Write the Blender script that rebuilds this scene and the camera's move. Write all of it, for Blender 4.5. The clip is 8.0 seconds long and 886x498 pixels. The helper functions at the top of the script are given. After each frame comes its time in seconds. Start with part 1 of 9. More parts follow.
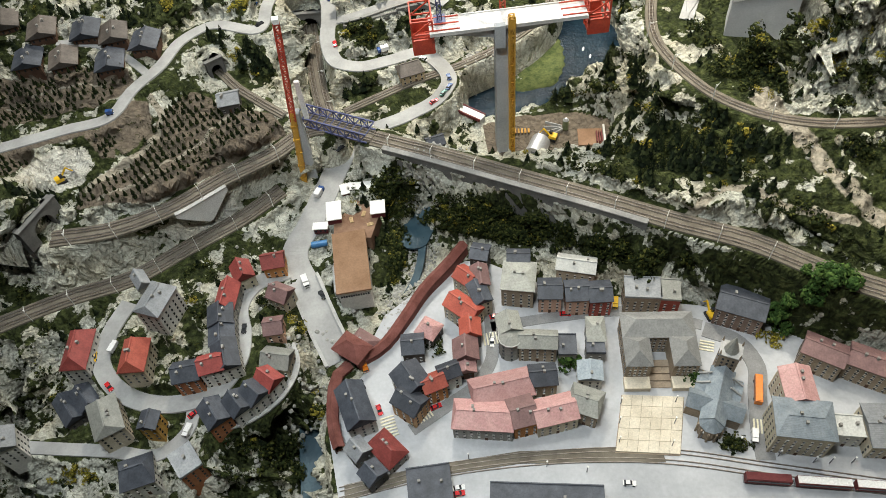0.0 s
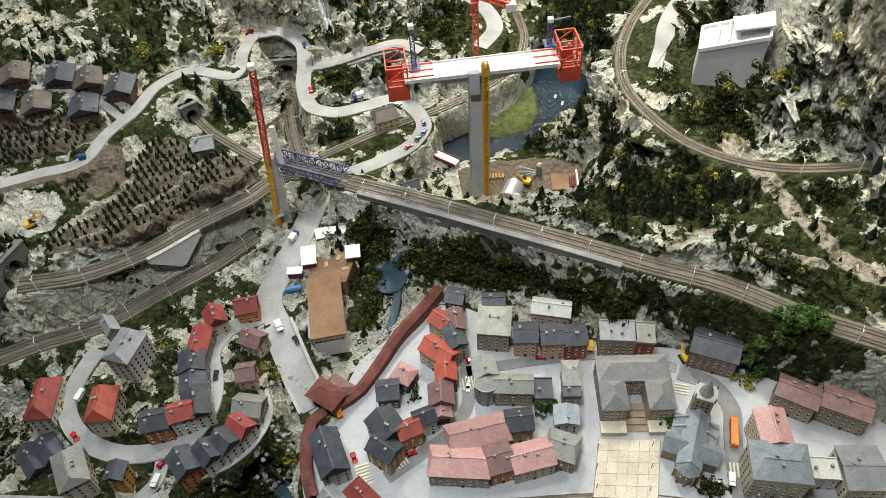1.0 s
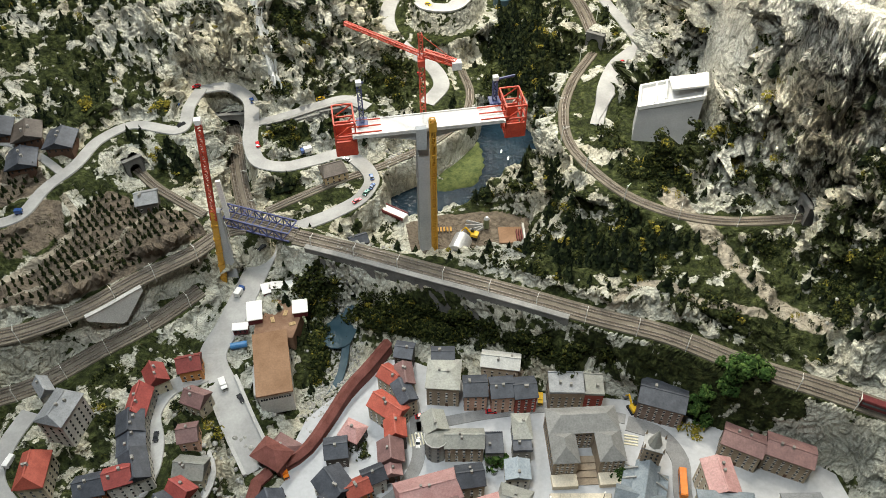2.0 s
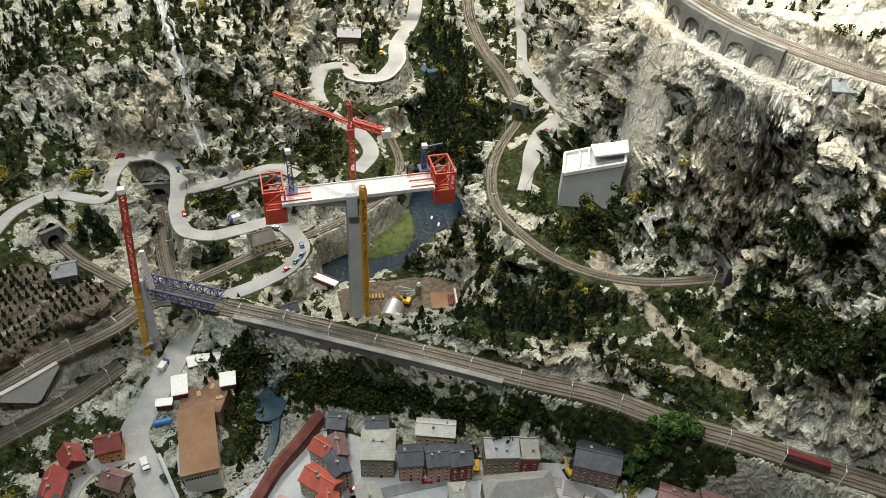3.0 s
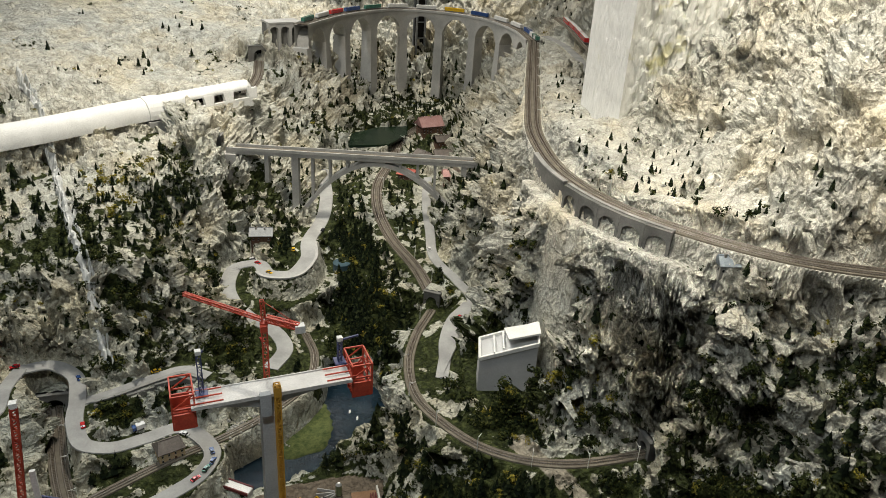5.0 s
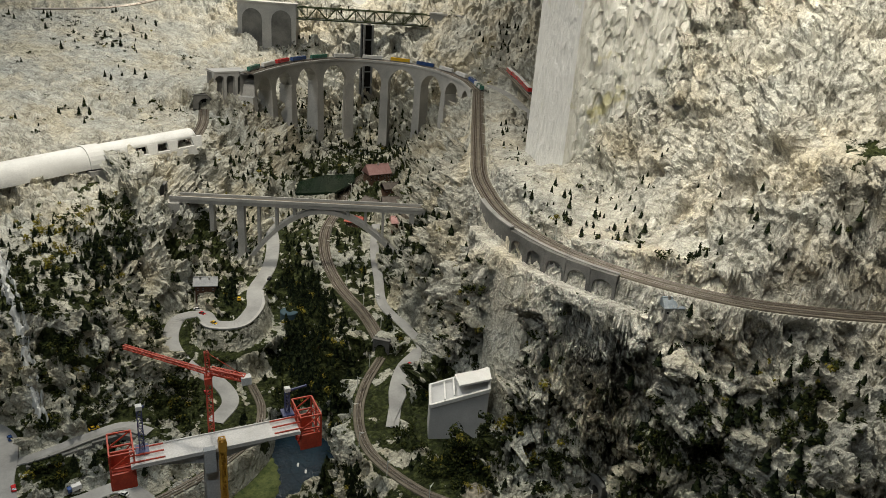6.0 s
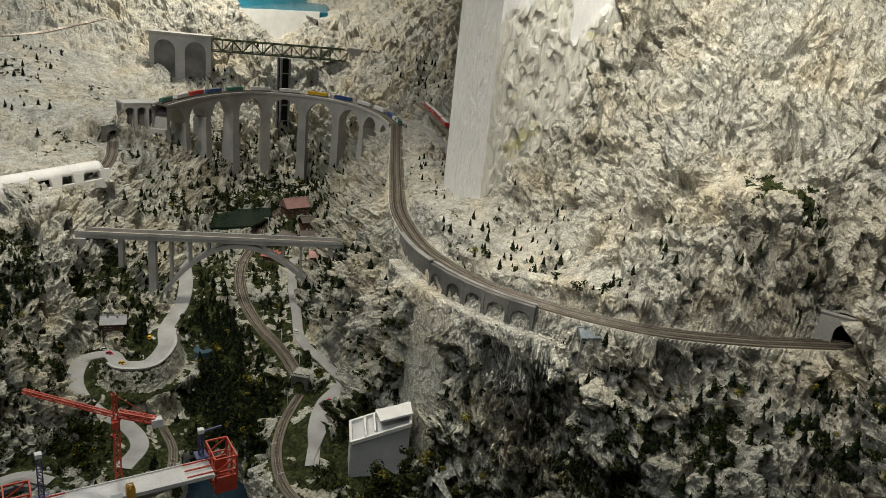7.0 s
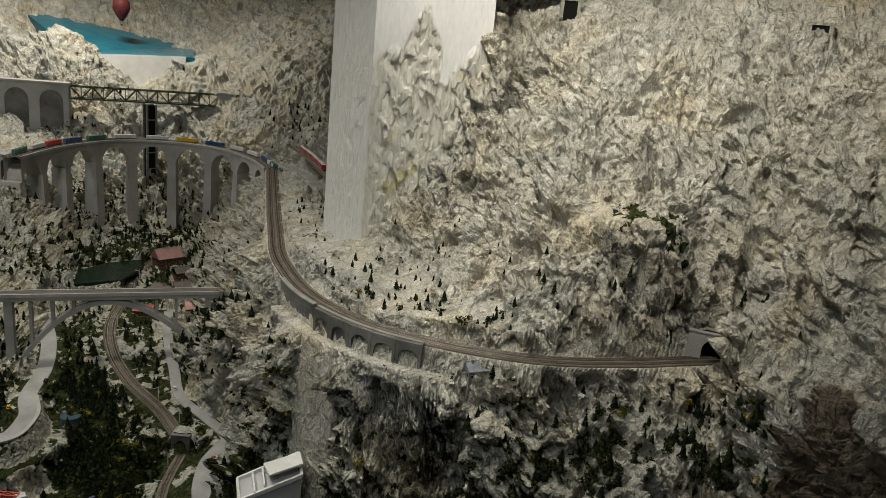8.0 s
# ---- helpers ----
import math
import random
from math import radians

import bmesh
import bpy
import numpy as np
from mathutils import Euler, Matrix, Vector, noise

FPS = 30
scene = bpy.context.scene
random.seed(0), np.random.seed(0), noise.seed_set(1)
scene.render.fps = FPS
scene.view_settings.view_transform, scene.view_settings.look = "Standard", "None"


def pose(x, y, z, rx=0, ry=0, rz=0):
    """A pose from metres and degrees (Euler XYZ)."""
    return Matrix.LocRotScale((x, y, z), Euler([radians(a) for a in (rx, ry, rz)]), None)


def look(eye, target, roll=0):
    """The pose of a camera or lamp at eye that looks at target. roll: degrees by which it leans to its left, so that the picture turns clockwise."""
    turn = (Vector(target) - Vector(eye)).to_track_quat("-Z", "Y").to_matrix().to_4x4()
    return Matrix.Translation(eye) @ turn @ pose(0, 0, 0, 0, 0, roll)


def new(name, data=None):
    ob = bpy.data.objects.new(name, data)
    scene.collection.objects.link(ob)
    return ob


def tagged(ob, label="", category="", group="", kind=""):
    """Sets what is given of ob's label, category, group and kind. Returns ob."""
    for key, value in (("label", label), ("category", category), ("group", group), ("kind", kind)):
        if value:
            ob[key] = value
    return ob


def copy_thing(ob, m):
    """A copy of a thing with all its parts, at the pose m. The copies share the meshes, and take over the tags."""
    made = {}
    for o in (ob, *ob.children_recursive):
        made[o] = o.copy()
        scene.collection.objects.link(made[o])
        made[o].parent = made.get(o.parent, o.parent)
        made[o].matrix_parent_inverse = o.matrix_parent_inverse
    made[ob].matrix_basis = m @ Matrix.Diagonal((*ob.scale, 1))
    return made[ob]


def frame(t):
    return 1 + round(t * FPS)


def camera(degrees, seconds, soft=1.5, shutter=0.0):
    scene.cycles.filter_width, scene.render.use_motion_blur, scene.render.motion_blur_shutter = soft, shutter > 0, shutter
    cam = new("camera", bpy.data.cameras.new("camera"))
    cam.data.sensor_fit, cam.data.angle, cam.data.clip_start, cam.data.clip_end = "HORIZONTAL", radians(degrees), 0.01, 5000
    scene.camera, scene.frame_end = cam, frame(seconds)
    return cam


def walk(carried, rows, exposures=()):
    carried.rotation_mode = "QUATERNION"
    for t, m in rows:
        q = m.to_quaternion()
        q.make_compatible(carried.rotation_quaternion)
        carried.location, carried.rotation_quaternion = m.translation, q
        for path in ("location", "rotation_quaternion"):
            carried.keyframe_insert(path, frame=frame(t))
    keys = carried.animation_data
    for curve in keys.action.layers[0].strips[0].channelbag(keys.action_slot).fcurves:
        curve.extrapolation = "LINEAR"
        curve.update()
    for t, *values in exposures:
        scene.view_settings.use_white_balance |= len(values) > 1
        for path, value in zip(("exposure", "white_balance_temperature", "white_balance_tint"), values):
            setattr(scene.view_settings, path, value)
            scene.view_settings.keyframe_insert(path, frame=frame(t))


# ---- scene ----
# ---- camera ----
cam = camera(61.0, 8.0, soft=0.65)
# seconds, and the turn of the hand-held camera about x, y and z
ROWS = [
    (0.0, 36.79, 4.21, -5.60),
    (0.5, 38.46, 3.56, -6.20),
    (1.0, 40.07, 2.84, -6.91),
    (1.2, 40.84, 2.36, -7.43),
    (2.3, 45.44, -0.51, -10.94),
    (2.5, 46.43, -1.00, -11.73),
    (3.0, 49.18, -2.50, -14.42),
    (3.5, 53.11, -3.85, -17.49),
    (4.0, 57.11, -3.96, -19.60),
    (4.5, 61.33, -3.24, -20.57),
    (4.7, 62.45, -3.19, -20.89),
    (5.8, 67.02, -3.93, -24.40),
    (6.0, 67.67, -4.12, -25.44),
    (6.5, 69.19, -4.90, -28.25),
    (7.0, 70.72, -5.75, -31.39),
    (7.5, 72.62, -5.63, -36.10),
    (8.0, 74.67, -5.41, -40.88),
]
EYE = (0.0, 0.0, 2.9)
# the camera's own exposure sinks as it tilts up to the brighter heights
walk(cam, [(t, pose(*EYE, rx, ry, rz)) for t, rx, ry, rz in ROWS],
     exposures=[(0.0, 0.34), (1.0, 0.34), (2.5, 0.22), (3.5, -0.34), (4.5, -0.5), (6.0, -1.15), (7.0, -1.34), (8.0, -1.7)])

# ---- light of the exhibition hall ----
world = bpy.data.worlds.new("hall_air")
world.use_nodes = True
world.node_tree.nodes["Background"].inputs[0].default_value = (0.9, 0.95, 1.0, 1)
world.node_tree.nodes["Background"].inputs[1].default_value = 0.008
scene.world = world


def ceiling_lamp(x, y, z, sx, sy, watts, colour, target=None, spread=180):
    data = bpy.data.lights.new("ceiling_lamp", "AREA")
    data.shape, data.size, data.size_y, data.energy, data.color = "RECTANGLE", sx, sy, watts, colour
    data.spread = radians(spread)
    ob = new("ceiling_lamp", data)
    ob.matrix_world = look((x, y, z), target or (x, y + 0.01, 0))
    return ob


WARM, COOL = (1.0, 0.935, 0.80), (0.93, 0.99, 1.0)
ceiling_lamp(-0.4, 0.6, 4.55, 0.8, 0.2, 46, COOL, (-0.2, 1.3, 0.0), 120)
ceiling_lamp(-1.6, 2.6, 4.55, 0.2, 0.8, 56, COOL)
ceiling_lamp(0.4, 4.9, 4.55, 0.8, 0.2, 122, WARM, (0.7, 5.0, 0.0), 120)
ceiling_lamp(0.2, 7.6, 4.55, 0.8, 0.2, 90, COOL)
ceiling_lamp(2.6, 9.4, 4.55, 0.8, 0.2, 285, WARM)
ceiling_lamp(2.15, 2.75, 4.5, 0.5, 0.3, 56, WARM, (3.1, 2.9, 2.2), 115)
# unseen narrow spot, added only to brighten the crag
ceiling_lamp(0.6, 2.6, 4.55, 0.2, 0.2, 9, WARM, (2.1, 2.4, 1.35), 45)
ceiling_lamp(1.5, 1.5, 4.5, 0.6, 0.3, 40, WARM, (3.75, 2.1, 2.65), 80)


# ---- materials ----
def nodes_of(name):
    m = bpy.data.materials.new(name)
    m.use_nodes = True
    t = m.node_tree
    return m, t.nodes, t.links, t.nodes["Principled BSDF"]


def noise_node(n, l, coord, scale, detail=4.0, rough=0.6):
    k = n.new("ShaderNodeTexNoise")
    k.inputs["Scale"].default_value, k.inputs["Detail"].default_value, k.inputs["Roughness"].default_value = scale, detail, rough
    l.new(coord, k.inputs["Vector"])
    return k.outputs["Fac"]


def ramp(n, l, fac, stops):
    k = n.new("ShaderNodeValToRGB")
    e = k.color_ramp.elements
    while len(e) < len(stops):
        e.new(0.5)
    for i, (p, c) in enumerate(stops):
        e[i].position, e[i].color = p, (*c, 1) if len(c) == 3 else c
    l.new(fac, k.inputs["Fac"])
    return k.outputs["Color"]


def blend(n, l, fac, a, b, mode="MIX"):
    k = n.new("ShaderNodeMix")
    k.data_type, k.blend_type = "RGBA", mode
    for sock, val in ((k.inputs[0], fac), (k.inputs[6], a), (k.inputs[7], b)):
        if isinstance(val, (int, float)):
            sock.default_value = val
        elif isinstance(val, tuple):
            sock.default_value = (*val, 1)
        else:
            l.new(val, sock)
    return k.outputs[2]


def bump(n, l, bsdf, height, strength, distance=0.004):
    k = n.new("ShaderNodeBump")
    k.inputs["Strength"].default_value, k.inputs["Distance"].default_value = strength, distance
    l.new(height, k.inputs["Height"])
    l.new(k.outputs[0], bsdf.inputs["Normal"])


def surface(name, a, b, coarse=9.0, fine=120.0, rough=0.75, relief=0.3, metal=0.0, depth=0.002, vary=0.0, space="Object", speckle=0.5):
    """A painted or natural surface between the colours a and b, in patches and grain; vary: how much single pieces differ."""
    m, n, l, s = nodes_of(name)
    co = n.new("ShaderNodeTexCoord").outputs[space]
    big, small = noise_node(n, l, co, coarse, 3), noise_node(n, l, co, fine, 3)
    col = ramp(n, l, big, ((0.32, a), (0.68, b)))
    grain = ramp(n, l, small, ((0.25, (0.6, 0.6, 0.6)), (0.75, (1.25, 1.25, 1.25))))
    col = blend(n, l, speckle, col, grain, "MULTIPLY")
    if vary:
        info = n.new("ShaderNodeObjectInfo")
        hue = n.new("ShaderNodeHueSaturation")
        mr = n.new("ShaderNodeMapRange")
        mr.inputs[3].default_value, mr.inputs[4].default_value = 1 - vary, 1 + vary
        l.new(info.outputs["Random"], mr.inputs[0])
        l.new(mr.outputs[0], hue.inputs["Value"])
        l.new(col, hue.inputs["Color"])
        col = hue.outputs[0]
    l.new(col, s.inputs["Base Color"])
    s.inputs["Roughness"].default_value, s.inputs["Metallic"].default_value = rough, metal
    s.inputs["Specular IOR Level"].default_value = 0.2 if rough > 0.55 else 0.5
    if relief:
        bump(n, l, s, small, relief, depth)
    return m


def land_material():
    """Crumpled plaster rock, pale grey to slate, with turf and leaf litter where the land carries it (attribute cover)."""
    m, n, l, s = nodes_of("plaster_rock")
    co = n.new("ShaderNodeTexCoord").outputs["Object"]
    wob = n.new("ShaderNodeTexNoise")
    wob.inputs["Scale"].default_value, wob.inputs["Detail"].default_value = 5.0, 3.0
    l.new(co, wob.inputs["Vector"])
    add = n.new("ShaderNodeVectorMath")
    add.operation = "MULTIPLY_ADD"
    l.new(wob.outputs["Color"], add.inputs[0])
    add.inputs[1].default_value = (0.16, 0.16, 0.16)
    l.new(co, add.inputs[2])
    mp = n.new("ShaderNodeMapping")
    mp.inputs["Rotation"].default_value, mp.inputs["Scale"].default_value = (0.35, 0.2, 0.5), (1.0, 1.5, 0.5)
    l.new(add.outputs[0], mp.inputs["Vector"])
    warped = mp.outputs[0]

    def cells(scale, feature):
        k = n.new("ShaderNodeTexVoronoi")
        k.feature, k.inputs["Scale"].default_value = feature, scale
        l.new(warped, k.inputs["Vector"])
        return k.outputs["Distance"]

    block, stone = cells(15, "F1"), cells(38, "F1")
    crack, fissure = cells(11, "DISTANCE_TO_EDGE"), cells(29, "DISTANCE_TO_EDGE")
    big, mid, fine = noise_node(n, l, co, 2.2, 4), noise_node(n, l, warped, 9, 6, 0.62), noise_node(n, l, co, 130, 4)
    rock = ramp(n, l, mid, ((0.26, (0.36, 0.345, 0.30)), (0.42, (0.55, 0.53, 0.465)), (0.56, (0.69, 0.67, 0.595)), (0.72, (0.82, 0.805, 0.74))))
    # dark lines along the cracks: a paint wash that also stands in for shade
    wash_shade = blend(n, l, 1.0, ramp(n, l, crack, ((0.0, (0.20, 0.19, 0.17)), (0.035, (0.75, 0.75, 0.74)), (0.09, (1, 1, 1)))), ramp(n, l, fissure, ((0.0, (0.42, 0.41, 0.38)), (0.05, (0.9, 0.9, 0.89)), (0.1, (1, 1, 1)))), "MULTIPLY")
    rock = blend(n, l, 0.4, rock, wash_shade, "MULTIPLY")
    speck = ramp(n, l, fine, ((0.3, (0.6, 0.6, 0.58)), (0.6, (1.06, 1.06, 1.05))))
    rock = blend(n, l, 0.8, rock, speck, "MULTIPLY")
    tint = ramp(n, l, big, ((0.35, (0.86, 0.89, 0.93)), (0.5, (1.0, 1.0, 1.0)), (0.62, (1.03, 0.98, 0.90)), (0.74, (0.98, 0.93, 0.80))))
    rock = blend(n, l, 1.0, rock, tint, "MULTIPLY")
    pale = n.new("ShaderNodeAttribute")
    pale.attribute_name = "pale"
    rock = blend(n, l, pale.outputs["Fac"], blend(n, l, 1.0, rock, (0.84, 0.86, 0.83), "MULTIPLY"), rock)
    grass = ramp(n, l, noise_node(n, l, co, 34, 6), ((0.3, (0.010, 0.013, 0.005)), (0.48, (0.026, 0.034, 0.011)), (0.62, (0.06, 0.072, 0.024)), (0.78, (0.14, 0.145, 0.06))))
    cov = n.new("ShaderNodeAttribute")
    cov.attribute_name = "cover"
    mix = n.new("ShaderNodeMath")
    mix.operation = "ADD"
    l.new(cov.outputs["Fac"], mix.inputs[0])
    jit = n.new("ShaderNodeMapRange")
    jit.inputs[3].default_value, jit.inputs[4].default_value = -1.0, 1.0
    l.new(noise_node(n, l, co, 11, 5, 0.6), jit.inputs[0])
    l.new(jit.outputs[0], mix.inputs[1])
    fac = ramp(n, l, mix.outputs[0], ((0.47, (0, 0, 0)), (0.53, (1, 1, 1))))
    col = blend(n, l, fac, rock, grass)
    for name, a, b in (("soil", (0.115, 0.093, 0.07), (0.20, 0.166, 0.127)), ("dirt", (0.25, 0.22, 0.17), (0.42, 0.385, 0.31))):
        at = n.new("ShaderNodeAttribute")
        at.attribute_name = name
        edge = n.new("ShaderNodeMath")
        edge.operation = "MULTIPLY_ADD"
        l.new(noise_node(n, l, co, 30, 5), edge.inputs[0])
        edge.inputs[1].default_value = 0.8
        sub = n.new("ShaderNodeMath")
        sub.operation = "SUBTRACT"
        l.new(at.outputs["Fac"], sub.inputs[0])
        sub.inputs[1].default_value = 0.4
        l.new(sub.outputs[0], edge.inputs[2])
        k = ramp(n, l, edge.outputs[0], ((0.4, (0, 0, 0)), (0.6, (1, 1, 1))))
        col = blend(n, l, k, col, ramp(n, l, noise_node(n, l, co, 40, 5), ((0.3, a), (0.7, b))))
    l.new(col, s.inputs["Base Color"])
    s.inputs["Roughness"].default_value = 0.9
    def creases(scale, stretch):
        mq = n.new("ShaderNodeMapping")
        mq.inputs["Rotation"].default_value, mq.inputs["Scale"].default_value = (0.5, 0.3, 0.6), stretch
        l.new(add.outputs[0], mq.inputs["Vector"])
        k = n.new("ShaderNodeTexNoise")
        k.noise_type = "RIDGED_MULTIFRACTAL"
        for key, val in (("Scale", scale), ("Detail", 5.0), ("Roughness", 0.55), ("Lacunarity", 2.2), ("Offset", 0.9), ("Gain", 1.6)):
            k.inputs[key].default_value = val
        l.new(mq.outputs[0], k.inputs["Vector"])
        return k.outputs["Fac"]

    relief = blend(n, l, 0.5, creases(8.0, (1.0, 1.5, 0.7)), creases(24.0, (1.2, 1.2, 0.8)))
    steps = blend(n, l, 0.35, relief, blend(n, l, 0.4, block, stone))
    bump(n, l, s, blend(n, l, 0.16, steps, fine), 1.0, 0.028)
    s.inputs["Specular IOR Level"].default_value = 0.15
    return m


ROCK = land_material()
ROAD = surface("road_concrete", (0.27, 0.27, 0.265), (0.41, 0.41, 0.40), 6, 90, 0.8, 0.1, speckle=0.25)
PAVING = surface("town_paving", (0.38, 0.39, 0.405), (0.52, 0.53, 0.545), 4, 60, 0.7, 0.1, speckle=0.25)
BALLAST = surface("ballast", (0.115, 0.10, 0.08), (0.20, 0.178, 0.14), 12, 320, 0.9, 0.6)
RAIL = surface("rail_steel", (0.20, 0.17, 0.14), (0.34, 0.31, 0.28), 30, 300, 0.45, 0.0, 0.7)
TIES = surface("sleeper_wood", (0.09, 0.07, 0.055), (0.17, 0.14, 0.11), 40, 300, 0.85, 0.0)
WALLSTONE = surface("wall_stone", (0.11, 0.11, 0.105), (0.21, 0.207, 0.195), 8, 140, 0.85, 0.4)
CONCRETE = surface("viaduct_concrete", (0.36, 0.36, 0.35), (0.50, 0.49, 0.47), 5, 120, 0.8, 0.2)
STEEL = surface("grey_steel", (0.18, 0.19, 0.20), (0.28, 0.29, 0.30), 20, 200, 0.5, 0.0, 0.3)
WHITE = surface("white_paint", (0.70, 0.70, 0.68), (0.82, 0.82, 0.80), 8, 150, 0.6, 0.1)


# ---- shapes ----
class Shape:
    """Collects corners and faces of one mesh."""

    def __init__(self):
        self.v, self.f = [], []

    def add(self, verts, faces):
        k = len(self.v)
        self.v += [tuple(p) for p in verts]
        self.f += [tuple(i + k for i in q) for q in faces]
        return self

    def box(self, x0, y0, z0, x1, y1, z1):
        return self.add([(x0, y0, z0), (x1, y0, z0), (x1, y1, z0), (x0, y1, z0), (x0, y0, z1), (x1, y0, z1), (x1, y1, z1), (x0, y1, z1)],
                        [(3, 2, 1, 0), (4, 5, 6, 7), (0, 1, 5, 4), (1, 2, 6, 5), (2, 3, 7, 6), (3, 0, 4, 7)])

    def bar(self, a, b, w, h=None):
        """A straight beam of section w x h from a to b."""
        a, b = Vector(a), Vector(b)
        d = (b - a).normalized()
        side = d.cross(Vector((0, 0, 1)))
        side = side.normalized() if side.length > 1e-4 else Vector((1, 0, 0))
        up = side.cross(d).normalized()
        s, u = side * w / 2, up * (h or w) / 2
        c = [p + i * s + j * u for p in (a, b) for i, j in ((-1, -1), (1, -1), (1, 1), (-1, 1))]
        return self.add(c, [(3, 2, 1, 0), (4, 5, 6, 7), (0, 1, 5, 4), (1, 2, 6, 5), (2, 3, 7, 6), (3, 0, 4, 7)])

    def tube(self, a, b, r0, r1=None, n=8):
        a, b = Vector(a), Vector(b)
        d = (b - a).normalized()
        side = d.cross(Vector((0, 0, 1)))
        side = side.normalized() if side.length > 1e-4 else Vector((1, 0, 0))
        up = side.cross(d)
        r1 = r0 if r1 is None else r1
        ring = [math.tau * i / n for i in range(n)]
        c = [a + r0 * (math.cos(q) * side + math.sin(q) * up) for q in ring] + [b + r1 * (math.cos(q) * side + math.sin(q) * up) for q in ring]
        return self.add(c, [(i, (i + 1) % n, n + (i + 1) % n, n + i) for i in range(n)] + [tuple(range(n))[::-1], tuple(range(n, 2 * n))])

    def prism(self, poly, z0, z1):
        """An upright prism over a plan given counter-clockwise."""
        n = len(poly)
        return self.add([(x, y, z0) for x, y in poly] + [(x, y, z1) for x, y in poly],
                        [(i, (i + 1) % n, n + (i + 1) % n, n + i) for i in range(n)] + [tuple(range(n))[::-1], tuple(range(n, 2 * n))])

    def mesh(self, name, material, smooth=False):
        me = bpy.data.meshes.new(name)
        me.from_pydata(self.v, [], self.f)
        me.materials.append(material)
        if smooth:
            me.polygons.foreach_set("use_smooth", [True] * len(me.polygons))
        me.update()
        return me


def part(name, shape, material, parent=None, label="", smooth=False):
    """Links a shape as one mesh object under a thing or a part."""
    ob = new(name, shape.mesh(name, material, smooth) if isinstance(shape, Shape) else shape)
    if parent is not None:
        ob.parent = parent
    if label:
        ob["label"] = label
    return ob


def thing(name, label, category, at=(0, 0, 0), turn=0.0, group="", kind=""):
    ob = new(name)
    ob.matrix_world = pose(*at, 0, 0, turn)
    return tagged(ob, label, category, group, kind)


# ---- the lie of the land ----
# centre lines of the roads and railways: x, y, z
LINES = {}
LINES['main_road'] = [(-0.50, 1.63, 0.020), (-0.57, 1.80, 0.045), (-0.64, 2.00, 0.070), (-0.70, 2.19, 0.095), (-0.62, 2.35, 0.120), (-0.54, 2.52, 0.143), (-0.45, 2.73, 0.167), (-0.39, 2.86, 0.190)]
LINES['lake_road'] = [(-0.33, 2.85, 0.200), (-0.08, 2.90, 0.235), (0.08, 2.98, 0.258), (0.14, 3.08, 0.272), (0.10, 3.21, 0.284), (0.01, 3.30, 0.295), (-0.16, 3.25, 0.312), (-0.34, 3.21, 0.330), (-0.43, 3.23, 0.353), (-0.48, 3.38, 0.375), (-0.47, 3.58, 0.397), (-0.49, 3.75, 0.420), (-0.59, 3.83, 0.450), (-0.74, 3.79, 0.480)]
LINES['hill_road'] = [(-0.74, 3.79, 0.480), (-0.79, 3.62, 0.490), (-0.82, 3.40, 0.500), (-1.09, 3.48, 0.500), (-1.23, 3.38, 0.500), (-1.32, 3.19, 0.500), (-1.45, 3.05, 0.480), (-1.54, 2.90, 0.460), (-1.77, 2.85, 0.450), (-2.07, 2.79, 0.440)]
LINES['chalet_road'] = [(-1.38, 3.15, 0.490), (-1.48, 3.24, 0.530), (-1.60, 3.30, 0.580), (-1.82, 3.32, 0.620)]
LINES['bridge_road'] = [(-0.46, 3.55, 0.380), (-0.29, 3.52, 0.430), (-0.10, 3.56, 0.450), (0.06, 3.58, 0.460), (0.18, 3.48, 0.460)]
LINES['valley_road'] = [(0.53, 3.68, 0.300), (0.65, 3.85, 0.310), (0.60, 4.05, 0.340), (0.49, 4.15, 0.380), (0.42, 4.26, 0.420), (0.40, 4.46, 0.470), (0.48, 4.60, 0.510), (0.60, 4.56, 0.540), (0.66, 4.35, 0.560), (0.78, 4.28, 0.580), (0.91, 4.41, 0.600), (0.97, 4.64, 0.610), (1.14, 4.96, 0.620), (1.27, 5.35, 0.630), (1.37, 5.92, 0.650)]
LINES['quarry_road'] = [(1.33, 3.02, 0.520), (1.45, 3.25, 0.530), (1.61, 3.51, 0.540), (1.79, 3.67, 0.560), (1.78, 3.90, 0.580), (1.74, 4.20, 0.600), (1.84, 4.57, 0.630), (1.97, 5.00, 0.660), (2.14, 5.42, 0.700)]
LINES['dirt_road'] = [(1.48, 2.42, 0.550), (1.57, 2.22, 0.530), (1.67, 2.00, 0.500), (1.78, 1.81, 0.460), (1.89, 1.67, 0.440)]
LINES['wall_line'] = [(-0.27, 2.66, 0.330), (-0.01, 2.52, 0.330), (0.34, 2.32, 0.330), (0.69, 2.12, 0.330), (1.01, 1.93, 0.330), (1.28, 1.78, 0.330), (1.52, 1.59, 0.330), (1.78, 1.42, 0.330), (2.06, 1.22, 0.330), (2.60, 0.84, 0.330)]
LINES['vineyard_line'] = [(-1.78, 2.29, 0.300), (-1.49, 2.30, 0.305), (-1.24, 2.38, 0.310), (-0.99, 2.53, 0.315), (-0.77, 2.64, 0.320), (-0.55, 2.78, 0.325), (-0.50, 2.77, 0.330)]
LINES['gorge_line'] = [(-2.21, 1.95, 0.080), (-1.76, 2.10, 0.090), (-1.45, 2.17, 0.100), (-1.22, 2.29, 0.115), (-0.95, 2.43, 0.130), (-0.76, 2.56, 0.150)]
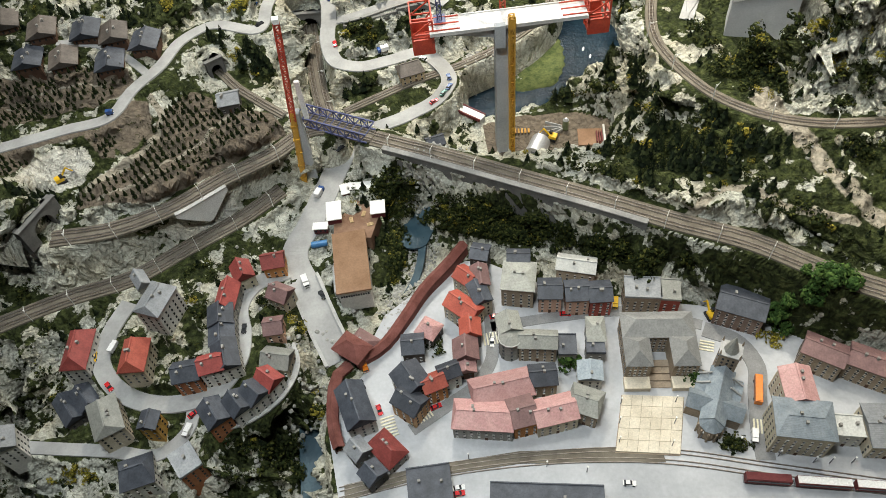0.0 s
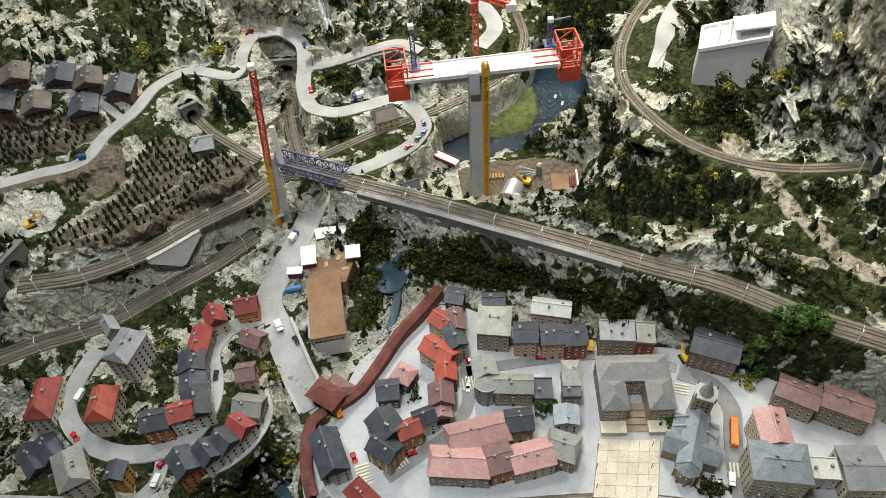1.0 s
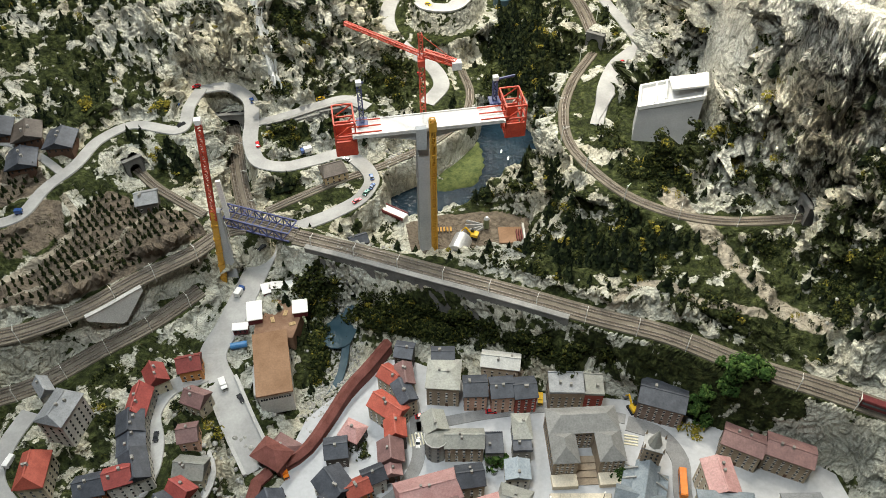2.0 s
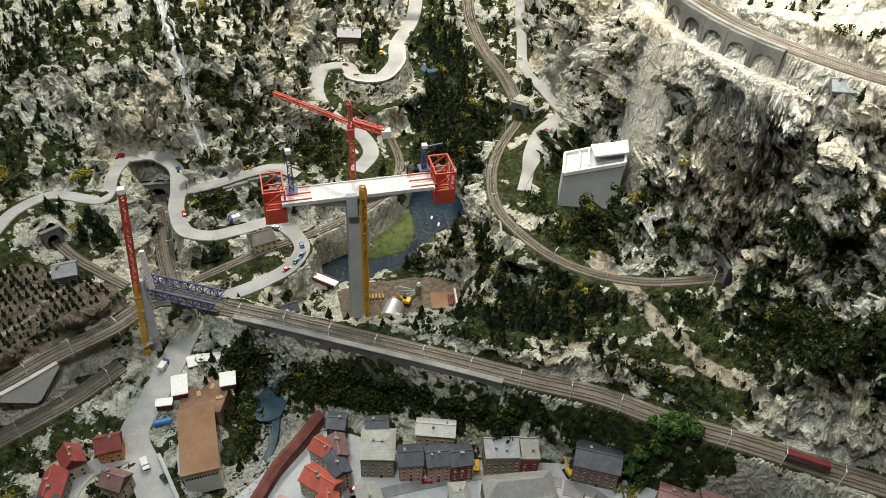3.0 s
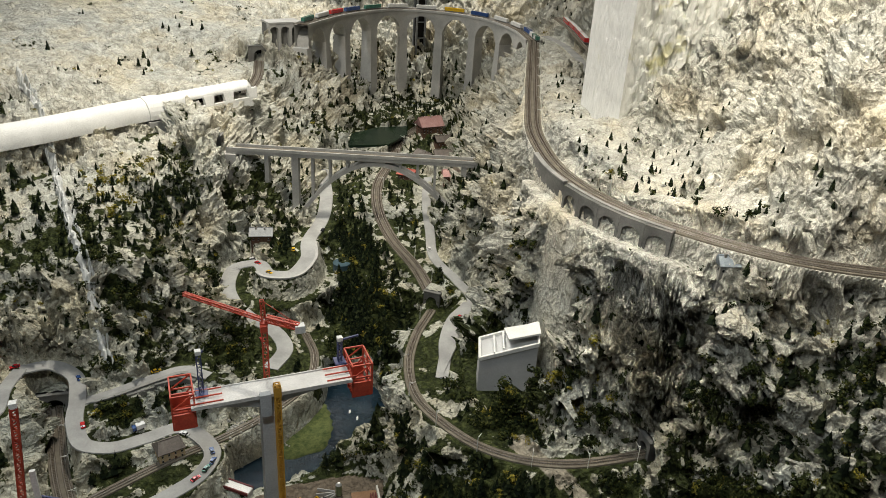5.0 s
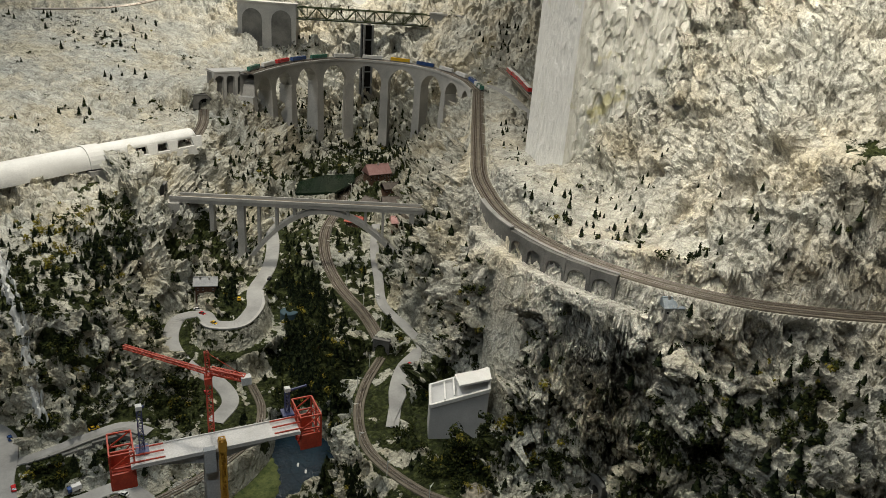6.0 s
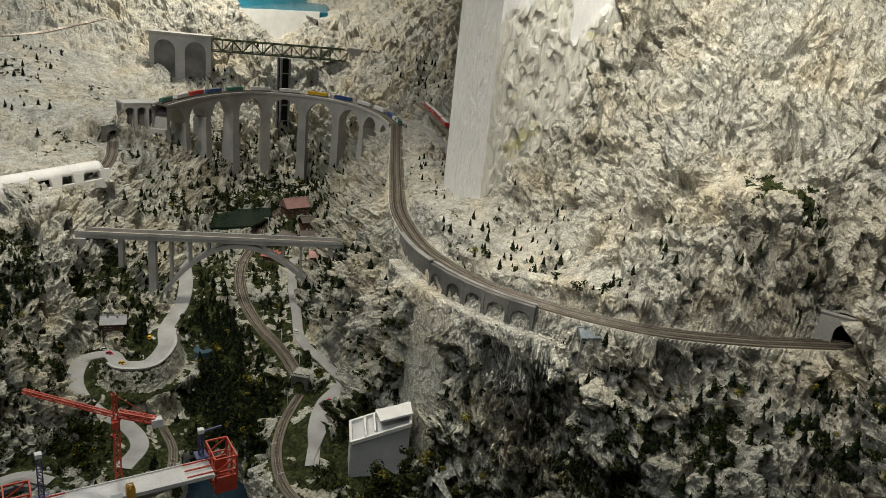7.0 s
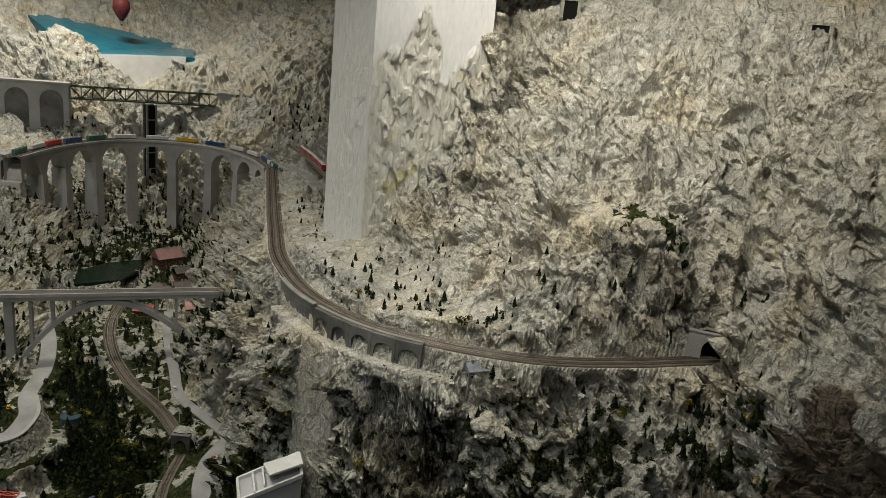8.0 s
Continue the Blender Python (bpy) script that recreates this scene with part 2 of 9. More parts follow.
LINES['tunnel_line'] = [(-0.50, 2.89, 0.200), (-0.56, 3.20, 0.207), (-0.60, 3.57, 0.213), (-0.62, 3.77, 0.220)]
LINES['curve_line'] = [(1.53, 3.70, 0.520), (1.33, 3.44, 0.520), (1.20, 3.18, 0.520), (1.15, 2.89, 0.520), (1.21, 2.65, 0.520), (1.31, 2.46, 0.520), (1.46, 2.32, 0.520), (1.62, 2.24, 0.520), (1.88, 2.19, 0.520), (2.04, 2.18, 0.520)]
LINES['upper_line'] = [(1.56, 3.79, 0.580), (1.57, 4.07, 0.600), (1.54, 4.52, 0.620), (1.59, 5.03, 0.640), (1.73, 5.48, 0.660), (1.96, 5.85, 0.705), (2.27, 6.36, 0.750), (2.49, 6.51, 0.800)]
LINES['lake_line'] = [(-0.42, 2.96, 0.250), (-0.29, 3.02, 0.250), (-0.05, 3.11, 0.264), (0.24, 3.20, 0.274), (0.53, 3.35, 0.280), (0.74, 3.56, 0.280), (0.81, 3.76, 0.280), (0.81, 4.02, 0.280)]
LINES['ledge_line'] = [(3.43, 6.22, 1.620), (2.87, 5.17, 1.611), (2.47, 4.41, 1.603), (2.10, 3.63, 1.594), (1.98, 3.08, 1.585), (2.04, 2.67, 1.576), (2.23, 2.32, 1.567), (2.49, 2.03, 1.559), (2.84, 1.82, 1.550), (3.24, 1.63, 1.550), (3.32, 1.59, 1.550)]
LINES['viaduct'] = [(3.43, 6.22, 1.620), (3.53, 6.71, 1.626), (3.47, 7.26, 1.631), (3.21, 7.64, 1.637), (2.65, 7.87, 1.643), (2.05, 7.60, 1.649), (1.67, 7.23, 1.654), (1.43, 6.92, 1.660)]
LINES['gallery'] = [(-1.09, 5.13, 1.250), (-0.92, 5.20, 1.250), (0.12, 5.70, 1.275), (0.79, 5.98, 1.300), (0.97, 6.56, 1.310), (1.06, 7.04, 1.320)]
LINES['branch_line'] = [(-1.04, 3.19, 0.430), (-0.94, 3.06, 0.410), (-0.82, 2.95, 0.390), (-0.70, 2.85, 0.370)]
LINES['village_street'] = [(-0.73, 2.10, 0.085), (-0.88, 2.03, 0.105), (-0.94, 1.91, 0.110), (-0.92, 1.78, 0.100), (-0.93, 1.65, 0.100), (-1.01, 1.53, 0.090), (-1.19, 1.49, 0.080), (-1.36, 1.53, 0.080), (-1.48, 1.62, 0.090), (-1.54, 1.73, 0.100), (-1.52, 1.86, 0.110), (-1.45, 2.01, 0.120)]
LINES['village_lane'] = [(-1.11, 1.50, 0.085), (-1.13, 1.38, 0.060), (-1.23, 1.30, 0.040), (-1.47, 1.34, 0.030), (-1.82, 1.40, 0.030), (-2.09, 1.45, 0.030)]
LINES['village_terrace'] = [(-1.01, 1.37, 0.050), (-0.86, 1.40, 0.060), (-0.74, 1.49, 0.070), (-0.69, 1.61, 0.080), (-0.71, 1.69, 0.090)]
LINES['terrace_road'] = [(3.62, 6.37, 1.640), (3.61, 6.07, 1.640), (3.49, 5.61, 1.640), (3.33, 5.13, 1.630), (3.11, 4.69, 1.620)]
LINES['loop_line'] = [(-0.30, 9.55, 1.900), (-0.12, 9.56, 1.900), (0.17, 9.58, 1.910), (0.45, 9.67, 1.920), (0.75, 9.81, 1.950), (1.02, 9.99, 2.000), (1.28, 10.07, 2.070), (1.50, 10.20, 2.120)]
LINES['arch_bridge'] = [(0.56, 5.25, 1.120), (1.05, 5.07, 1.120), (1.65, 4.84, 1.130), (2.14, 4.60, 1.145)]
LINES['truss_bridge'] = [(1.88, 9.46, 2.050), (2.50, 9.14, 2.050), (4.03, 8.65, 2.050), (4.60, 8.08, 2.050)]
# heights of the land between them, area by area: x, y, z
LAND = {}
LAND['town'] = [(-0.27, 1.61, 0.00), (-0.29, 1.24, 0.00), (-0.48, 1.07, -0.02), (0.14, 1.00, 0.00), (0.59, 1.04, 0.00), (0.99, 0.90, 0.00), (1.48, 0.84, 0.00), (1.64, 1.19, 0.00), (1.53, 1.45, 0.03), (1.21, 1.59, 0.02), (0.95, 1.71, 0.02), (0.51, 1.75, 0.02), (0.23, 1.94, 0.02), (0.00, 1.80, 0.01), (0.12, 1.53, 0.00), (0.43, 1.35, 0.00), (0.89, 1.29, 0.00), (1.28, 1.09, 0.00), (-0.09, 1.94, 0.00)]
LAND['wooded_bank'] = [(-0.03, 2.47, 0.10), (0.33, 2.25, 0.12), (0.69, 2.05, 0.15), (1.02, 1.87, 0.20), (0.44, 2.13, 0.08), (0.91, 1.88, 0.10), (1.33, 1.71, 0.20), (1.55, 1.60, 0.15), (1.24, 1.72, 0.12), (1.64, 1.50, 0.10)]
LAND['river'] = [(0.02, 2.61, 0.02), (-0.05, 2.41, 0.00), (-0.13, 2.33, -0.02), (-0.10, 2.14, -0.05), (-0.29, 1.82, -0.06), (-0.66, 1.65, -0.20), (-0.68, 1.40, -0.25), (-0.67, 1.18, -0.28)]
LAND['old_village'] = [(-0.92, 1.84, 0.10), (-0.93, 1.65, 0.10), (-0.79, 1.50, 0.08), (-1.22, 1.49, 0.08), (-1.51, 1.72, 0.10), (-1.44, 2.00, 0.12), (-1.20, 1.86, 0.18), (-1.25, 1.68, 0.12), (-0.96, 2.15, 0.12), (-1.09, 1.29, 0.03), (-1.65, 1.38, 0.03), (-1.33, 1.26, 0.00), (-1.90, 1.39, -0.38), (-1.02, 1.22, -0.14), (-2.06, 1.78, -0.32), (-1.75, 1.63, -0.20), (-2.02, 1.49, -0.38), (-2.01, 1.82, -0.00), (-1.79, 1.90, 0.06), (-2.03, 2.22, 0.10), (-1.20, 2.14, 0.13), (-0.79, 1.35, -0.15), (-0.68, 1.74, 0.06)]
LAND['vineyard'] = [(-1.27, 2.30, 0.20), (-0.96, 2.48, 0.22), (-1.93, 2.27, 0.15), (-1.78, 2.53, 0.36), (-1.37, 2.50, 0.36), (-1.11, 2.66, 0.38), (-0.90, 2.79, 0.40), (-1.17, 2.88, 0.44), (-1.42, 2.75, 0.41), (-1.76, 2.95, 0.47), (-2.07, 3.09, 0.47), (-1.91, 2.68, 0.38), (-0.77, 2.77, 0.36)]
LAND['chalets'] = [(-1.93, 3.26, 0.60), (-2.07, 3.48, 0.66), (-1.72, 3.44, 0.64), (-1.44, 3.37, 0.58), (-1.18, 3.20, 0.50), (-1.21, 3.49, 0.60), (-1.00, 3.22, 0.45), (-0.86, 3.12, 0.40), (-0.76, 3.38, 0.47), (-0.66, 3.26, 0.44)]
LAND['lower_cliff'] = [(-1.29, 3.76, 0.62), (-1.14, 3.98, 0.75), (-1.44, 4.23, 0.85), (-0.97, 4.09, 0.88), (-0.69, 3.89, 0.72), (-0.23, 3.96, 0.74), (-0.42, 4.09, 0.90), (0.06, 3.87, 0.58), (-0.04, 4.05, 0.92), (0.34, 4.21, 0.70), (-0.27, 3.70, 0.50), (-0.11, 3.70, 0.52)]
LAND['west_cliff'] = [(-0.72, 4.36, 0.90), (-0.61, 4.00, 0.72), (-0.18, 4.06, 0.73), (-0.29, 4.64, 1.02), (0.05, 4.88, 1.05), (0.31, 4.75, 0.92), (0.15, 4.36, 0.72), (-0.11, 5.09, 1.10), (-0.62, 5.17, 1.07), (0.09, 5.54, 1.14), (0.49, 5.05, 0.95), (0.55, 4.78, 0.72), (0.06, 3.90, 0.52), (0.17, 3.78, 0.42), (1.10, 5.33, 0.70), (0.78, 4.94, 0.80)]
LAND['gorge'] = [(1.34, 4.75, 0.56), (1.17, 4.26, 0.47), (1.16, 3.96, 0.30), (1.00, 4.23, 0.34), (1.36, 4.12, 0.48), (0.84, 4.17, 0.40), (0.70, 3.87, 0.27), (1.26, 3.57, 0.36), (1.31, 5.12, 0.58), (2.13, 4.77, 0.74)]
LAND['upper_valley'] = [(1.24, 6.40, 1.10), (1.49, 6.19, 0.90), (1.81, 6.27, 0.78), (2.19, 6.47, 0.83), (1.86, 6.65, 0.90), (2.62, 6.41, 0.88), (2.63, 5.76, 0.92), (2.99, 6.50, 1.00), (1.41, 7.19, 1.20)]
LAND['viaduct_foot'] = [(1.60, 7.02, 1.19), (2.58, 7.75, 0.76), (3.16, 7.55, 0.79), (3.03, 7.15, 0.78), (2.10, 7.45, 0.92), (2.15, 7.05, 0.86), (2.64, 7.30, 0.75), (3.36, 7.15, 0.92), (3.30, 6.51, 1.02), (3.24, 8.18, 1.07), (2.96, 9.13, 1.73), (2.17, 9.35, 1.63), (3.99, 8.07, 1.75), (2.16, 9.97, 2.09), (4.22, 7.72, 2.05), (3.94, 6.50, 1.83), (4.64, 7.48, 2.31), (4.76, 9.36, 2.42), (2.53, 10.71, 2.32), (2.37, 8.27, 1.10), (3.49, 9.69, 2.04), (5.21, 9.92, 2.86), (2.44, 11.34, 2.77), (5.36, 8.68, 2.86)]
LAND['west_face'] = [(-0.24, 6.50, 1.45), (-0.61, 5.87, 1.40), (0.41, 6.79, 1.32), (-0.88, 6.04, 1.53), (0.30, 8.19, 1.65), (1.16, 8.92, 1.67), (0.17, 9.60, 1.92), (1.01, 9.95, 1.98)]
LAND['mountain'] = [(2.64, 3.76, 1.60), (2.57, 3.20, 1.63), (2.40, 2.68, 1.56), (2.86, 3.08, 1.90), (2.53, 2.27, 1.71), (2.79, 2.19, 1.98), (3.03, 2.46, 2.33), (2.85, 1.86, 1.76), (3.17, 1.82, 2.04), (3.26, 1.53, 1.83), (3.34, 1.34, 2.02), (3.25, 3.11, 2.54), (3.45, 2.49, 2.77), (3.87, 2.30, 3.11), (3.77, 1.73, 2.86), (3.50, 1.19, 2.55), (4.02, 1.52, 3.14), (3.51, 2.98, 3.02), (3.54, 3.25, 3.14), (2.68, 4.22, 1.63), (3.02, 4.95, 1.74)]
LAND['ledge_bank'] = [(3.15, 1.57, 1.44), (3.25, 1.45, 1.61), (3.31, 1.13, 1.70), (2.57, 1.91, 1.44), (2.23, 2.15, 1.42), (2.15, 2.20, 1.39), (2.28, 2.05, 1.41), (2.00, 2.87, 1.29), (1.96, 3.37, 1.23), (1.97, 3.93, 1.20), (2.29, 4.33, 1.33), (1.79, 2.78, 1.08), (2.02, 2.42, 1.15), (2.22, 2.05, 1.16), (2.45, 1.76, 1.18), (2.85, 1.46, 1.26), (2.97, 1.05, 1.43), (2.75, 0.75, 1.74), (2.62, 0.67, 1.61), (3.11, 1.37, 1.45)]
LAND['crag'] = [(1.94, 2.42, 0.85), (2.14, 2.17, 0.65), (2.23, 2.10, 1.25), (1.73, 2.52, 0.83), (2.14, 1.92, 0.53), (2.26, 1.62, 0.77), (2.38, 1.83, 1.02), (2.32, 1.48, 1.03), (2.50, 1.76, 1.30), (1.85, 2.61, 1.13), (1.76, 3.14, 1.05)]
LAND['east_bank'] = [(1.28, 2.04, 0.42), (1.08, 2.21, 0.36), (0.89, 2.47, 0.28), (0.83, 2.69, 0.20), (1.54, 1.71, 0.37), (1.85, 1.54, 0.36), (2.01, 1.38, 0.35), (1.09, 2.68, 0.36), (1.18, 3.28, 0.30), (2.04, 1.56, 0.55), (1.39, 2.74, 0.53), (1.60, 2.55, 0.58), (1.78, 2.32, 0.57), (1.48, 3.18, 0.56)]
LAND['building_site'] = [(0.56, 2.79, 0.12), (0.80, 2.69, 0.13), (0.43, 2.95, 0.11), (0.07, 2.92, 0.08), (0.36, 2.66, 0.13), (0.62, 3.34, 0.11), (1.13, 3.48, 0.12), (0.37, 3.37, 0.12)]
LAND['grass_ledge'] = [(3.10, 2.20, 2.20), (3.21, 2.04, 2.23), (3.30, 1.85, 2.24), (2.91, 2.05, 2.16), (2.99, 1.89, 2.19), (3.11, 1.73, 2.21), (2.94, 1.98, 2.05), (3.03, 1.85, 2.02), (3.11, 1.73, 2.08)]
LAND['pillar_foot'] = [(2.70, 3.29, 1.86), (2.86, 3.21, 2.13), (2.97, 3.15, 2.47), (3.08, 3.14, 2.85), (3.17, 3.19, 3.07)]
LAND['dam_banks'] = [(3.07, 9.68, 2.28), (2.88, 9.84, 2.60), (3.14, 9.50, 2.10), (3.88, 9.38, 2.35), (4.11, 9.45, 2.42), (3.64, 9.26, 2.08), (4.55, 9.57, 2.46), (2.68, 10.25, 2.70)]
LAND['reservoir_shore'] = [(2.40, 9.90, 2.50), (2.00, 10.80, 2.85), (4.30, 9.40, 2.50), (4.90, 10.20, 2.62), (5.30, 11.00, 2.90), (3.20, 12.10, 3.10), (2.20, 12.20, 3.20), (4.60, 11.90, 3.10), (3.30, 10.30, 2.20), (4.00, 10.60, 2.20), (3.40, 11.00, 2.30)]
LAND['portal_banks'] = [(0.42, 5.32, 1.26), (0.30, 5.55, 1.34), (-1.97, 2.38, 0.46), (-1.90, 2.52, 0.46), (-1.95, 2.26, 0.42), (1.60, 3.92, 0.68), (1.45, 3.85, 0.64), (2.11, 2.20, 0.80), (2.10, 2.10, 0.78), (2.05, 2.27, 0.74), (3.42, 1.55, 1.75), (3.36, 1.48, 1.72), (-0.62, 3.90, 0.42), (-1.10, 3.28, 0.53), (1.00, 7.25, 1.50), (1.15, 7.30, 1.50)]
LAND['pond_shore'] = [(1.50, 6.10, 0.83), (1.66, 5.95, 0.82), (1.98, 5.92, 0.81), (2.30, 6.15, 0.82), (2.42, 6.50, 0.83), (2.05, 6.60, 0.83), (1.70, 6.45, 0.83)]
LAND['gallery_rock'] = [(1.12, 7.10, 1.50), (1.30, 7.17, 1.55), (1.45, 7.20, 1.60), (1.08, 6.98, 1.31), (1.25, 7.00, 1.36), (1.38, 6.93, 1.42), (1.48, 6.98, 1.50)]
# houses: x, y, turn of the ridge, length, depth, eaves, rise of the roof, hip, roof, walls
HOUSES = {}
HOUSES['old_village'] = [
    (-1.637, 1.783, -93.0, 0.192, 0.11, 0.075, 0.05, 0.4, "red", "white"),
    (-1.352, 1.684, -93.0, 0.152, 0.11, 0.075, 0.05, 0.3, "orange", "cream"),
    (-1.255, 1.894, -113.0, 0.153, 0.12, 0.11, 0.03, 0.3, "grey", "white"),
    (-1.401, 2.107, -59.0, 0.089, 0.06, 0.05, 0.03, 0.0, "grey", "grey"),
    (-0.983, 1.95, -99.0, 0.137, 0.09, 0.06, 0.045, 0.0, "red", "grey"),
    (-1.003, 1.846, -85.0, 0.097, 0.11, 0.07, 0.03, 0.0, "slate", "grey"),
    (-0.993, 1.754, -85.0, 0.099, 0.11, 0.065, 0.03, 0.0, "slate", "grey"),
    (-0.969, 1.647, -77.0, 0.137, 0.11, 0.07, 0.03, 0.0, "slate", "white"),
    (-1.024, 1.61, 9.0, 0.097, 0.09, 0.085, 0.035, 0.0, "red", "white"),
]
HOUSES['lower_village'] = [
    (-1.129, 1.592, 4.0, 0.106, 0.1, 0.08, 0.035, 0.0, "slate", "brick"),
    (-0.787, 1.523, -42.0, 0.09, 0.09, 0.07, 0.04, 0.0, "red", "white"),
    (-0.846, 1.471, -47.0, 0.087, 0.1, 0.075, 0.035, 0.0, "slate", "white"),
    (-0.914, 1.434, -55.0, 0.096, 0.09, 0.075, 0.035, 0.0, "slate", "white"),
    (-1.01, 1.407, -59.0, 0.114, 0.1, 0.075, 0.035, 0.0, "slate", "brick"),
    (-1.625, 1.608, -52.0, 0.114, 0.09, 0.07, 0.03, 0.0, "slate", "dark"),
    (-1.706, 1.581, -55.0, 0.145, 0.09, 0.07, 0.03, 0.0, "slate", "dark"),
    (-1.459, 1.444, -67.0, 0.171, 0.12, 0.08, 0.035, 0.3, "stone", "cream"),
    (-1.271, 1.402, -99.0, 0.071, 0.075, 0.08, 0.02, 0.0, "slate", "ochre"),
]
HOUSES['village_edge'] = [
    (-1.328, 1.223, 13.0, 0.131, 0.13, 0.07, 0.05, 0.4, "slate", "white"),
    (-1.135, 1.249, -58.0, 0.117, 0.1, 0.08, 0.012, 0.0, "grey", "brick"),
    (-1.883, 1.405, -72.0, 0.093, 0.1, 0.09, 0.03, 0.0, "grey", "white"),
    (-0.926, 2.08, -69.0, 0.095, 0.09, 0.06, 0.04, 0.0, "red", "cream"),
    (-0.788, 2.133, 4.0, 0.097, 0.09, 0.06, 0.04, 0.0, "red", "orangewall"),
    (-0.75, 1.946, -31.0, 0.093, 0.09, 0.055, 0.035, 0.0, "brown", "cream"),
    (-0.769, 1.765, 1.0, 0.076, 0.09, 0.05, 0.03, 0.0, "brown", "pinkwall"),
    (-0.759, 1.628, -16.0, 0.119, 0.1, 0.06, 0.035, 0.0, "stone", "cream"),
]
HOUSES['by_the_gate'] = [
    (-0.438, 1.385, -74.0, 0.187, 0.12, 0.08, 0.05, 0.0, "slate", "white"),
    (-0.434, 1.204, -53.0, 0.073, 0.08, 0.06, 0.03, 0.0, "grey", "grey"),
    (-0.319, 1.195, -51.0, 0.139, 0.1, 0.05, 0.04, 0.6, "red", "grey"),
    (-0.38, 1.101, -53.0, 0.07, 0.09, 0.06, 0.03, 0.0, "slate", "dark"),
    (-0.2, 1.473, -63.0, 0.125, 0.13, 0.085, 0.035, 0.0, "slate", "grey"),
    (-0.213, 1.376, -41.0, 0.118, 0.1, 0.08, 0.03, 0.0, "slate", "timber"),
    (-0.109, 1.446, 17.0, 0.094, 0.08, 0.08, 0.03, 0.0, "orange", "orangewall"),
    (-0.039, 1.493, 15.0, 0.084, 0.075, 0.075, 0.03, 0.0, "slate", "white"),
    (-0.181, 1.649, -2.0, 0.091, 0.1, 0.06, 0.03, 0.0, "slate", "dark"),
]
HOUSES['west_quarter'] = [
    (-0.105, 1.723, -37.0, 0.089, 0.09, 0.05, 0.03, 0.7, "pink", "dark"),
    (0.059, 1.801, -46.0, 0.153, 0.1, 0.075, 0.035, 0.0, "orange", "cream"),
    (0.075, 1.688, -93.0, 0.082, 0.09, 0.075, 0.035, 0.0, "orange", "dark"),
    (0.043, 1.586, -93.0, 0.079, 0.09, 0.075, 0.035, 0.0, "brown", "wood"),
    (0.034, 1.522, -91.0, 0.056, 0.07, 0.06, 0.02, 0.0, "pink", "wood"),
    (0.089, 1.963, -47.0, 0.089, 0.085, 0.075, 0.03, 0.0, "orange", "cream"),
    (0.152, 1.947, -89.0, 0.109, 0.075, 0.085, 0.02, 0.0, "brown", "cream"),
    (0.137, 1.857, -75.0, 0.113, 0.08, 0.085, 0.02, 0.0, "slate", "cream"),
    (0.169, 2.08, -20.0, 0.078, 0.09, 0.085, 0.02, 0.0, "slate", "dark"),
]
HOUSES['north_row'] = [
    (0.324, 1.911, -14.0, 0.144, 0.16, 0.095, 0.02, 0.8, "stone", "tan"),
    (0.34, 2.023, -9.0, 0.098, 0.07, 0.1, 0.015, 0.0, "slate", "dark"),
    (0.452, 1.834, -8.0, 0.1, 0.11, 0.08, 0.025, 0.0, "slate", "pinkwall"),
    (0.567, 1.804, -5.0, 0.1, 0.11, 0.085, 0.025, 0.0, "slate", "pinkwall"),
    (0.665, 1.784, -4.0, 0.094, 0.11, 0.085, 0.025, 0.0, "slate", "redwall"),
    (0.591, 1.936, -18.0, 0.17, 0.09, 0.075, 0.025, 0.0, "pale", "cream"),
    (0.851, 1.768, -11.0, 0.154, 0.11, 0.095, 0.006, 0.0, "grey", "tan"),
    (0.966, 1.739, -13.0, 0.08, 0.11, 0.095, 0.006, 0.0, "stone", "redwall"),
    (1.253, 1.64, -28.0, 0.195, 0.14, 0.085, 0.03, 0.0, "slate", "brownwall"),
]
HOUSES['east_side'] = [
    (1.502, 1.372, -36.0, 0.161, 0.11, 0.085, 0.025, 0.0, "brown", "tan"),
    (1.671, 1.295, -33.0, 0.185, 0.11, 0.085, 0.025, 0.0, "brown", "tan"),
    (1.327, 1.227, -97.0, 0.145, 0.12, 0.11, 0.025, 0.0, "pink", "cream"),
    (1.294, 1.081, -14.0, 0.211, 0.16, 0.115, 0.02, 0.5, "bluegrey", "cream"),
    (1.464, 1.052, -12.0, 0.115, 0.09, 0.065, 0.004, 0.0, "pale", "white"),
    (1.587, 1.016, -9.0, 0.149, 0.17, 0.11, 0.02, 0.0, "grey", "cream"),
]
HOUSES['town_hall'] = [
    (0.243, 1.678, -85.0, 0.089, 0.1, 0.09, 0.03, 0.0, "stone", "grey"),
    (0.354, 1.586, -10.0, 0.16, 0.09, 0.08, 0.03, 0.0, "stone", "tan"),
    (0.474, 1.548, -8.0, 0.074, 0.1, 0.07, 0.005, 0.0, "slate", "grey"),
    (0.606, 1.601, -8.0, 0.072, 0.12, 0.08, 0.025, 0.8, "stone", "grey"),
    (0.589, 1.523, -8.0, 0.074, 0.07, 0.07, 0.01, 0.0, "slate", "grey"),
    (0.543, 1.415, -99.0, 0.081, 0.1, 0.07, 0.015, 0.0, "bluegrey", "white"),
    (0.496, 1.286, -28.0, 0.127, 0.12, 0.07, 0.025, 0.3, "stone", "tan"),
    (0.346, 1.42, -2.0, 0.106, 0.1, 0.075, 0.03, 0.0, "slate", "tan"),
]
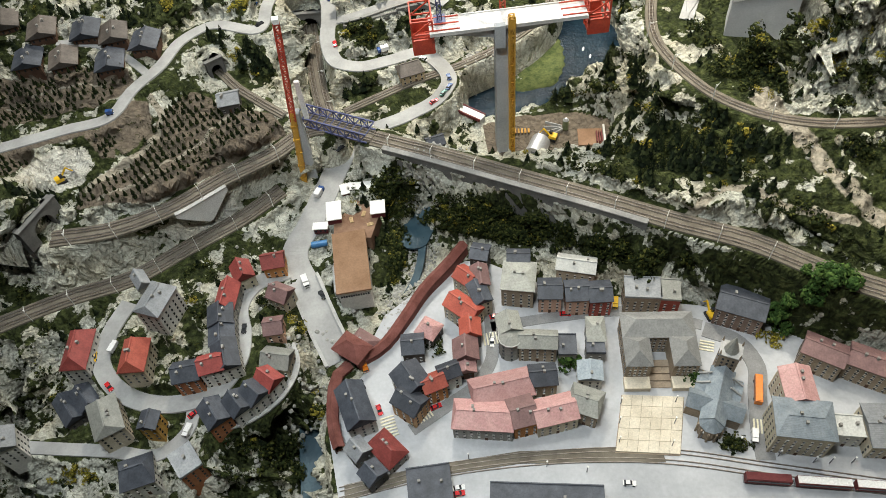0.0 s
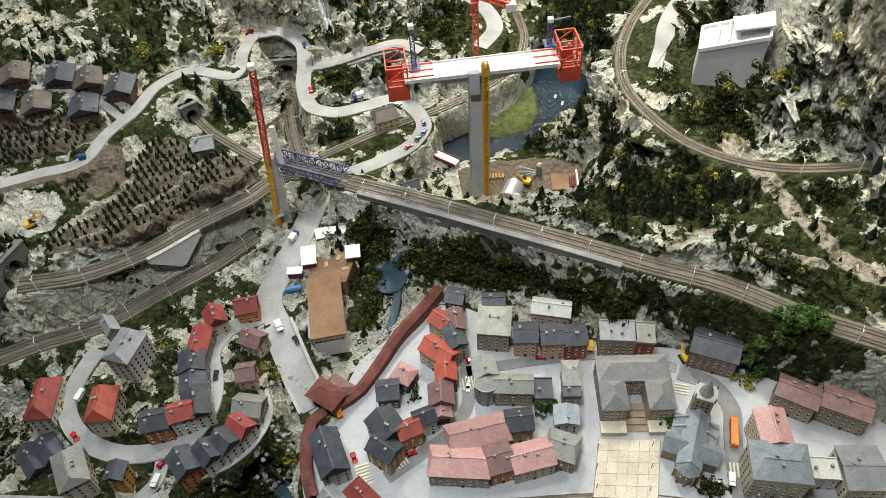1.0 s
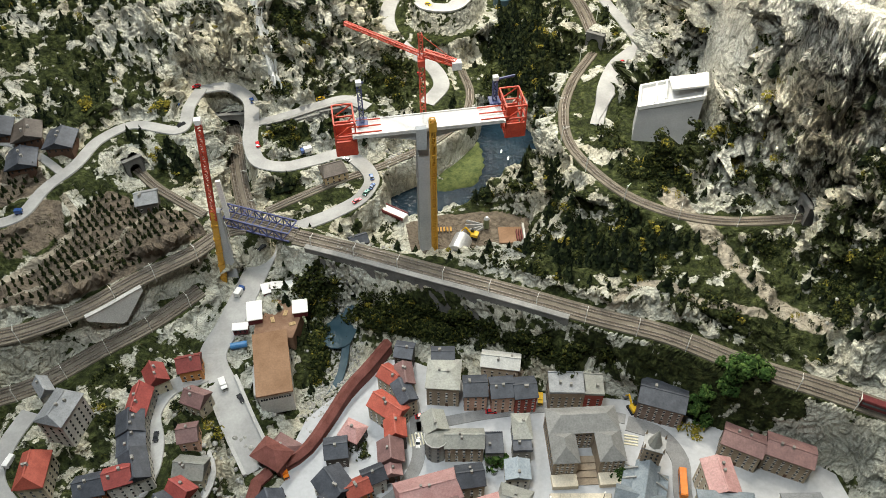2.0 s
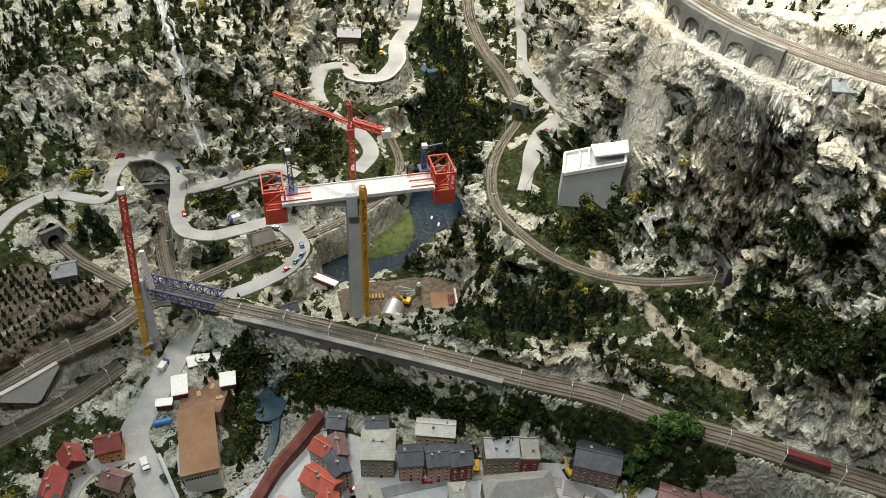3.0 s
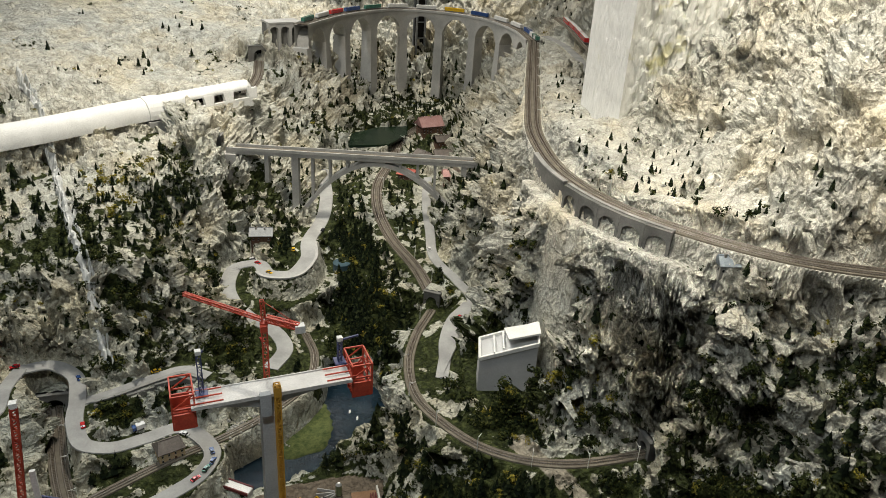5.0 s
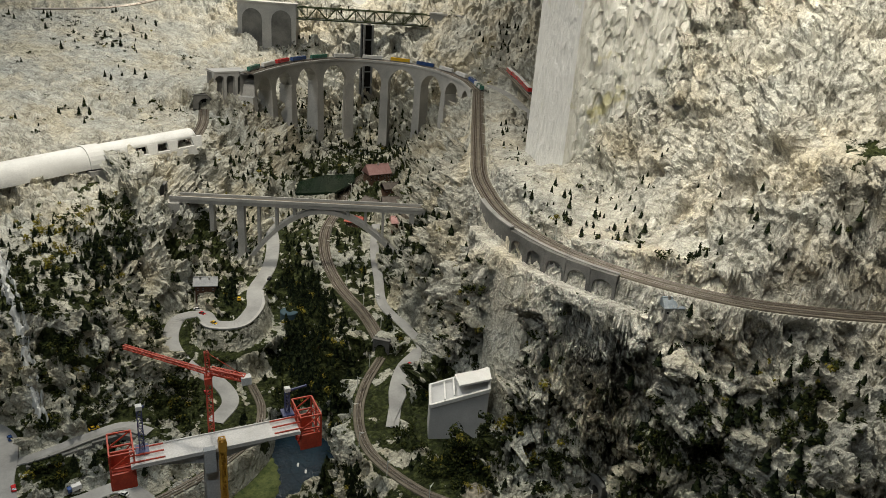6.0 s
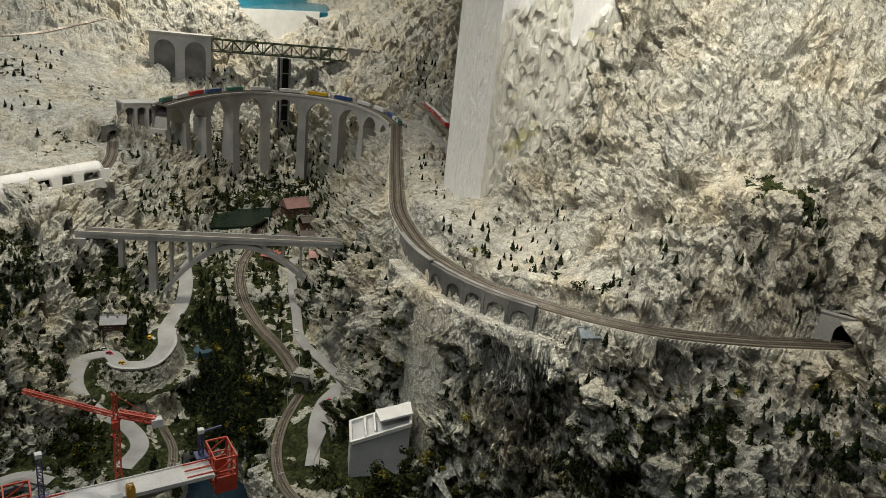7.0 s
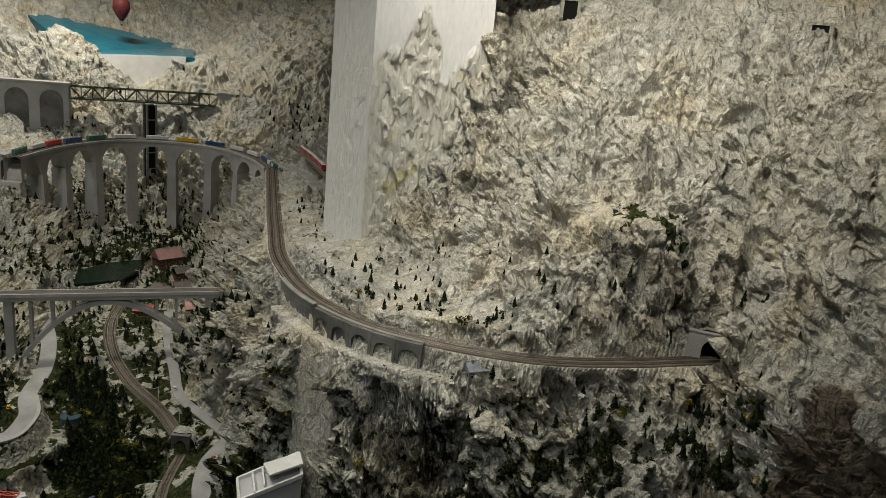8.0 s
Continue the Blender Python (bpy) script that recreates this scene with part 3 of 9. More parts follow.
HOUSES['market_block'] = [
    (0.079, 1.277, -11.0, 0.241, 0.13, 0.07, 0.035, 0.15, "pink", "grey"),
    (0.168, 1.39, 6.0, 0.253, 0.13, 0.07, 0.035, 0.1, "pink", "grey"),
    (0.237, 1.271, 8.0, 0.099, 0.13, 0.075, 0.03, 0.0, "brown", "orangewall"),
    (0.366, 1.263, 7.0, 0.167, 0.12, 0.07, 0.03, 0.0, "pink", "cream"),
    (-0.162, 1.028, 1.0, 0.166, 0.14, 0.05, 0.01, 0.0, "slate", "grey"),
    (0.271, 0.905, -9.0, 0.422, 0.13, 0.06, 0.008, 0.0, "slate", "grey"),
]
HOUSES['chalets'] = [
    (-1.885, 3.375, -80, 0.125, 0.12, 0.042, 0.026, 0.0, "wooden", "wood"),
    (-1.675, 3.37, -86, 0.125, 0.12, 0.042, 0.026, 0.0, "slate", "wood"),
    (-1.54, 3.35, -80, 0.125, 0.12, 0.042, 0.026, 0.0, "wooden", "wood"),
    (-1.385, 3.31, -94, 0.125, 0.12, 0.042, 0.026, 0.0, "slate", "wood"),
    (-1.95, 3.225, -84, 0.125, 0.12, 0.042, 0.026, 0.0, "slate", "wood"),
    (-1.77, 3.205, -80, 0.125, 0.12, 0.042, 0.026, 0.0, "wooden", "wood"),
    (-1.55, 3.19, -83, 0.125, 0.12, 0.042, 0.026, 0.0, "slate", "wood"),
    (-2.09, 3.46, -75, 0.125, 0.12, 0.042, 0.026, 0.0, "wooden", "wood"),
    (-0.96, 2.922, 6.0, 0.097, 0.1, 0.05, 0.03, 0.0, "grey", "dark"),
]
HOUSES['valley'] = [
    (-0.058, 3.151, 14.0, 0.125, 0.10, 0.06, 0.038, 0.3, "wooden", "chalet"),
    (2.432, 6.191, 5.0, 0.2, 0.14, 0.075, 0.06, 0.0, "pink", "wood"),
    (2.438, 5.836, 0.0, 0.156, 0.1, 0.05, 0.03, 0.0, "wooden", "wood"),
    (2.307, 5.512, -13.0, 0.14, 0.1, 0.05, 0.03, 0.0, "wooden", "wood"),
    (1.992, 5.518, -42.0, 0.126, 0.08, 0.05, 0.03, 0.0, "orange", "wood"),
    (2.184, 5.063, -14.0, 0.096, 0.08, 0.05, 0.03, 0.0, "pink", "wood"),
    (2.217, 5.728, -67.0, 0.16, 0.08, 0.04, 0.03, 0.0, "wooden", "wood"),
    (0.666, 4.703, -14.0, 0.13, 0.09, 0.05, 0.03, 0.0, "grey", "wood"),
    (0.027, 2.765, 14.0, 0.085, 0.07, 0.05, 0.025, 0.0, "slate", "dark"),
    (2.255, 2.18, -18.0, 0.09, 0.07, 0.04, 0.03, 0.0, "bluegrey", "grey", 1.47),
]
# every storey is tall for its plan; a taller house keeps its roof in the same line of sight
for area in HOUSES:
    if area not in ("chalets", "valley"):
        HOUSES[area] = [(x * (2.85 - 1.45 * e) / (2.85 - e), y * (2.85 - 1.45 * e) / (2.85 - e), turn, length * 0.98, depth * 0.94, 1.45 * e, *rest) if y > 1.04 else (x, y, turn, length, depth, e, *rest)
                        for x, y, turn, length, depth, e, *rest in HOUSES[area]]
# woods: centre x, y, two half axes, number, kind (0 spruce, 1 shrub, 2 broadleaf, 3 autumn larch)
WOODS = {}
WOODS['bank'] = [(-0.03, 2.43, 0.11, -0.05, 0.01, 0.01, 14, 1), (0.14, 2.26, 0.19, -0.09, 0.01, 0.06, 60, 1), (0.42, 2.15, 0.22, -0.08, 0.01, 0.05, 90, 1), (0.68, 1.99, 0.16, -0.06, 0.0, 0.04, 35, 1), (-0.2, 2.45, 0.11, -0.0, 0.02, 0.07, 30, 1), (-0.26, 2.23, 0.08, 0.0, 0.02, 0.17, 35, 1), (-0.29, 2.08, 0.05, 0.0, 0.01, 0.09, 14, 1), (0.88, 1.89, 0.13, -0.05, -0.0, 0.02, 22, 1), (-0.21, 1.75, 0.06, -0.01, 0.01, 0.12, 10, 1), (1.28, 1.68, 0.12, -0.07, -0.01, 0.02, 45, 1), (1.44, 1.55, 0.08, -0.05, -0.01, 0.02, 25, 1), (1.6, 1.44, 0.08, -0.04, -0.01, 0.02, 24, 1), (1.12, 1.76, 0.12, -0.05, -0.01, 0.02, 35, 1)]
WOODS['forest'] = [(0.94, 2.4, 0.11, -0.14, 0.06, 0.24, 70, 0), (1.15, 2.35, 0.12, -0.07, 0.05, 0.19, 75, 0), (1.29, 2.19, 0.13, -0.05, 0.04, 0.13, 40, 0), (1.05, 2.74, 0.06, -0.07, 0.04, 0.2, 45, 0), (0.73, 2.22, 0.12, -0.03, 0.02, 0.07, 26, 1), (1.01, 2.13, 0.16, -0.04, 0.02, 0.08, 30, 0), (1.26, 1.99, 0.15, -0.04, 0.02, 0.06, 14, 0), (1.16, 3.45, -0.02, -0.25, 0.09, 0.34, 28, 0), (1.4, 1.55, 0.07, -0.04, -0.01, 0.06, 4, 2), (1.38, 1.47, 0.12, -0.02, 0.02, 0.05, 8, 1), (1.46, 1.58, 0.11, -0.04, 0.01, 0.04, 4, 2), (1.64, 1.52, 0.09, -0.01, 0.04, 0.07, 8, 1)]
WOODS['vineyard_woods'] = [(-1.84, 2.41, 0.13, 0.02, 0.0, 0.05, 26, 0), (-1.37, 2.31, 0.12, 0.04, 0.02, 0.03, 20, 0), (-1.05, 3.26, 0.08, 0.01, 0.0, 0.12, 16, 0), (-0.87, 3.18, 0.09, -0.01, 0.0, 0.13, 24, 0), (-0.35, 3.13, 0.16, -0.07, 0.01, 0.08, 26, 0), (-0.28, 3.4, 0.11, -0.01, 0.01, 0.08, 18, 1), (-0.92, 2.55, 0.09, 0.04, 0.02, 0.04, 14, 0), (-0.71, 2.58, 0.04, -0.01, 0.01, 0.07, 6, 0), (-1.27, 3.53, 0.06, -0.0, -0.0, 0.07, 3, 3), (-0.94, 3.54, 0.06, -0.0, 0.0, 0.05, 3, 3), (-1.12, 2.14, 0.07, -0.01, -0.01, 0.05, 5, 1), (-1.35, 1.66, 0.04, -0.01, 0.0, 0.04, 3, 1)]
WOODS['gorge_woods'] = [(-0.85, 1.33, 0.1, 0.02, 0.03, 0.1, 45, 1), (-0.76, 1.41, 0.04, 0.01, 0.02, 0.06, 16, 1), (-0.61, 1.75, 0.04, -0.01, 0.01, 0.14, 14, 1), (-0.74, 1.28, 0.07, 0.0, 0.0, 0.09, 16, 1), (-1.82, 1.31, 0.15, -0.04, 0.02, 0.05, 10, 3), (-1.0, 1.31, 0.06, 0.0, 0.01, 0.03, 10, 1), (-0.54, 1.16, 0.04, -0.02, 0.0, 0.09, 8, 1), (-0.29, 1.2, 0.06, -0.01, 0.0, 0.03, 5, 0), (-0.7, 1.76, 0.03, 0.01, -0.0, 0.09, 8, 3), (-1.6, 2.03, 0.09, -0.02, -0.01, 0.07, 8, 0), (-0.91, 1.22, 0.09, 0.0, 0.01, 0.06, 14, 1), (-0.7, 1.48, 0.05, 0.02, 0.02, 0.11, 16, 1), (-0.67, 1.43, 0.03, -0.0, 0.02, 0.09, 9, 3), (-1.16, 1.87, 0.1, -0.01, -0.01, 0.12, 10, 1), (-1.85, 1.73, 0.12, -0.03, 0.02, 0.12, 14, 1), (-1.91, 2.03, 0.14, -0.02, -0.02, 0.11, 14, 1), (-1.57, 1.26, 0.1, -0.01, 0.0, 0.04, 8, 3)]
WOODS['town_trees'] = [(0.45, 1.48, 0.02, -0.0, 0.0, 0.02, 2, 2), (1.42, 1.54, 0.07, -0.04, -0.01, 0.03, 2, 2), (1.33, 1.5, 0.05, -0.01, 0.01, 0.04, 4, 3), (-0.09, 1.63, 0.02, -0.0, 0.0, 0.03, 2, 1), (0.94, 1.34, 0.01, -0.0, 0.0, 0.01, 1, 2), (-0.82, 1.91, 0.03, -0.0, -0.0, 0.03, 3, 1), (-0.74, 1.62, 0.03, -0.01, 0.0, 0.02, 2, 3), (1.04, 1.05, 0.06, -0.01, 0.0, 0.01, 6, 1)]
WOODS['west_woods'] = [(-1.35, 4.25, 0.34, -0.08, -0.0, 0.18, 55, 0), (-1.29, 3.52, 0.07, -0.0, -0.01, 0.09, 3, 3), (-0.99, 3.58, 0.06, -0.0, 0.0, 0.07, 3, 3), (-0.09, 3.83, 0.13, 0.01, 0.03, 0.18, 22, 1), (-0.32, 4.03, 0.19, -0.02, 0.02, 0.16, 16, 1), (-0.83, 3.95, 0.17, 0.01, 0.02, 0.16, 8, 1), (1.23, 4.18, 0.11, -0.07, 0.12, 0.52, 75, 0), (0.45, 3.63, 0.08, 0.01, 0.02, 0.12, 8, 1), (0.37, 3.78, 0.09, 0.02, 0.02, 0.12, 9, 1), (1.0, 4.3, 0.08, 0.02, 0.04, 0.19, 16, 1), (1.22, 3.56, 0.03, -0.2, 0.09, 0.34, 30, 0)]
WOODS['east_woods'] = [(1.54, 2.65, 0.08, -0.07, 0.06, 0.13, 24, 1), (1.48, 3.09, 0.06, -0.05, 0.07, 0.18, 8, 3), (1.34, 2.54, 0.13, -0.04, 0.03, 0.08, 26, 1), (1.69, 2.53, 0.03, -0.04, 0.01, 0.05, 4, 3), (1.78, 2.41, 0.05, -0.02, 0.0, 0.03, 3, 3), (1.86, 2.29, 0.12, -0.03, 0.01, 0.07, 14, 1), (1.16, 2.47, 0.19, -0.16, 0.03, 0.11, 60, 0), (0.96, 2.27, 0.22, -0.07, 0.04, 0.13, 50, 0), (1.33, 2.18, 0.14, -0.05, 0.03, 0.08, 30, 0), (1.46, 1.82, 0.19, -0.05, 0.02, 0.06, 14, 1), (2.05, 1.77, 0.08, -0.08, 0.07, 0.13, 24, 1), (2.15, 1.62, 0.03, -0.06, 0.06, 0.12, 16, 1), (1.85, 2.11, 0.1, -0.02, 0.02, 0.07, 10, 1)]
WOODS['gorge_forest'] = [(-0.72, 4.62, 0.15, -0.02, -0.01, 0.3, 26, 0), (-0.33, 4.5, 0.15, -0.0, 0.01, 0.44, 26, 1), (0.1, 4.73, 0.2, 0.04, 0.03, 0.31, 40, 0), (-0.1, 4.95, 0.14, -0.02, 0.02, 0.3, 18, 3), (0.26, 5.16, 0.18, 0.0, 0.01, 0.09, 14, 0), (0.8, 5.06, 0.27, 0.17, 0.04, 0.23, 20, 1), (-0.61, 4.06, 0.16, -0.01, 0.01, 0.12, 14, 1), (-0.23, 4.1, 0.15, -0.03, 0.01, 0.17, 22, 1), (1.19, 4.22, 0.12, -0.06, 0.12, 0.44, 95, 0), (1.28, 5.01, 0.09, 0.01, 0.14, 0.53, 14, 1), (0.33, 3.79, 0.13, 0.01, 0.02, 0.16, 22, 1), (0.18, 4.02, 0.13, 0.06, 0.03, 0.28, 14, 1)]
WOODS['upper_woods'] = [(1.25, 3.34, 0.05, -0.16, 0.14, 0.42, 50, 0), (1.17, 3.49, -0.0, -0.27, 0.11, 0.34, 30, 0), (1.91, 4.25, 0.05, -0.44, 0.19, 0.48, 40, 0), (1.79, 3.11, -0.03, -0.42, 0.02, 0.07, 16, 1), (1.83, 2.8, 0.04, -0.24, 0.0, 0.05, 20, 1), (1.9, 6.97, 0.58, 0.39, 0.13, 0.47, 46, 0), (0.86, 5.83, 0.31, 0.29, 0.04, 0.21, 22, 0), (2.57, 6.0, 0.04, -0.52, 0.15, 0.37, 22, 0), (2.33, 4.38, -0.14, -0.66, 0.21, 0.43, 12, 0), (2.36, 3.06, 0.23, -0.06, 0.15, 0.24, 24, 0), (2.45, 2.79, 0.15, -0.21, 0.14, 0.18, 20, 0), (2.43, 2.27, 0.13, -0.12, 0.03, 0.05, 14, 0)]
WOODS['mountain_woods'] = [(2.21, 3.02, 0.19, -0.14, 0.07, 0.1, 22, 0), (2.41, 2.54, 0.11, -0.25, 0.12, 0.14, 16, 0), (2.65, 2.41, 0.05, -0.25, 0.09, 0.11, 8, 0), (2.87, 1.94, 0.09, -0.09, 0.02, 0.03, 12, 0), (2.57, 1.77, 0.05, -0.04, 0.04, 0.04, 8, 0), (2.78, 1.68, 0.09, -0.04, 0.04, 0.04, 9, 0), (3.01, 1.49, 0.05, -0.07, 0.08, 0.06, 12, 0), (3.05, 1.25, 0.01, -0.1, 0.06, 0.04, 14, 0), (3.43, 1.59, 0.02, -0.07, 0.01, 0.01, 5, 0), (1.92, 3.76, -0.04, -0.42, 0.05, 0.11, 30, 1), (1.85, 2.86, 0.06, -0.2, 0.03, 0.06, 18, 1), (1.75, 3.1, -0.02, -0.41, 0.02, 0.04, 26, 1), (1.99, 2.4, 0.12, -0.18, 0.01, 0.03, 20, 1)]
WOODS['far_woods'] = [(2.3, 1.95, 0.13, -0.18, 0.01, 0.03, 22, 1), (2.51, 1.61, 0.13, -0.14, 0.03, 0.03, 16, 1), (4.13, 6.83, 0.01, -0.43, 0.28, 0.48, 16, 0), (4.1, 7.48, 0.07, -0.37, 0.11, 0.22, 14, 0), (2.46, 9.11, 0.27, -0.09, 0.02, 0.08, 8, 0), (2.19, 9.42, 0.16, -0.06, 0.03, 0.11, 5, 0), (2.2, 7.16, 0.64, 0.29, 0.15, 0.48, 26, 1), (2.61, 6.6, 0.17, -0.34, 0.21, 0.52, 16, 0), (1.41, 6.29, 0.19, 0.12, 0.06, 0.24, 14, 1), (2.13, 2.35, 0.09, -0.13, 0.06, 0.08, 14, 1)]
WOODS['shore_woods'] = [(0.65, 2.96, 0.16, -0.1, 0.02, 0.08, 16, 0), (0.98, 3.02, -0.02, -0.19, 0.11, 0.35, 14, 0), (0.82, 2.9, 0.16, -0.09, 0.01, 0.02, 12, 1), (0.9, 1.88, 0.17, -0.07, -0.0, 0.02, 40, 1), (1.11, 1.77, 0.12, -0.05, -0.01, 0.01, 25, 1), (0.24, 2.21, 0.16, -0.04, 0.01, 0.05, 40, 1), (0.38, 3.26, 0.12, -0.02, 0.02, 0.11, 12, 1), (1.79, 3.14, -0.04, -0.22, 0.01, 0.01, 7, 3), (1.81, 4.72, 0.05, -0.03, 0.04, 0.11, 5, 3), (1.76, 3.06, 0.05, -0.06, -0.0, 0.01, 6, 3)]
WOODS['works_woods'] = [(1.58, 2.64, 0.11, -0.13, 0.06, 0.13, 26, 1), (1.7, 2.54, 0.04, -0.05, 0.01, 0.04, 5, 3), (1.78, 2.39, 0.05, -0.02, 0.0, 0.04, 5, 3), (1.48, 3.07, 0.05, -0.06, 0.07, 0.17, 8, 1), (1.31, 2.42, 0.15, -0.06, 0.03, 0.08, 20, 0), (1.45, 2.28, 0.13, -0.04, 0.02, 0.06, 14, 0)]
WOODS['gorge_dark'] = [(1.23, 4.17, 0.12, -0.09, 0.11, 0.39, 38, 0), (1.28, 3.66, 0.1, -0.21, 0.1, 0.3, 30, 1), (1.23, 4.89, 0.12, -0.0, 0.12, 0.48, 30, 0), (1.6, 3.76, 0.11, -0.01, 0.13, 0.34, 24, 1), (1.71, 3.07, 0.08, -0.04, 0.02, 0.06, 16, 1), (1.55, 2.62, 0.12, -0.12, 0.08, 0.15, 40, 1), (2.12, 6.52, 0.45, -0.07, 0.07, 0.22, 20, 1), (2.47, 1.78, 0.28, -0.25, 0.05, 0.06, 18, 1), (2.89, 1.34, 0.13, -0.23, 0.06, 0.05, 13, 1), (2.34, 2.03, 0.12, -0.1, 0.01, 0.02, 6, 1), (2.19, 1.84, 0.14, -0.22, 0.04, 0.09, 15, 1)]
WOODS['slope_woods'] = [(0.37, 7.25, 0.27, 0.03, 0.05, 0.6, 10, 0), (-0.04, 4.85, 0.15, -0.01, 0.02, 0.31, 22, 1), (0.22, 4.76, 0.19, 0.06, 0.02, 0.18, 16, 1), (0.28, 7.89, 0.38, 0.07, 0.04, 0.6, 6, 0), (1.12, 6.05, 0.26, 0.22, 0.06, 0.27, 14, 1), (2.57, 1.74, 0.23, -0.15, 0.04, 0.06, 16, 1), (2.2, 2.07, 0.23, -0.28, 0.02, 0.07, 22, 1)]
WOODS['gorge_depth'] = [(1.24, 4.36, 0.12, -0.06, 0.16, 0.55, 60, 0), (1.09, 4.08, 0.12, -0.09, 0.04, 0.15, 40, 0), (1.45, 4.22, 0.04, -0.07, 0.12, 0.38, 16, 0), (1.27, 3.71, 0.05, -0.1, 0.07, 0.22, 24, 0), (0.94, 3.79, 0.13, -0.04, 0.03, 0.13, 18, 1)]
WOODS['west_gloom'] = [(-0.17, 3.92, 0.25, 0.01, 0.02, 0.32, 60, 1), (-0.31, 4.42, 0.14, 0.02, 0.0, 0.38, 26, 1), (0.16, 5.08, 0.12, 0.01, 0.02, 0.17, 24, 1), (-0.3, 4.8, 0.12, -0.02, 0.0, 0.32, 14, 3), (0.25, 4.15, 0.12, 0.4, 0.04, 0.39, 16, 1), (0.05, 4.64, 0.1, 0.03, 0.02, 0.25, 14, 0), (0.85, 4.62, 0.11, 0.0, 0.05, 0.22, 16, 0), (0.32, 3.84, 0.12, 0.03, 0.02, 0.12, 24, 1), (-0.15, 4.17, 0.17, -0.1, 0.01, 0.17, 18, 0)]
WOODS['crag_foot'] = [(2.13, 2.18, 0.12, -0.27, -0.01, 0.03, 15, 0), (2.41, 1.68, 0.18, -0.16, 0.05, 0.08, 21, 0), (1.82, 2.44, 0.12, -0.06, 0.02, 0.06, 6, 3), (1.76, 2.84, -0.03, -0.34, 0.04, 0.08, 60, 1), (2.23, 1.92, 0.13, -0.22, 0.0, 0.03, 17, 1), (2.63, 1.64, 0.13, -0.06, 0.06, 0.08, 8, 0)]
WOODS['ledge_bank_woods'] = [(1.83, 2.79, 0.04, -0.22, 0.0, 0.04, 14, 0), (1.97, 3.81, -0.15, -0.66, 0.08, 0.19, 22, 0), (1.88, 3.77, -0.11, -0.57, 0.02, 0.08, 16, 0), (1.96, 2.42, 0.09, -0.12, -0.0, 0.02, 14, 0), (1.39, 2.82, 0.11, -0.03, 0.09, 0.21, 20, 1), (1.87, 4.43, -0.01, -0.3, 0.19, 0.48, 14, 0), (3.04, 1.49, 0.03, -0.08, 0.04, 0.03, 14, 0), (3.08, 1.25, 0.01, -0.06, 0.04, 0.03, 14, 0), (2.68, 1.72, 0.1, -0.05, 0.03, 0.03, 14, 0), (2.39, 1.85, 0.2, -0.3, 0.01, 0.02, 25, 0), (2.88, 1.33, 0.03, -0.33, 0.04, 0.03, 30, 0)]
WOODS['foot_woods'] = [(2.06, 1.65, 0.11, -0.16, 0.08, 0.12, 44, 0), (2.14, 1.76, 0.07, -0.18, 0.04, 0.08, 40, 1), (2.25, 1.44, 0.13, -0.08, 0.02, 0.06, 40, 1), (2.32, 1.3, 0.12, -0.05, 0.01, 0.04, 40, 0), (1.61, 2.76, 0.05, -0.19, 0.09, 0.19, 40, 1)]
WOODS['viaduct_scrub'] = [(2.65, 7.95, 0.47, -0.52, 0.12, 0.36, 26, 1), (1.97, 6.54, 0.45, 0.01, 0.03, 0.11, 20, 1), (2.76, 5.78, -0.17, -0.68, 0.08, 0.17, 20, 1), (2.44, 4.51, 0.0, -0.12, 0.21, 0.4, 14, 0), (1.58, 6.65, 0.19, 0.13, 0.09, 0.39, 14, 1)]
WOODS['slope_clumps'] = [(0.34, 8.84, 0.11, 0.04, 0.01, 0.23, 6, 1), (1.08, 8.15, 0.09, 0.09, 0.05, 0.33, 8, 1), (0.64, 6.97, 0.07, 0.0, 0.02, 0.15, 7, 1), (2.09, 9.46, 0.13, -0.04, 0.02, 0.07, 8, 1), (2.43, 9.04, 0.19, -0.04, 0.01, 0.05, 8, 1), (0.08, 9.15, 0.08, 0.01, 0.01, 0.18, 5, 1), (4.25, 7.14, 0.03, -0.39, 0.14, 0.27, 14, 0), (0.54, 6.69, 0.06, -0.02, 0.02, 0.18, 4, 3), (1.37, 6.84, 0.1, 0.02, 0.01, 0.06, 8, 1)]
WOODS['town_bank'] = [(1.48, 1.63, 0.12, -0.08, 0.03, 0.05, 60, 1), (1.68, 1.46, 0.12, -0.08, 0.03, 0.05, 60, 1), (1.33, 1.68, 0.1, -0.05, 0.02, 0.04, 40, 1), (1.46, 1.56, 0.08, -0.05, 0.03, 0.04, 2, 2)]
WOODS['black_forest'] = [(2.34, 1.46, 0.14, -0.03, 0.08, 0.1, 16, 0), (2.24, 1.45, 0.17, -0.1, 0.01, 0.03, 26, 0)]
# vehicles: x, y, heading, kind, colour
VEHICLES = {}
VEHICLES["town"] = [(-0.346, 1.384, -75.0, "car", "red"), (-0.416, 1.51, -72.0, "car", "black"), (-0.4, 1.596, -76.0, "van", "orange"), (-0.109, 1.368, 19.0, "car", "red"), (0.506, 1.738, -9.0, "car", "red"), (0.164, 1.642, -98.0, "car", "white"), (0.195, 1.77, 6.0, "car", "red"), (0.735, 1.758, -104.0, "van", "yellow"), (1.016, 1.551, -33.0, "car", "blue"), (1.126, 1.076, -109.0, "van", "white"), (0.6, 0.955, -10.0, "car", "white"), (-0.053, 1.017, 4.0, "car", "white"), (-0.055, 0.995, 4.0, "car", "red")]
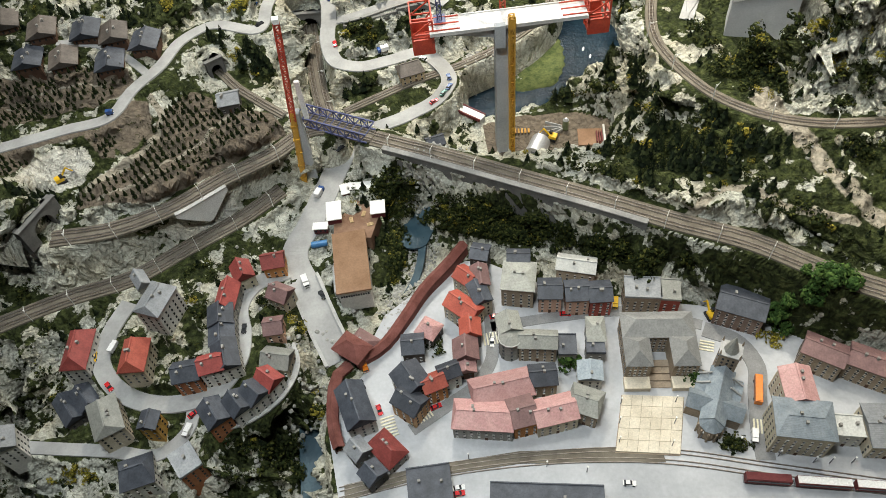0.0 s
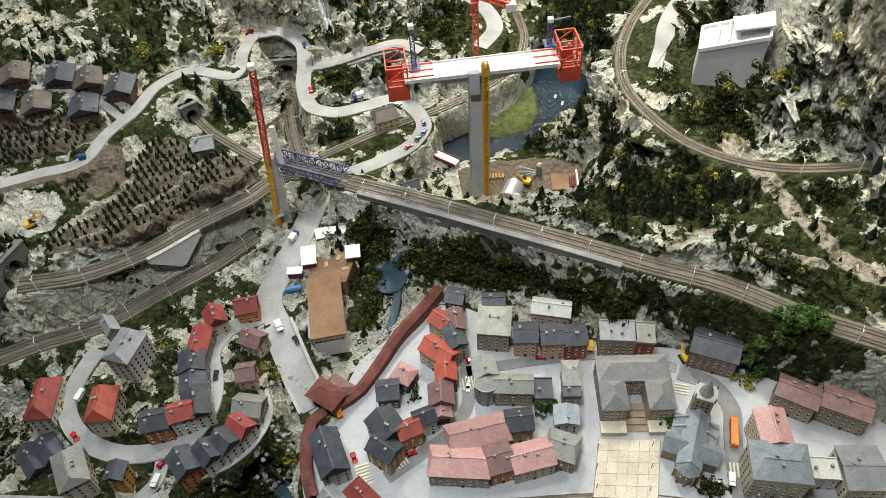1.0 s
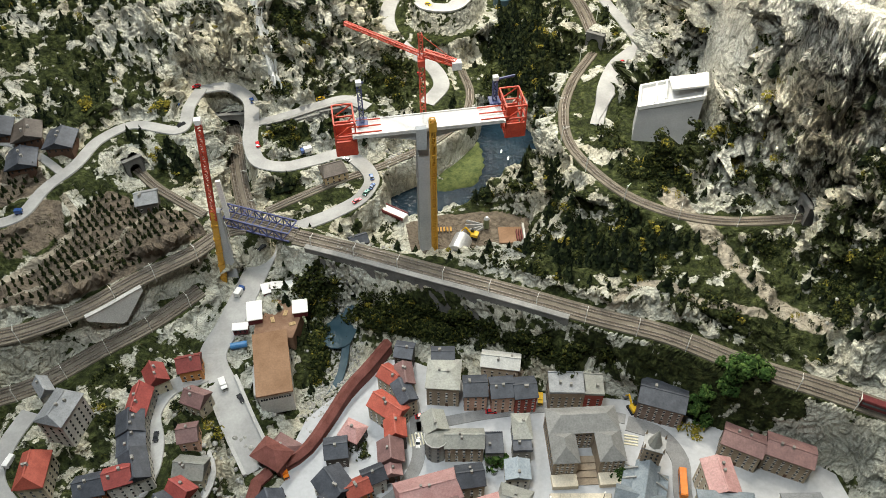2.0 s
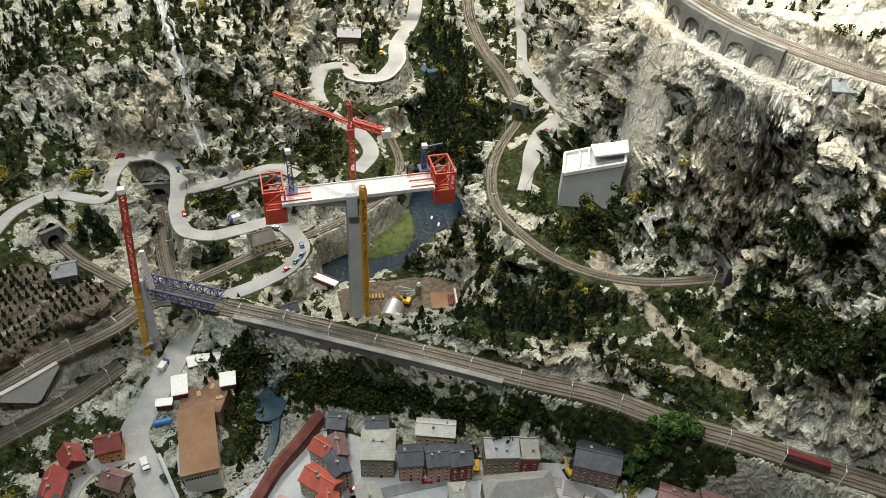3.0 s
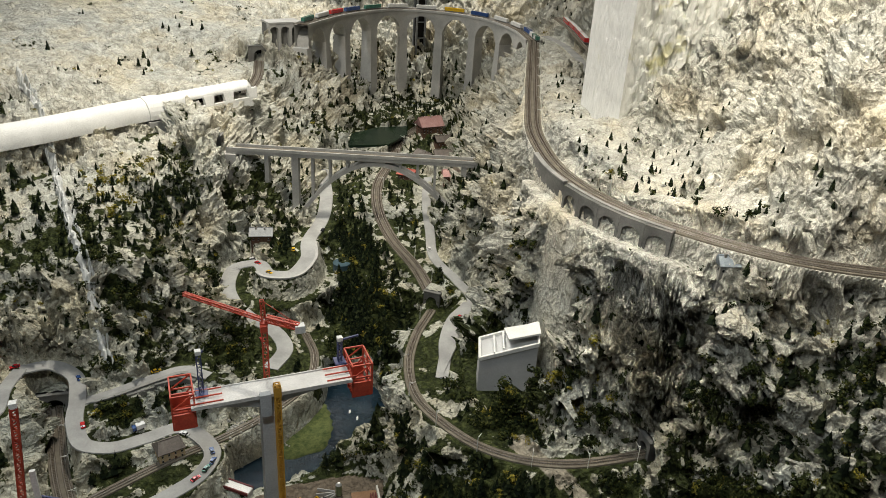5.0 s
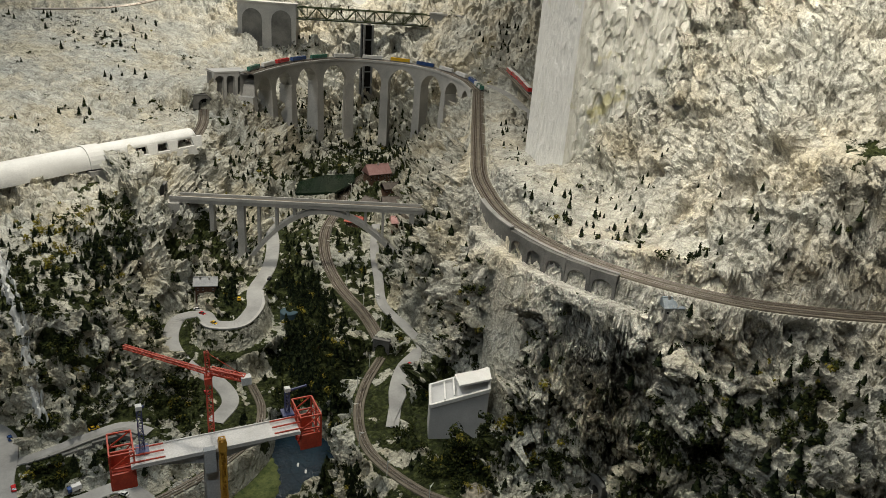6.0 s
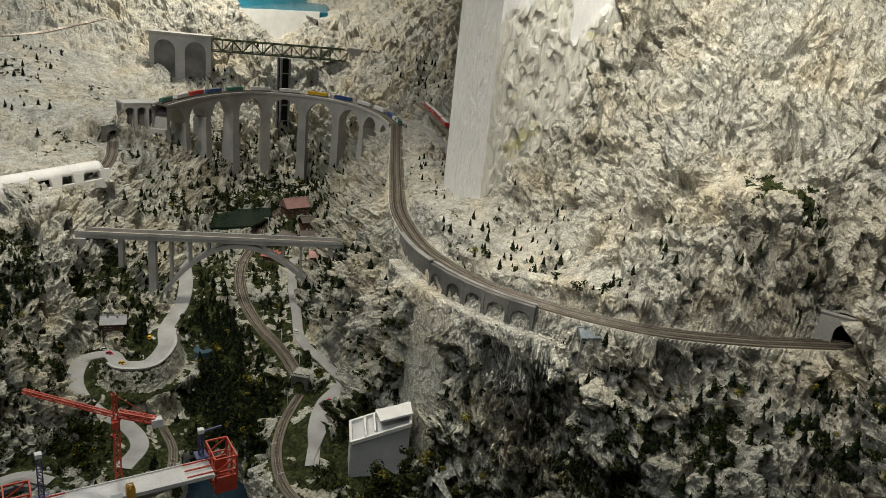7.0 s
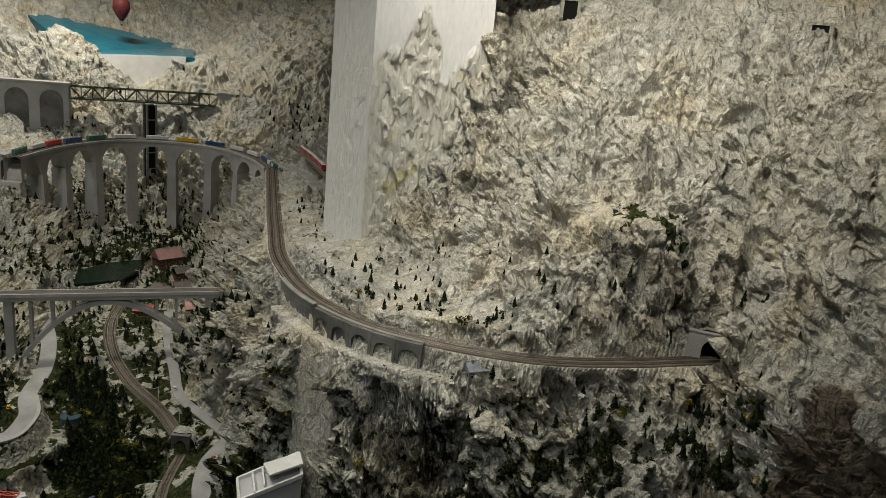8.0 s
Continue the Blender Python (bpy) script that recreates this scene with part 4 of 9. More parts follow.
VEHICLES["village"] = [(-1.485, 1.602, -51.0, "car", "red"), (-1.57, 1.751, -87.0, "car", "yellow"), (-1.488, 1.784, 69.0, "van", "white"), (-0.914, 1.802, -93.0, "car", "black"), (-1.111, 1.436, 39.0, "car", "red"), (-1.131, 1.369, -110.0, "van", "white"), (-0.649, 2.032, -73.0, "truck", "white"), (-0.574, 1.957, -61.0, "car", "black"), (-0.572, 2.513, 62.0, "truck", "blue"), (-0.449, 2.7, -140.0, "car", "black"), (-1.543, 2.912, 4.0, "tractor", "blue")]
VEHICLES["lake_side"] = [(-0.765, 3.816, -162.0, "car", "red"), (-0.86, 3.617, 61.0, "car", "blue"), (-0.82, 3.435, 43.0, "car", "black"), (-0.466, 3.718, 105.0, "car", "blue"), (-0.495, 3.469, 83.0, "van", "white"), (-0.442, 3.36, 98.0, "car", "red"), (-0.479, 3.331, 99.0, "truck", "white"), (-0.19, 3.314, -164.0, "truck", "blue"), (0.022, 3.249, 136.0, "car", "white"), (0.14, 3.099, 96.0, "car", "blue"), (0.135, 3.031, 60.0, "car", "blue"), (0.101, 2.993, 51.0, "car", "green"), (0.046, 2.948, 30.0, "car", "red"), (-0.08, 3.609, 13.0, "car", "yellow"), (0.421, 4.052, 136.0, "car", "black"), (0.525, 3.907, 99.0, "car", "red"), (1.649, 3.536, 37.0, "car", "red")]
VEHICLES["valley"] = [(1.111, 4.798, 59.0, "car", "black"), (0.841, 4.503, 78.0, "car", "yellow"), (0.656, 4.365, -58.0, "car", "yellow"), (0.596, 4.632, -27.0, "car", "white"), (0.612, 4.542, -57.0, "car", "red"), (1.745, 4.324, 75.0, "car", "white")]

# ---- land functions ----
CARVED = {"main_road": 0.13, "lake_road": 0.09, "hill_road": 0.075, "chalet_road": 0.05, "bridge_road": 0.07, "valley_road": 0.105, "quarry_road": 0.075,
          "wall_line": 0.11, "vineyard_line": 0.10, "gorge_line": 0.10, "tunnel_line": 0.10, "curve_line": 0.06, "upper_line": 0.09,
          "lake_line": 0.055, "branch_line": 0.055, "ledge_line": 0.11, "gallery": 0.10, "terrace_road": 0.075, "loop_line": 0.10, "village_street": 0.085, "village_lane": 0.06, "village_terrace": 0.03}
TOWN = [(-0.52, 1.66), (-0.40, 1.66), (-0.30, 1.85), (-0.06, 2.02), (0.10, 2.10), (0.22, 2.06), (0.45, 1.90), (0.80, 1.78), (1.10, 1.70), (1.35, 1.60),
        (1.52, 1.52), (1.85, 1.20), (1.85, 0.45), (0.80, 0.45), (-0.45, 0.45), (-0.52, 1.00), (-0.56, 1.30)]
LAKE = [(0.24, 3.14), (0.30, 3.26), (0.39, 3.26), (0.45, 3.19), (0.51, 3.14), (0.60, 3.12), (0.69, 3.13), (0.76, 3.21), (0.81, 3.34), (0.82, 3.52), (0.80, 3.60), (0.83, 3.73),
        (1.02, 3.77), (1.14, 3.55), (1.14, 3.33), (1.07, 3.16), (1.00, 3.09), (0.83, 3.06), (0.73, 3.01), (0.60, 2.99), (0.47, 2.97), (0.35, 2.96), (0.28, 2.93), (0.22, 3.01)]
SPIT = [(0.50, 3.13), (0.59, 3.11), (0.69, 3.12), (0.76, 3.20), (0.81, 3.33), (0.81, 3.51), (0.79, 3.58), (0.71, 3.49), (0.61, 3.43), (0.53, 3.38), (0.49, 3.19)]
SITE = [(0.28, 2.87), (0.49, 2.90), (0.78, 2.88), (0.94, 2.79), (0.88, 2.58), (0.82, 2.50), (0.47, 2.55), (0.28, 2.66)]


def resample(pts, step):
    p = np.array(pts, float)
    # a smooth curve through the points
    t = np.concatenate([[0], np.cumsum(np.linalg.norm(np.diff(p[:, :2], axis=0), axis=1) + 1e-9)])
    n = max(2, int(t[-1] / step) + 1)
    u = np.linspace(0, t[-1], n)
    m = np.gradient(p, t, axis=0)
    k = np.clip(np.searchsorted(t, u, side="right") - 1, 0, len(t) - 2)
    h = (t[k + 1] - t[k])[:, None]
    s = ((u - t[k]) / (t[k + 1] - t[k]))[:, None]
    return (2 * s**3 - 3 * s**2 + 1) * p[k] + (s**3 - 2 * s**2 + s) * h * m[k] + (3 * s**2 - 2 * s**3) * p[k + 1] + (s**3 - s**2) * h * m[k + 1]


def inside(poly, x, y):
    """True inside the plan, and the distance to its edge."""
    p = np.array(poly)
    q = np.roll(p, -1, axis=0)
    hit, dist = np.zeros(x.shape, bool), np.full(x.shape, 1e9)
    for (x0, y0), (x1, y1) in zip(p, q):
        if y0 != y1:
            hit ^= ((y0 > y) != (y1 > y)) & (x < (x1 - x0) * (y - y0) / (y1 - y0) + x0)
        k = np.clip(((x - x0) * (x1 - x0) + (y - y0) * (y1 - y0)) / ((x1 - x0) ** 2 + (y1 - y0) ** 2), 0, 1)
        dist = np.minimum(dist, np.hypot(x - x0 - k * (x1 - x0), y - y0 - k * (y1 - y0)))
    return hit, dist


def lattice(i, j, k, seed):
    h = (i * 374761393 + j * 668265263 + k * 2147483647 + seed * 1274126177) & 0xFFFFFFFF
    h = ((h ^ (h >> 13)) * 1274126177) & 0xFFFFFFFF
    return ((h ^ (h >> 16)) & 0xFFFF) / 65535.0


def grain(x, y, z, seed=0):
    """Value noise from 0 to 1."""
    i, j, k = (np.floor(a).astype(np.int64) for a in (x, y, z))
    u, v, w = x - i, y - j, z - k
    u, v, w = (a * a * (3 - 2 * a) for a in (u, v, w))
    r = 0
    for a, fa in ((0, 1 - u), (1, u)):
        for b, fb in ((0, 1 - v), (1, v)):
            for c, fc in ((0, 1 - w), (1, w)):
                r = r + fa * fb * fc * lattice(i + a, j + b, k + c, seed)
    return r


ctrl = np.array([p for a in LAND.values() for p in a] + [tuple(q) for n in CARVED for q in resample(LINES[n], 0.16)])
keep = []
for c in ctrl:
    if all((c[0] - d[0]) ** 2 + (c[1] - d[1]) ** 2 > 0.03**2 for d in keep):
        keep.append(c)
ctrl = np.array(keep)
gap = np.hypot(ctrl[:, None, 0] - ctrl[None, :, 0], ctrl[:, None, 1] - ctrl[None, :, 1])
one = np.column_stack([np.ones(len(ctrl)), ctrl[:, :2]])
weights = np.linalg.solve(np.block([[gap + 0.004 * np.eye(len(ctrl)), one], [one.T, np.zeros((3, 3))]]), np.concatenate([ctrl[:, 2], np.zeros(3)]))


def smooth(x, y):
    """Height of the bare hills."""
    out = np.empty(len(x))
    for a in range(0, len(x), 20000):
        s = slice(a, a + 20000)
        r = np.sqrt((x[s, None] - ctrl[None, :, 0]) ** 2 + (y[s, None] - ctrl[None, :, 1]) ** 2)
        out[s] = r @ weights[:-3] + weights[-3] + weights[-2] * x[s] + weights[-1] * y[s]
    return out


POND = [(1.66, 6.08), (1.98, 6.05), (2.22, 6.28), (2.31, 6.48), (2.05, 6.49), (1.78, 6.37)]
WORKS = [(1.46, 2.78), (1.80, 2.68), (1.93, 2.86), (1.70, 3.02), (1.50, 3.0)]
# level pads for the houses out of town
PADS = []
for rows in HOUSES.values():
    for hx, hy, _, hl, hd, *_ in rows:
        if not inside(TOWN, np.array([hx]), np.array([hy]))[0][0]:
            PADS.append((hx, hy, 0.42 * max(hl, hd), float(smooth(np.array([hx]), np.array([hy]))[0])))
TRACE = {n: resample(LINES[n], 0.02) for n in CARVED}
# the drop in front of the arched wall below the ledge railway
c = TRACE["ledge_line"]
c = c[int(len(c) * 0.58):int(len(c) * 0.76)]
d = np.gradient(c[:, :2], axis=0)
d /= np.linalg.norm(d, axis=1)[:, None]
TRACE["ditch"] = np.column_stack([c[:, 0] + 0.115 * d[:, 1], c[:, 1] - 0.115 * d[:, 0], c[:, 2] - 0.105])
# and in front of the curved wall under the hairpin
c = TRACE["valley_road"]
c = c[int(len(c) * 0.42):int(len(c) * 0.58)]
d = np.gradient(c[:, :2], axis=0)
d /= np.linalg.norm(d, axis=1)[:, None]
TRACE["hairpin_foot"] = np.column_stack([c[:, 0] + 0.125 * d[:, 1], c[:, 1] - 0.125 * d[:, 0], c[:, 2] - 0.13])
TRACE = {"ditch": TRACE.pop("ditch"), "hairpin_foot": TRACE.pop("hairpin_foot"), **TRACE, "quarry_yard": TRACE["quarry_road"][:int(len(TRACE["quarry_road"]) * 0.30)]}
CARVED = {"ditch": 0.05, "hairpin_foot": 0.07, **CARVED, "quarry_yard": 0.14}


def level(x, y, z):
    """The land with beds cut for roads, railways, the town and the lake; and how far each place is from them (0 on the bed, 1 away)."""
    free = np.ones(len(x))

    def bed(dist, flat, width, target):
        k = np.clip((dist - flat) / width, 0, 1)
        k = k * k * (3 - 2 * k)
        z[:] = target * (1 - k) + z * k
        free[:] = np.minimum(free, np.maximum(k, np.clip((np.abs(z - target) - 0.06) / 0.08, 0, 1)))

    for px, py, pr, pz in PADS:
        near = np.where((np.abs(x - px) < pr + 0.1) & (np.abs(y - py) < pr + 0.1))[0]
        k = np.clip((np.hypot(x[near] - px, y[near] - py) - pr) / 0.05, 0, 1)
        z[near] = (pz - 0.002) * (1 - k) + z[near] * k
        free[near] = np.minimum(free[near], k)
    hit, dist = inside(TOWN, x, y)
    bed(np.where(hit, 0, dist), 0.01, 0.09, np.zeros(len(x)) - 0.004)
    hit, dist = inside(POND, x, y)
    bed(np.where(hit, -dist, dist), 0.0, 0.08, np.full(len(x), 0.77))
    hit, dist = inside(WORKS, x, y)
    bed(np.where(hit, 0, dist), 0.0, 0.12, np.full(len(x), 0.56))
    hit, dist = inside(SITE, x, y)
    bed(np.where(hit, 0, dist), 0.0, 0.07, np.full(len(x), 0.124))
    hit, dist = inside(SPIT, x, y)
    bed(np.where(hit, 0, dist), 0.0, 0.05, np.full(len(x), 0.108))
    hit, dist = inside(LAKE, x, y)
    bed(np.where(hit, -dist, dist), 0.0, 0.03, np.full(len(x), 0.06))
    for n, width in CARVED.items():
        c = TRACE[n]
        near = np.where((x > c[:, 0].min() - 0.2) & (x < c[:, 0].max() + 0.2) & (y > c[:, 1].min() - 0.2) & (y < c[:, 1].max() + 0.2))[0]
        for a in range(0, len(near), 20000):
            i = near[a:a + 20000]
            q = np.hypot(x[i, None] - c[None, :, 0], y[i, None] - c[None, :, 1])
            j = q.argmin(1)
            dist, tz = q[np.arange(len(i)), j], c[j, 2] - 0.005
            k = np.clip((dist - width / 2 - 0.006) / (0.022 if n == "ledge_line" else 0.06), 0, 1)
            k = k * k * (3 - 2 * k)
            z[i] = tz * (1 - k) + z[i] * k
            # on a cliff the bed ends within a few centimetres of height
            free[i] = np.minimum(free[i], np.maximum(k, np.clip((tz - z[i] - 0.03) / 0.05, 0, 1)) if n in ("ditch", "hairpin_foot") else np.maximum(k, np.clip((np.abs(z[i] - tz) - 0.075) / 0.08, 0, 1)))
    return z, free


def ground(x, y):
    """Height of the land at one place, without the rock's relief."""
    xa, ya = np.array([float(x)]), np.array([float(y)])
    return float(level(xa, ya, smooth(xa, ya))[0][0])


# ---- ground ----
def spaced(a, b, step):
    return np.linspace(a, b, int(round((b - a) / step)) + 1)[:-1]


xs = np.concatenate([spaced(-3.6, -2.3, 0.04), spaced(-2.3, 1.5, 0.0115), spaced(1.5, 3.9, 0.0098), spaced(3.9, 4.8, 0.016), spaced(4.8, 6.6, 0.05)])
ys = np.concatenate([spaced(0.3, 0.9, 0.03), spaced(0.9, 4.6, 0.0108), spaced(4.6, 8.4, 0.020), spaced(8.4, 12.5, 0.045)])
gx, gy = (a.ravel() for a in np.meshgrid(xs, ys))
nx, ny = len(xs), len(ys)
gz, free = level(gx, gy, smooth(gx, gy))
dzy, dzx = np.gradient(gz.reshape(ny, nx), ys, xs)
slope = np.hypot(dzx, dzy).ravel()


# ribs and clefts of the plaster rock, pushed out along the slope
def folds(x, y, z, seed):
    """Crumpled plaster: rounded ribs between sharp clefts."""
    return np.abs(2 * grain(x, y, z, seed) - 1) ** 0.8


def facets(x, y, z, seed):
    """Crumpled sheets: tilted planes that meet along soft creases; about -0.5 to 0.5 for cells of size 1."""
    i, j, k = (np.floor(a).astype(np.int64) for a in (x, y, z))
    total, weight = np.zeros(len(x)), np.zeros(len(x))
    for a in (0, 1):
        for b in (0, 1):
            for c in (0, 1):
                q = [lattice(i + a, j + b, k + c, seed + n) for n in range(6)]
                dx, dy, dz = x - i - a - 0.8 * (q[0] - 0.5), y - j - b - 0.8 * (q[1] - 0.5), z - k - c - 0.8 * (q[2] - 0.5)
                w = np.exp(-55 * (dx * dx + dy * dy + dz * dz))
                total += w * (1.7 * (dx * (q[3] - 0.5) + dy * (q[4] - 0.5) + dz * (q[5] - 0.5)) + 0.7 * (q[3] + q[4] - 1))
                weight += w
    return total / (weight + 1e-9)


def relief(x, y, z, free, slope):
    """How far the crumpled plaster stands out from the bare slope: tilted facets at four sizes between thin clefts."""
    steep = np.clip((slope - np.where(y > 4.8, 0.15, 0.40)) / np.where(y > 4.8, 0.5, 0.8), 0, 1)
    wx = x + 0.10 * (grain(x * 5, y * 5, z * 5, 31) - 0.5)
    wy = y + 0.10 * (grain(x * 5, y * 5, z * 5, 32) - 0.5)
    wz = z + 0.10 * (grain(x * 5, y * 5, z * 5, 33) - 0.5)
    # the beds of rock dip steeply to one side
    u, v, w = wx + 0.35 * wz, wy - 0.30 * wz, 0.62 * wz - 0.25 * wx
    high = np.clip((z - 1.45) / 0.2, 0, 1)
    # below the ledge the crags are rough in the small; the high face shows broad slabs and long cracks
    out = 0.050 * (folds(u * 2.6, v * 2.6, w * 1.6, 5) - 0.4) + (0.150 - 0.03 * high) * facets(u * 5, v * 5, w * 4.2, 41) + (0.105 - 0.035 * high) * facets(u * 11, v * 11, w * 9, 47)
    near = np.clip((8.4 - y) / 1.5, 0, 1)
    out += near * ((0.065 - 0.020 * high) * facets(u * 24, v * 24, w * 19, 59) + (0.026 - 0.018 * high) * facets(u * 48, v * 48, w * 40, 71))
    for freq, seed, width, depth in ((3.2, 53, 0.035, 0.040), (6.5, 57, 0.05, 0.038), (14.0, 63, 0.06, 0.026)):
        out -= depth * np.exp(-np.abs(2 * grain(u * freq, v * freq, w * freq * 0.6, seed) - 1) / width)
    # banks round the town and the building site are low and overgrown
    low = np.clip((0.42 - z) / 0.15, 0, 1) * np.clip((x + 0.4) / 0.1, 0, 1)
    return free * (0.22 + 0.78 * steep) * (1 - 0.25 * high - 0.6 * low) * out


nrm = np.sqrt(1 + dzx.ravel() ** 2 + dzy.ravel() ** 2)
patch = grain(gx * 4, gy * 4, gz * 0, 3) * 0.6 + grain(gx * 11, gy * 11, gz * 0, 4) * 0.4
cover = np.clip(0.64 - 0.07 * np.clip((gy - 4.2) / 0.6, 0, 1) - 0.38 * np.clip(slope / 1.1, 0, 1) + 0.8 * (patch - 0.5) - 0.50 * np.clip((gz - 0.95) / 0.6, 0, 1), 0, 1)
cover = np.clip(cover + 0.08 * np.clip((1.15 - gz) / 0.2, 0, 1) * np.clip((gy - 3.3) / 0.4, 0, 1) * np.clip((gx - 0.2) / 0.4, 0, 1) * np.clip((6.3 - gy) / 0.4, 0, 1), 0, 1)
for area, rows in WOODS.items():
    for cx, cy, ux, uy, wx_, wy_, count, kind in rows:
        if area in ("mountain_woods", "far_woods", "slope_woods", "upper_woods", "gorge_forest", "west_woods", "forest", "works_woods", "ledge_bank_woods", "crag_foot", "slope_clumps", "viaduct_scrub", "west_gloom"):
            continue
        r = max(math.hypot(ux, uy), math.hypot(wx_, wy_)) * 1.2
        i = np.where((np.abs(gx - cx) < r + 0.1) & (np.abs(gy - cy) < r + 0.1))[0]
        det = ux * wy_ - uy * wx_
        if abs(det) < 1e-5 or count < 8:
            continue
        a = ((gx[i] - cx) * wy_ - (gy[i] - cy) * wx_) / det
        b = ((gy[i] - cy) * ux - (gx[i] - cx) * uy) / det
        k = np.clip(1.2 - np.hypot(a, b), 0, 0.2) * min(1.0, count / 30)
        cover[i] = np.clip(cover[i] + k, 0, 1)
pale = np.clip(0.1 + (gz - 0.55) / 1.0, 0, 1)


def along(pts, width):
    """1 on a path, falling to 0 at twice its half width."""
    c = resample(pts, 0.015)
    out = np.zeros(len(gx))
    i = np.where((gx > c[:, 0].min() - 0.1) & (gx < c[:, 0].max() + 0.1) & (gy > c[:, 1].min() - 0.1) & (gy < c[:, 1].max() + 0.1))[0]
    for a in range(0, len(i), 20000):
        q = i[a:a + 20000]
        out[q] = np.clip(1.5 - np.hypot(gx[q, None] - c[None, :, 0], gy[q, None] - c[None, :, 1]).min(1) / width, 0, 1)
    return out


# vineyard plots, a quarry, beaten paths
VINEYARDS = {"lower": [(-1.66, 2.40), (-1.30, 2.43), (-0.98, 2.60), (-0.70, 2.77), (-0.76, 2.87), (-0.92, 2.92), (-1.20, 3.01), (-1.30, 2.86), (-1.42, 2.66), (-1.66, 2.50)],
             "upper": [(-2.30, 2.90), (-1.95, 2.93), (-1.60, 2.98), (-1.42, 3.08), (-1.50, 3.18), (-1.80, 3.17), (-2.30, 3.22)],
             "middle": [(-2.3, 2.50), (-1.98, 2.60), (-1.92, 2.76), (-1.66, 2.80), (-1.56, 2.66), (-1.50, 2.66), (-1.52, 2.80), (-1.66, 2.84), (-1.90, 2.81), (-2.3, 2.77)],
             "bare": [(-1.60, 2.80), (-1.46, 2.68), (-1.33, 2.80), (-1.36, 2.97), (-1.48, 2.99), (-1.56, 2.89)]}
QUARRY = [(-1.95, 2.56), (-1.84, 2.50), (-1.68, 2.54), (-1.60, 2.64), (-1.66, 2.74), (-1.80, 2.76), (-1.93, 2.70)]
APRON = [(-1.30, 2.34), (-1.16, 2.36), (-0.99, 2.47), (-0.98, 2.51), (-1.12, 2.42), (-1.26, 2.36)]
soil, dirt = np.zeros(len(gx)), np.zeros(len(gx))
for plot, plan in VINEYARDS.items():
    hit, dist = inside(plan, gx, gy)
    soil = np.maximum(soil, np.where(hit, np.clip(0.5 + dist / 0.03, 0, 1), np.clip(0.5 - dist / 0.03, 0, 1)))
hit, dist = inside(SITE, gx, gy)
soil[hit] = 1
# a darker, brown crag at the corner of the mountain
soil = np.maximum(soil, np.clip((gx - 2.2) / 0.1, 0, 1) * np.clip((1.08 + 0.2 * (patch - 0.5) - gy) / 0.06, 0, 1) * np.clip((1.75 - gz) / 0.06, 0, 1))
for plan in (QUARRY, APRON):
    hit, dist = inside(plan, gx, gy)
    cover[hit], pale[hit], soil[hit] = -1, 1.3, 0
cover += 0.3 * np.clip(1 - np.hypot((gx - 1.45) / 0.4, (gy - 3.0) / 0.5), 0, 0.6) / 0.6
cover += 0.35 * np.clip(1 - np.hypot((gx - 1.55) / 0.4, (gy - 1.55) / 0.3), 0, 0.6) / 0.6
cover[inside([(2.93, 2.03), (3.10, 2.20), (3.28, 1.86), (3.13, 1.74)], gx, gy)[0]] += 0.45
dirt = np.maximum(dirt, along(LINES["dirt_road"], 0.042))
for pts, w in (([(-1.56, 2.44, 0), (-1.30, 2.56, 0), (-1.08, 2.72, 0), (-0.97, 2.86, 0)], 0.009), ([(-1.62, 2.50, 0), (-1.48, 2.62, 0), (-1.34, 2.73, 0), (-1.29, 2.86, 0), (-1.36, 3.0, 0)], 0.017), ([(-2.2, 3.05, 0), (-1.9, 3.07, 0), (-1.6, 3.09, 0)], 0.006),
               ([(1.05, 1.95, 0), (1.25, 2.02, 0), (1.45, 1.86, 0), (1.7, 1.78, 0)], 0.02)):
    dirt = np.maximum(dirt, along(pts, w))
ii, jj = (a.ravel() for a in np.meshgrid(np.arange(nx - 1), np.arange(ny - 1)))
corner = jj * nx + ii
tris = np.vstack([np.column_stack([corner, corner + 1, corner + nx + 1]), np.column_stack([corner, corner + nx + 1, corner + nx])])
data = np.column_stack([gx, gy, gz, -dzx.ravel() / nrm, -dzy.ravel() / nrm, 1 / nrm, free, slope, cover, pale, soil, dirt])


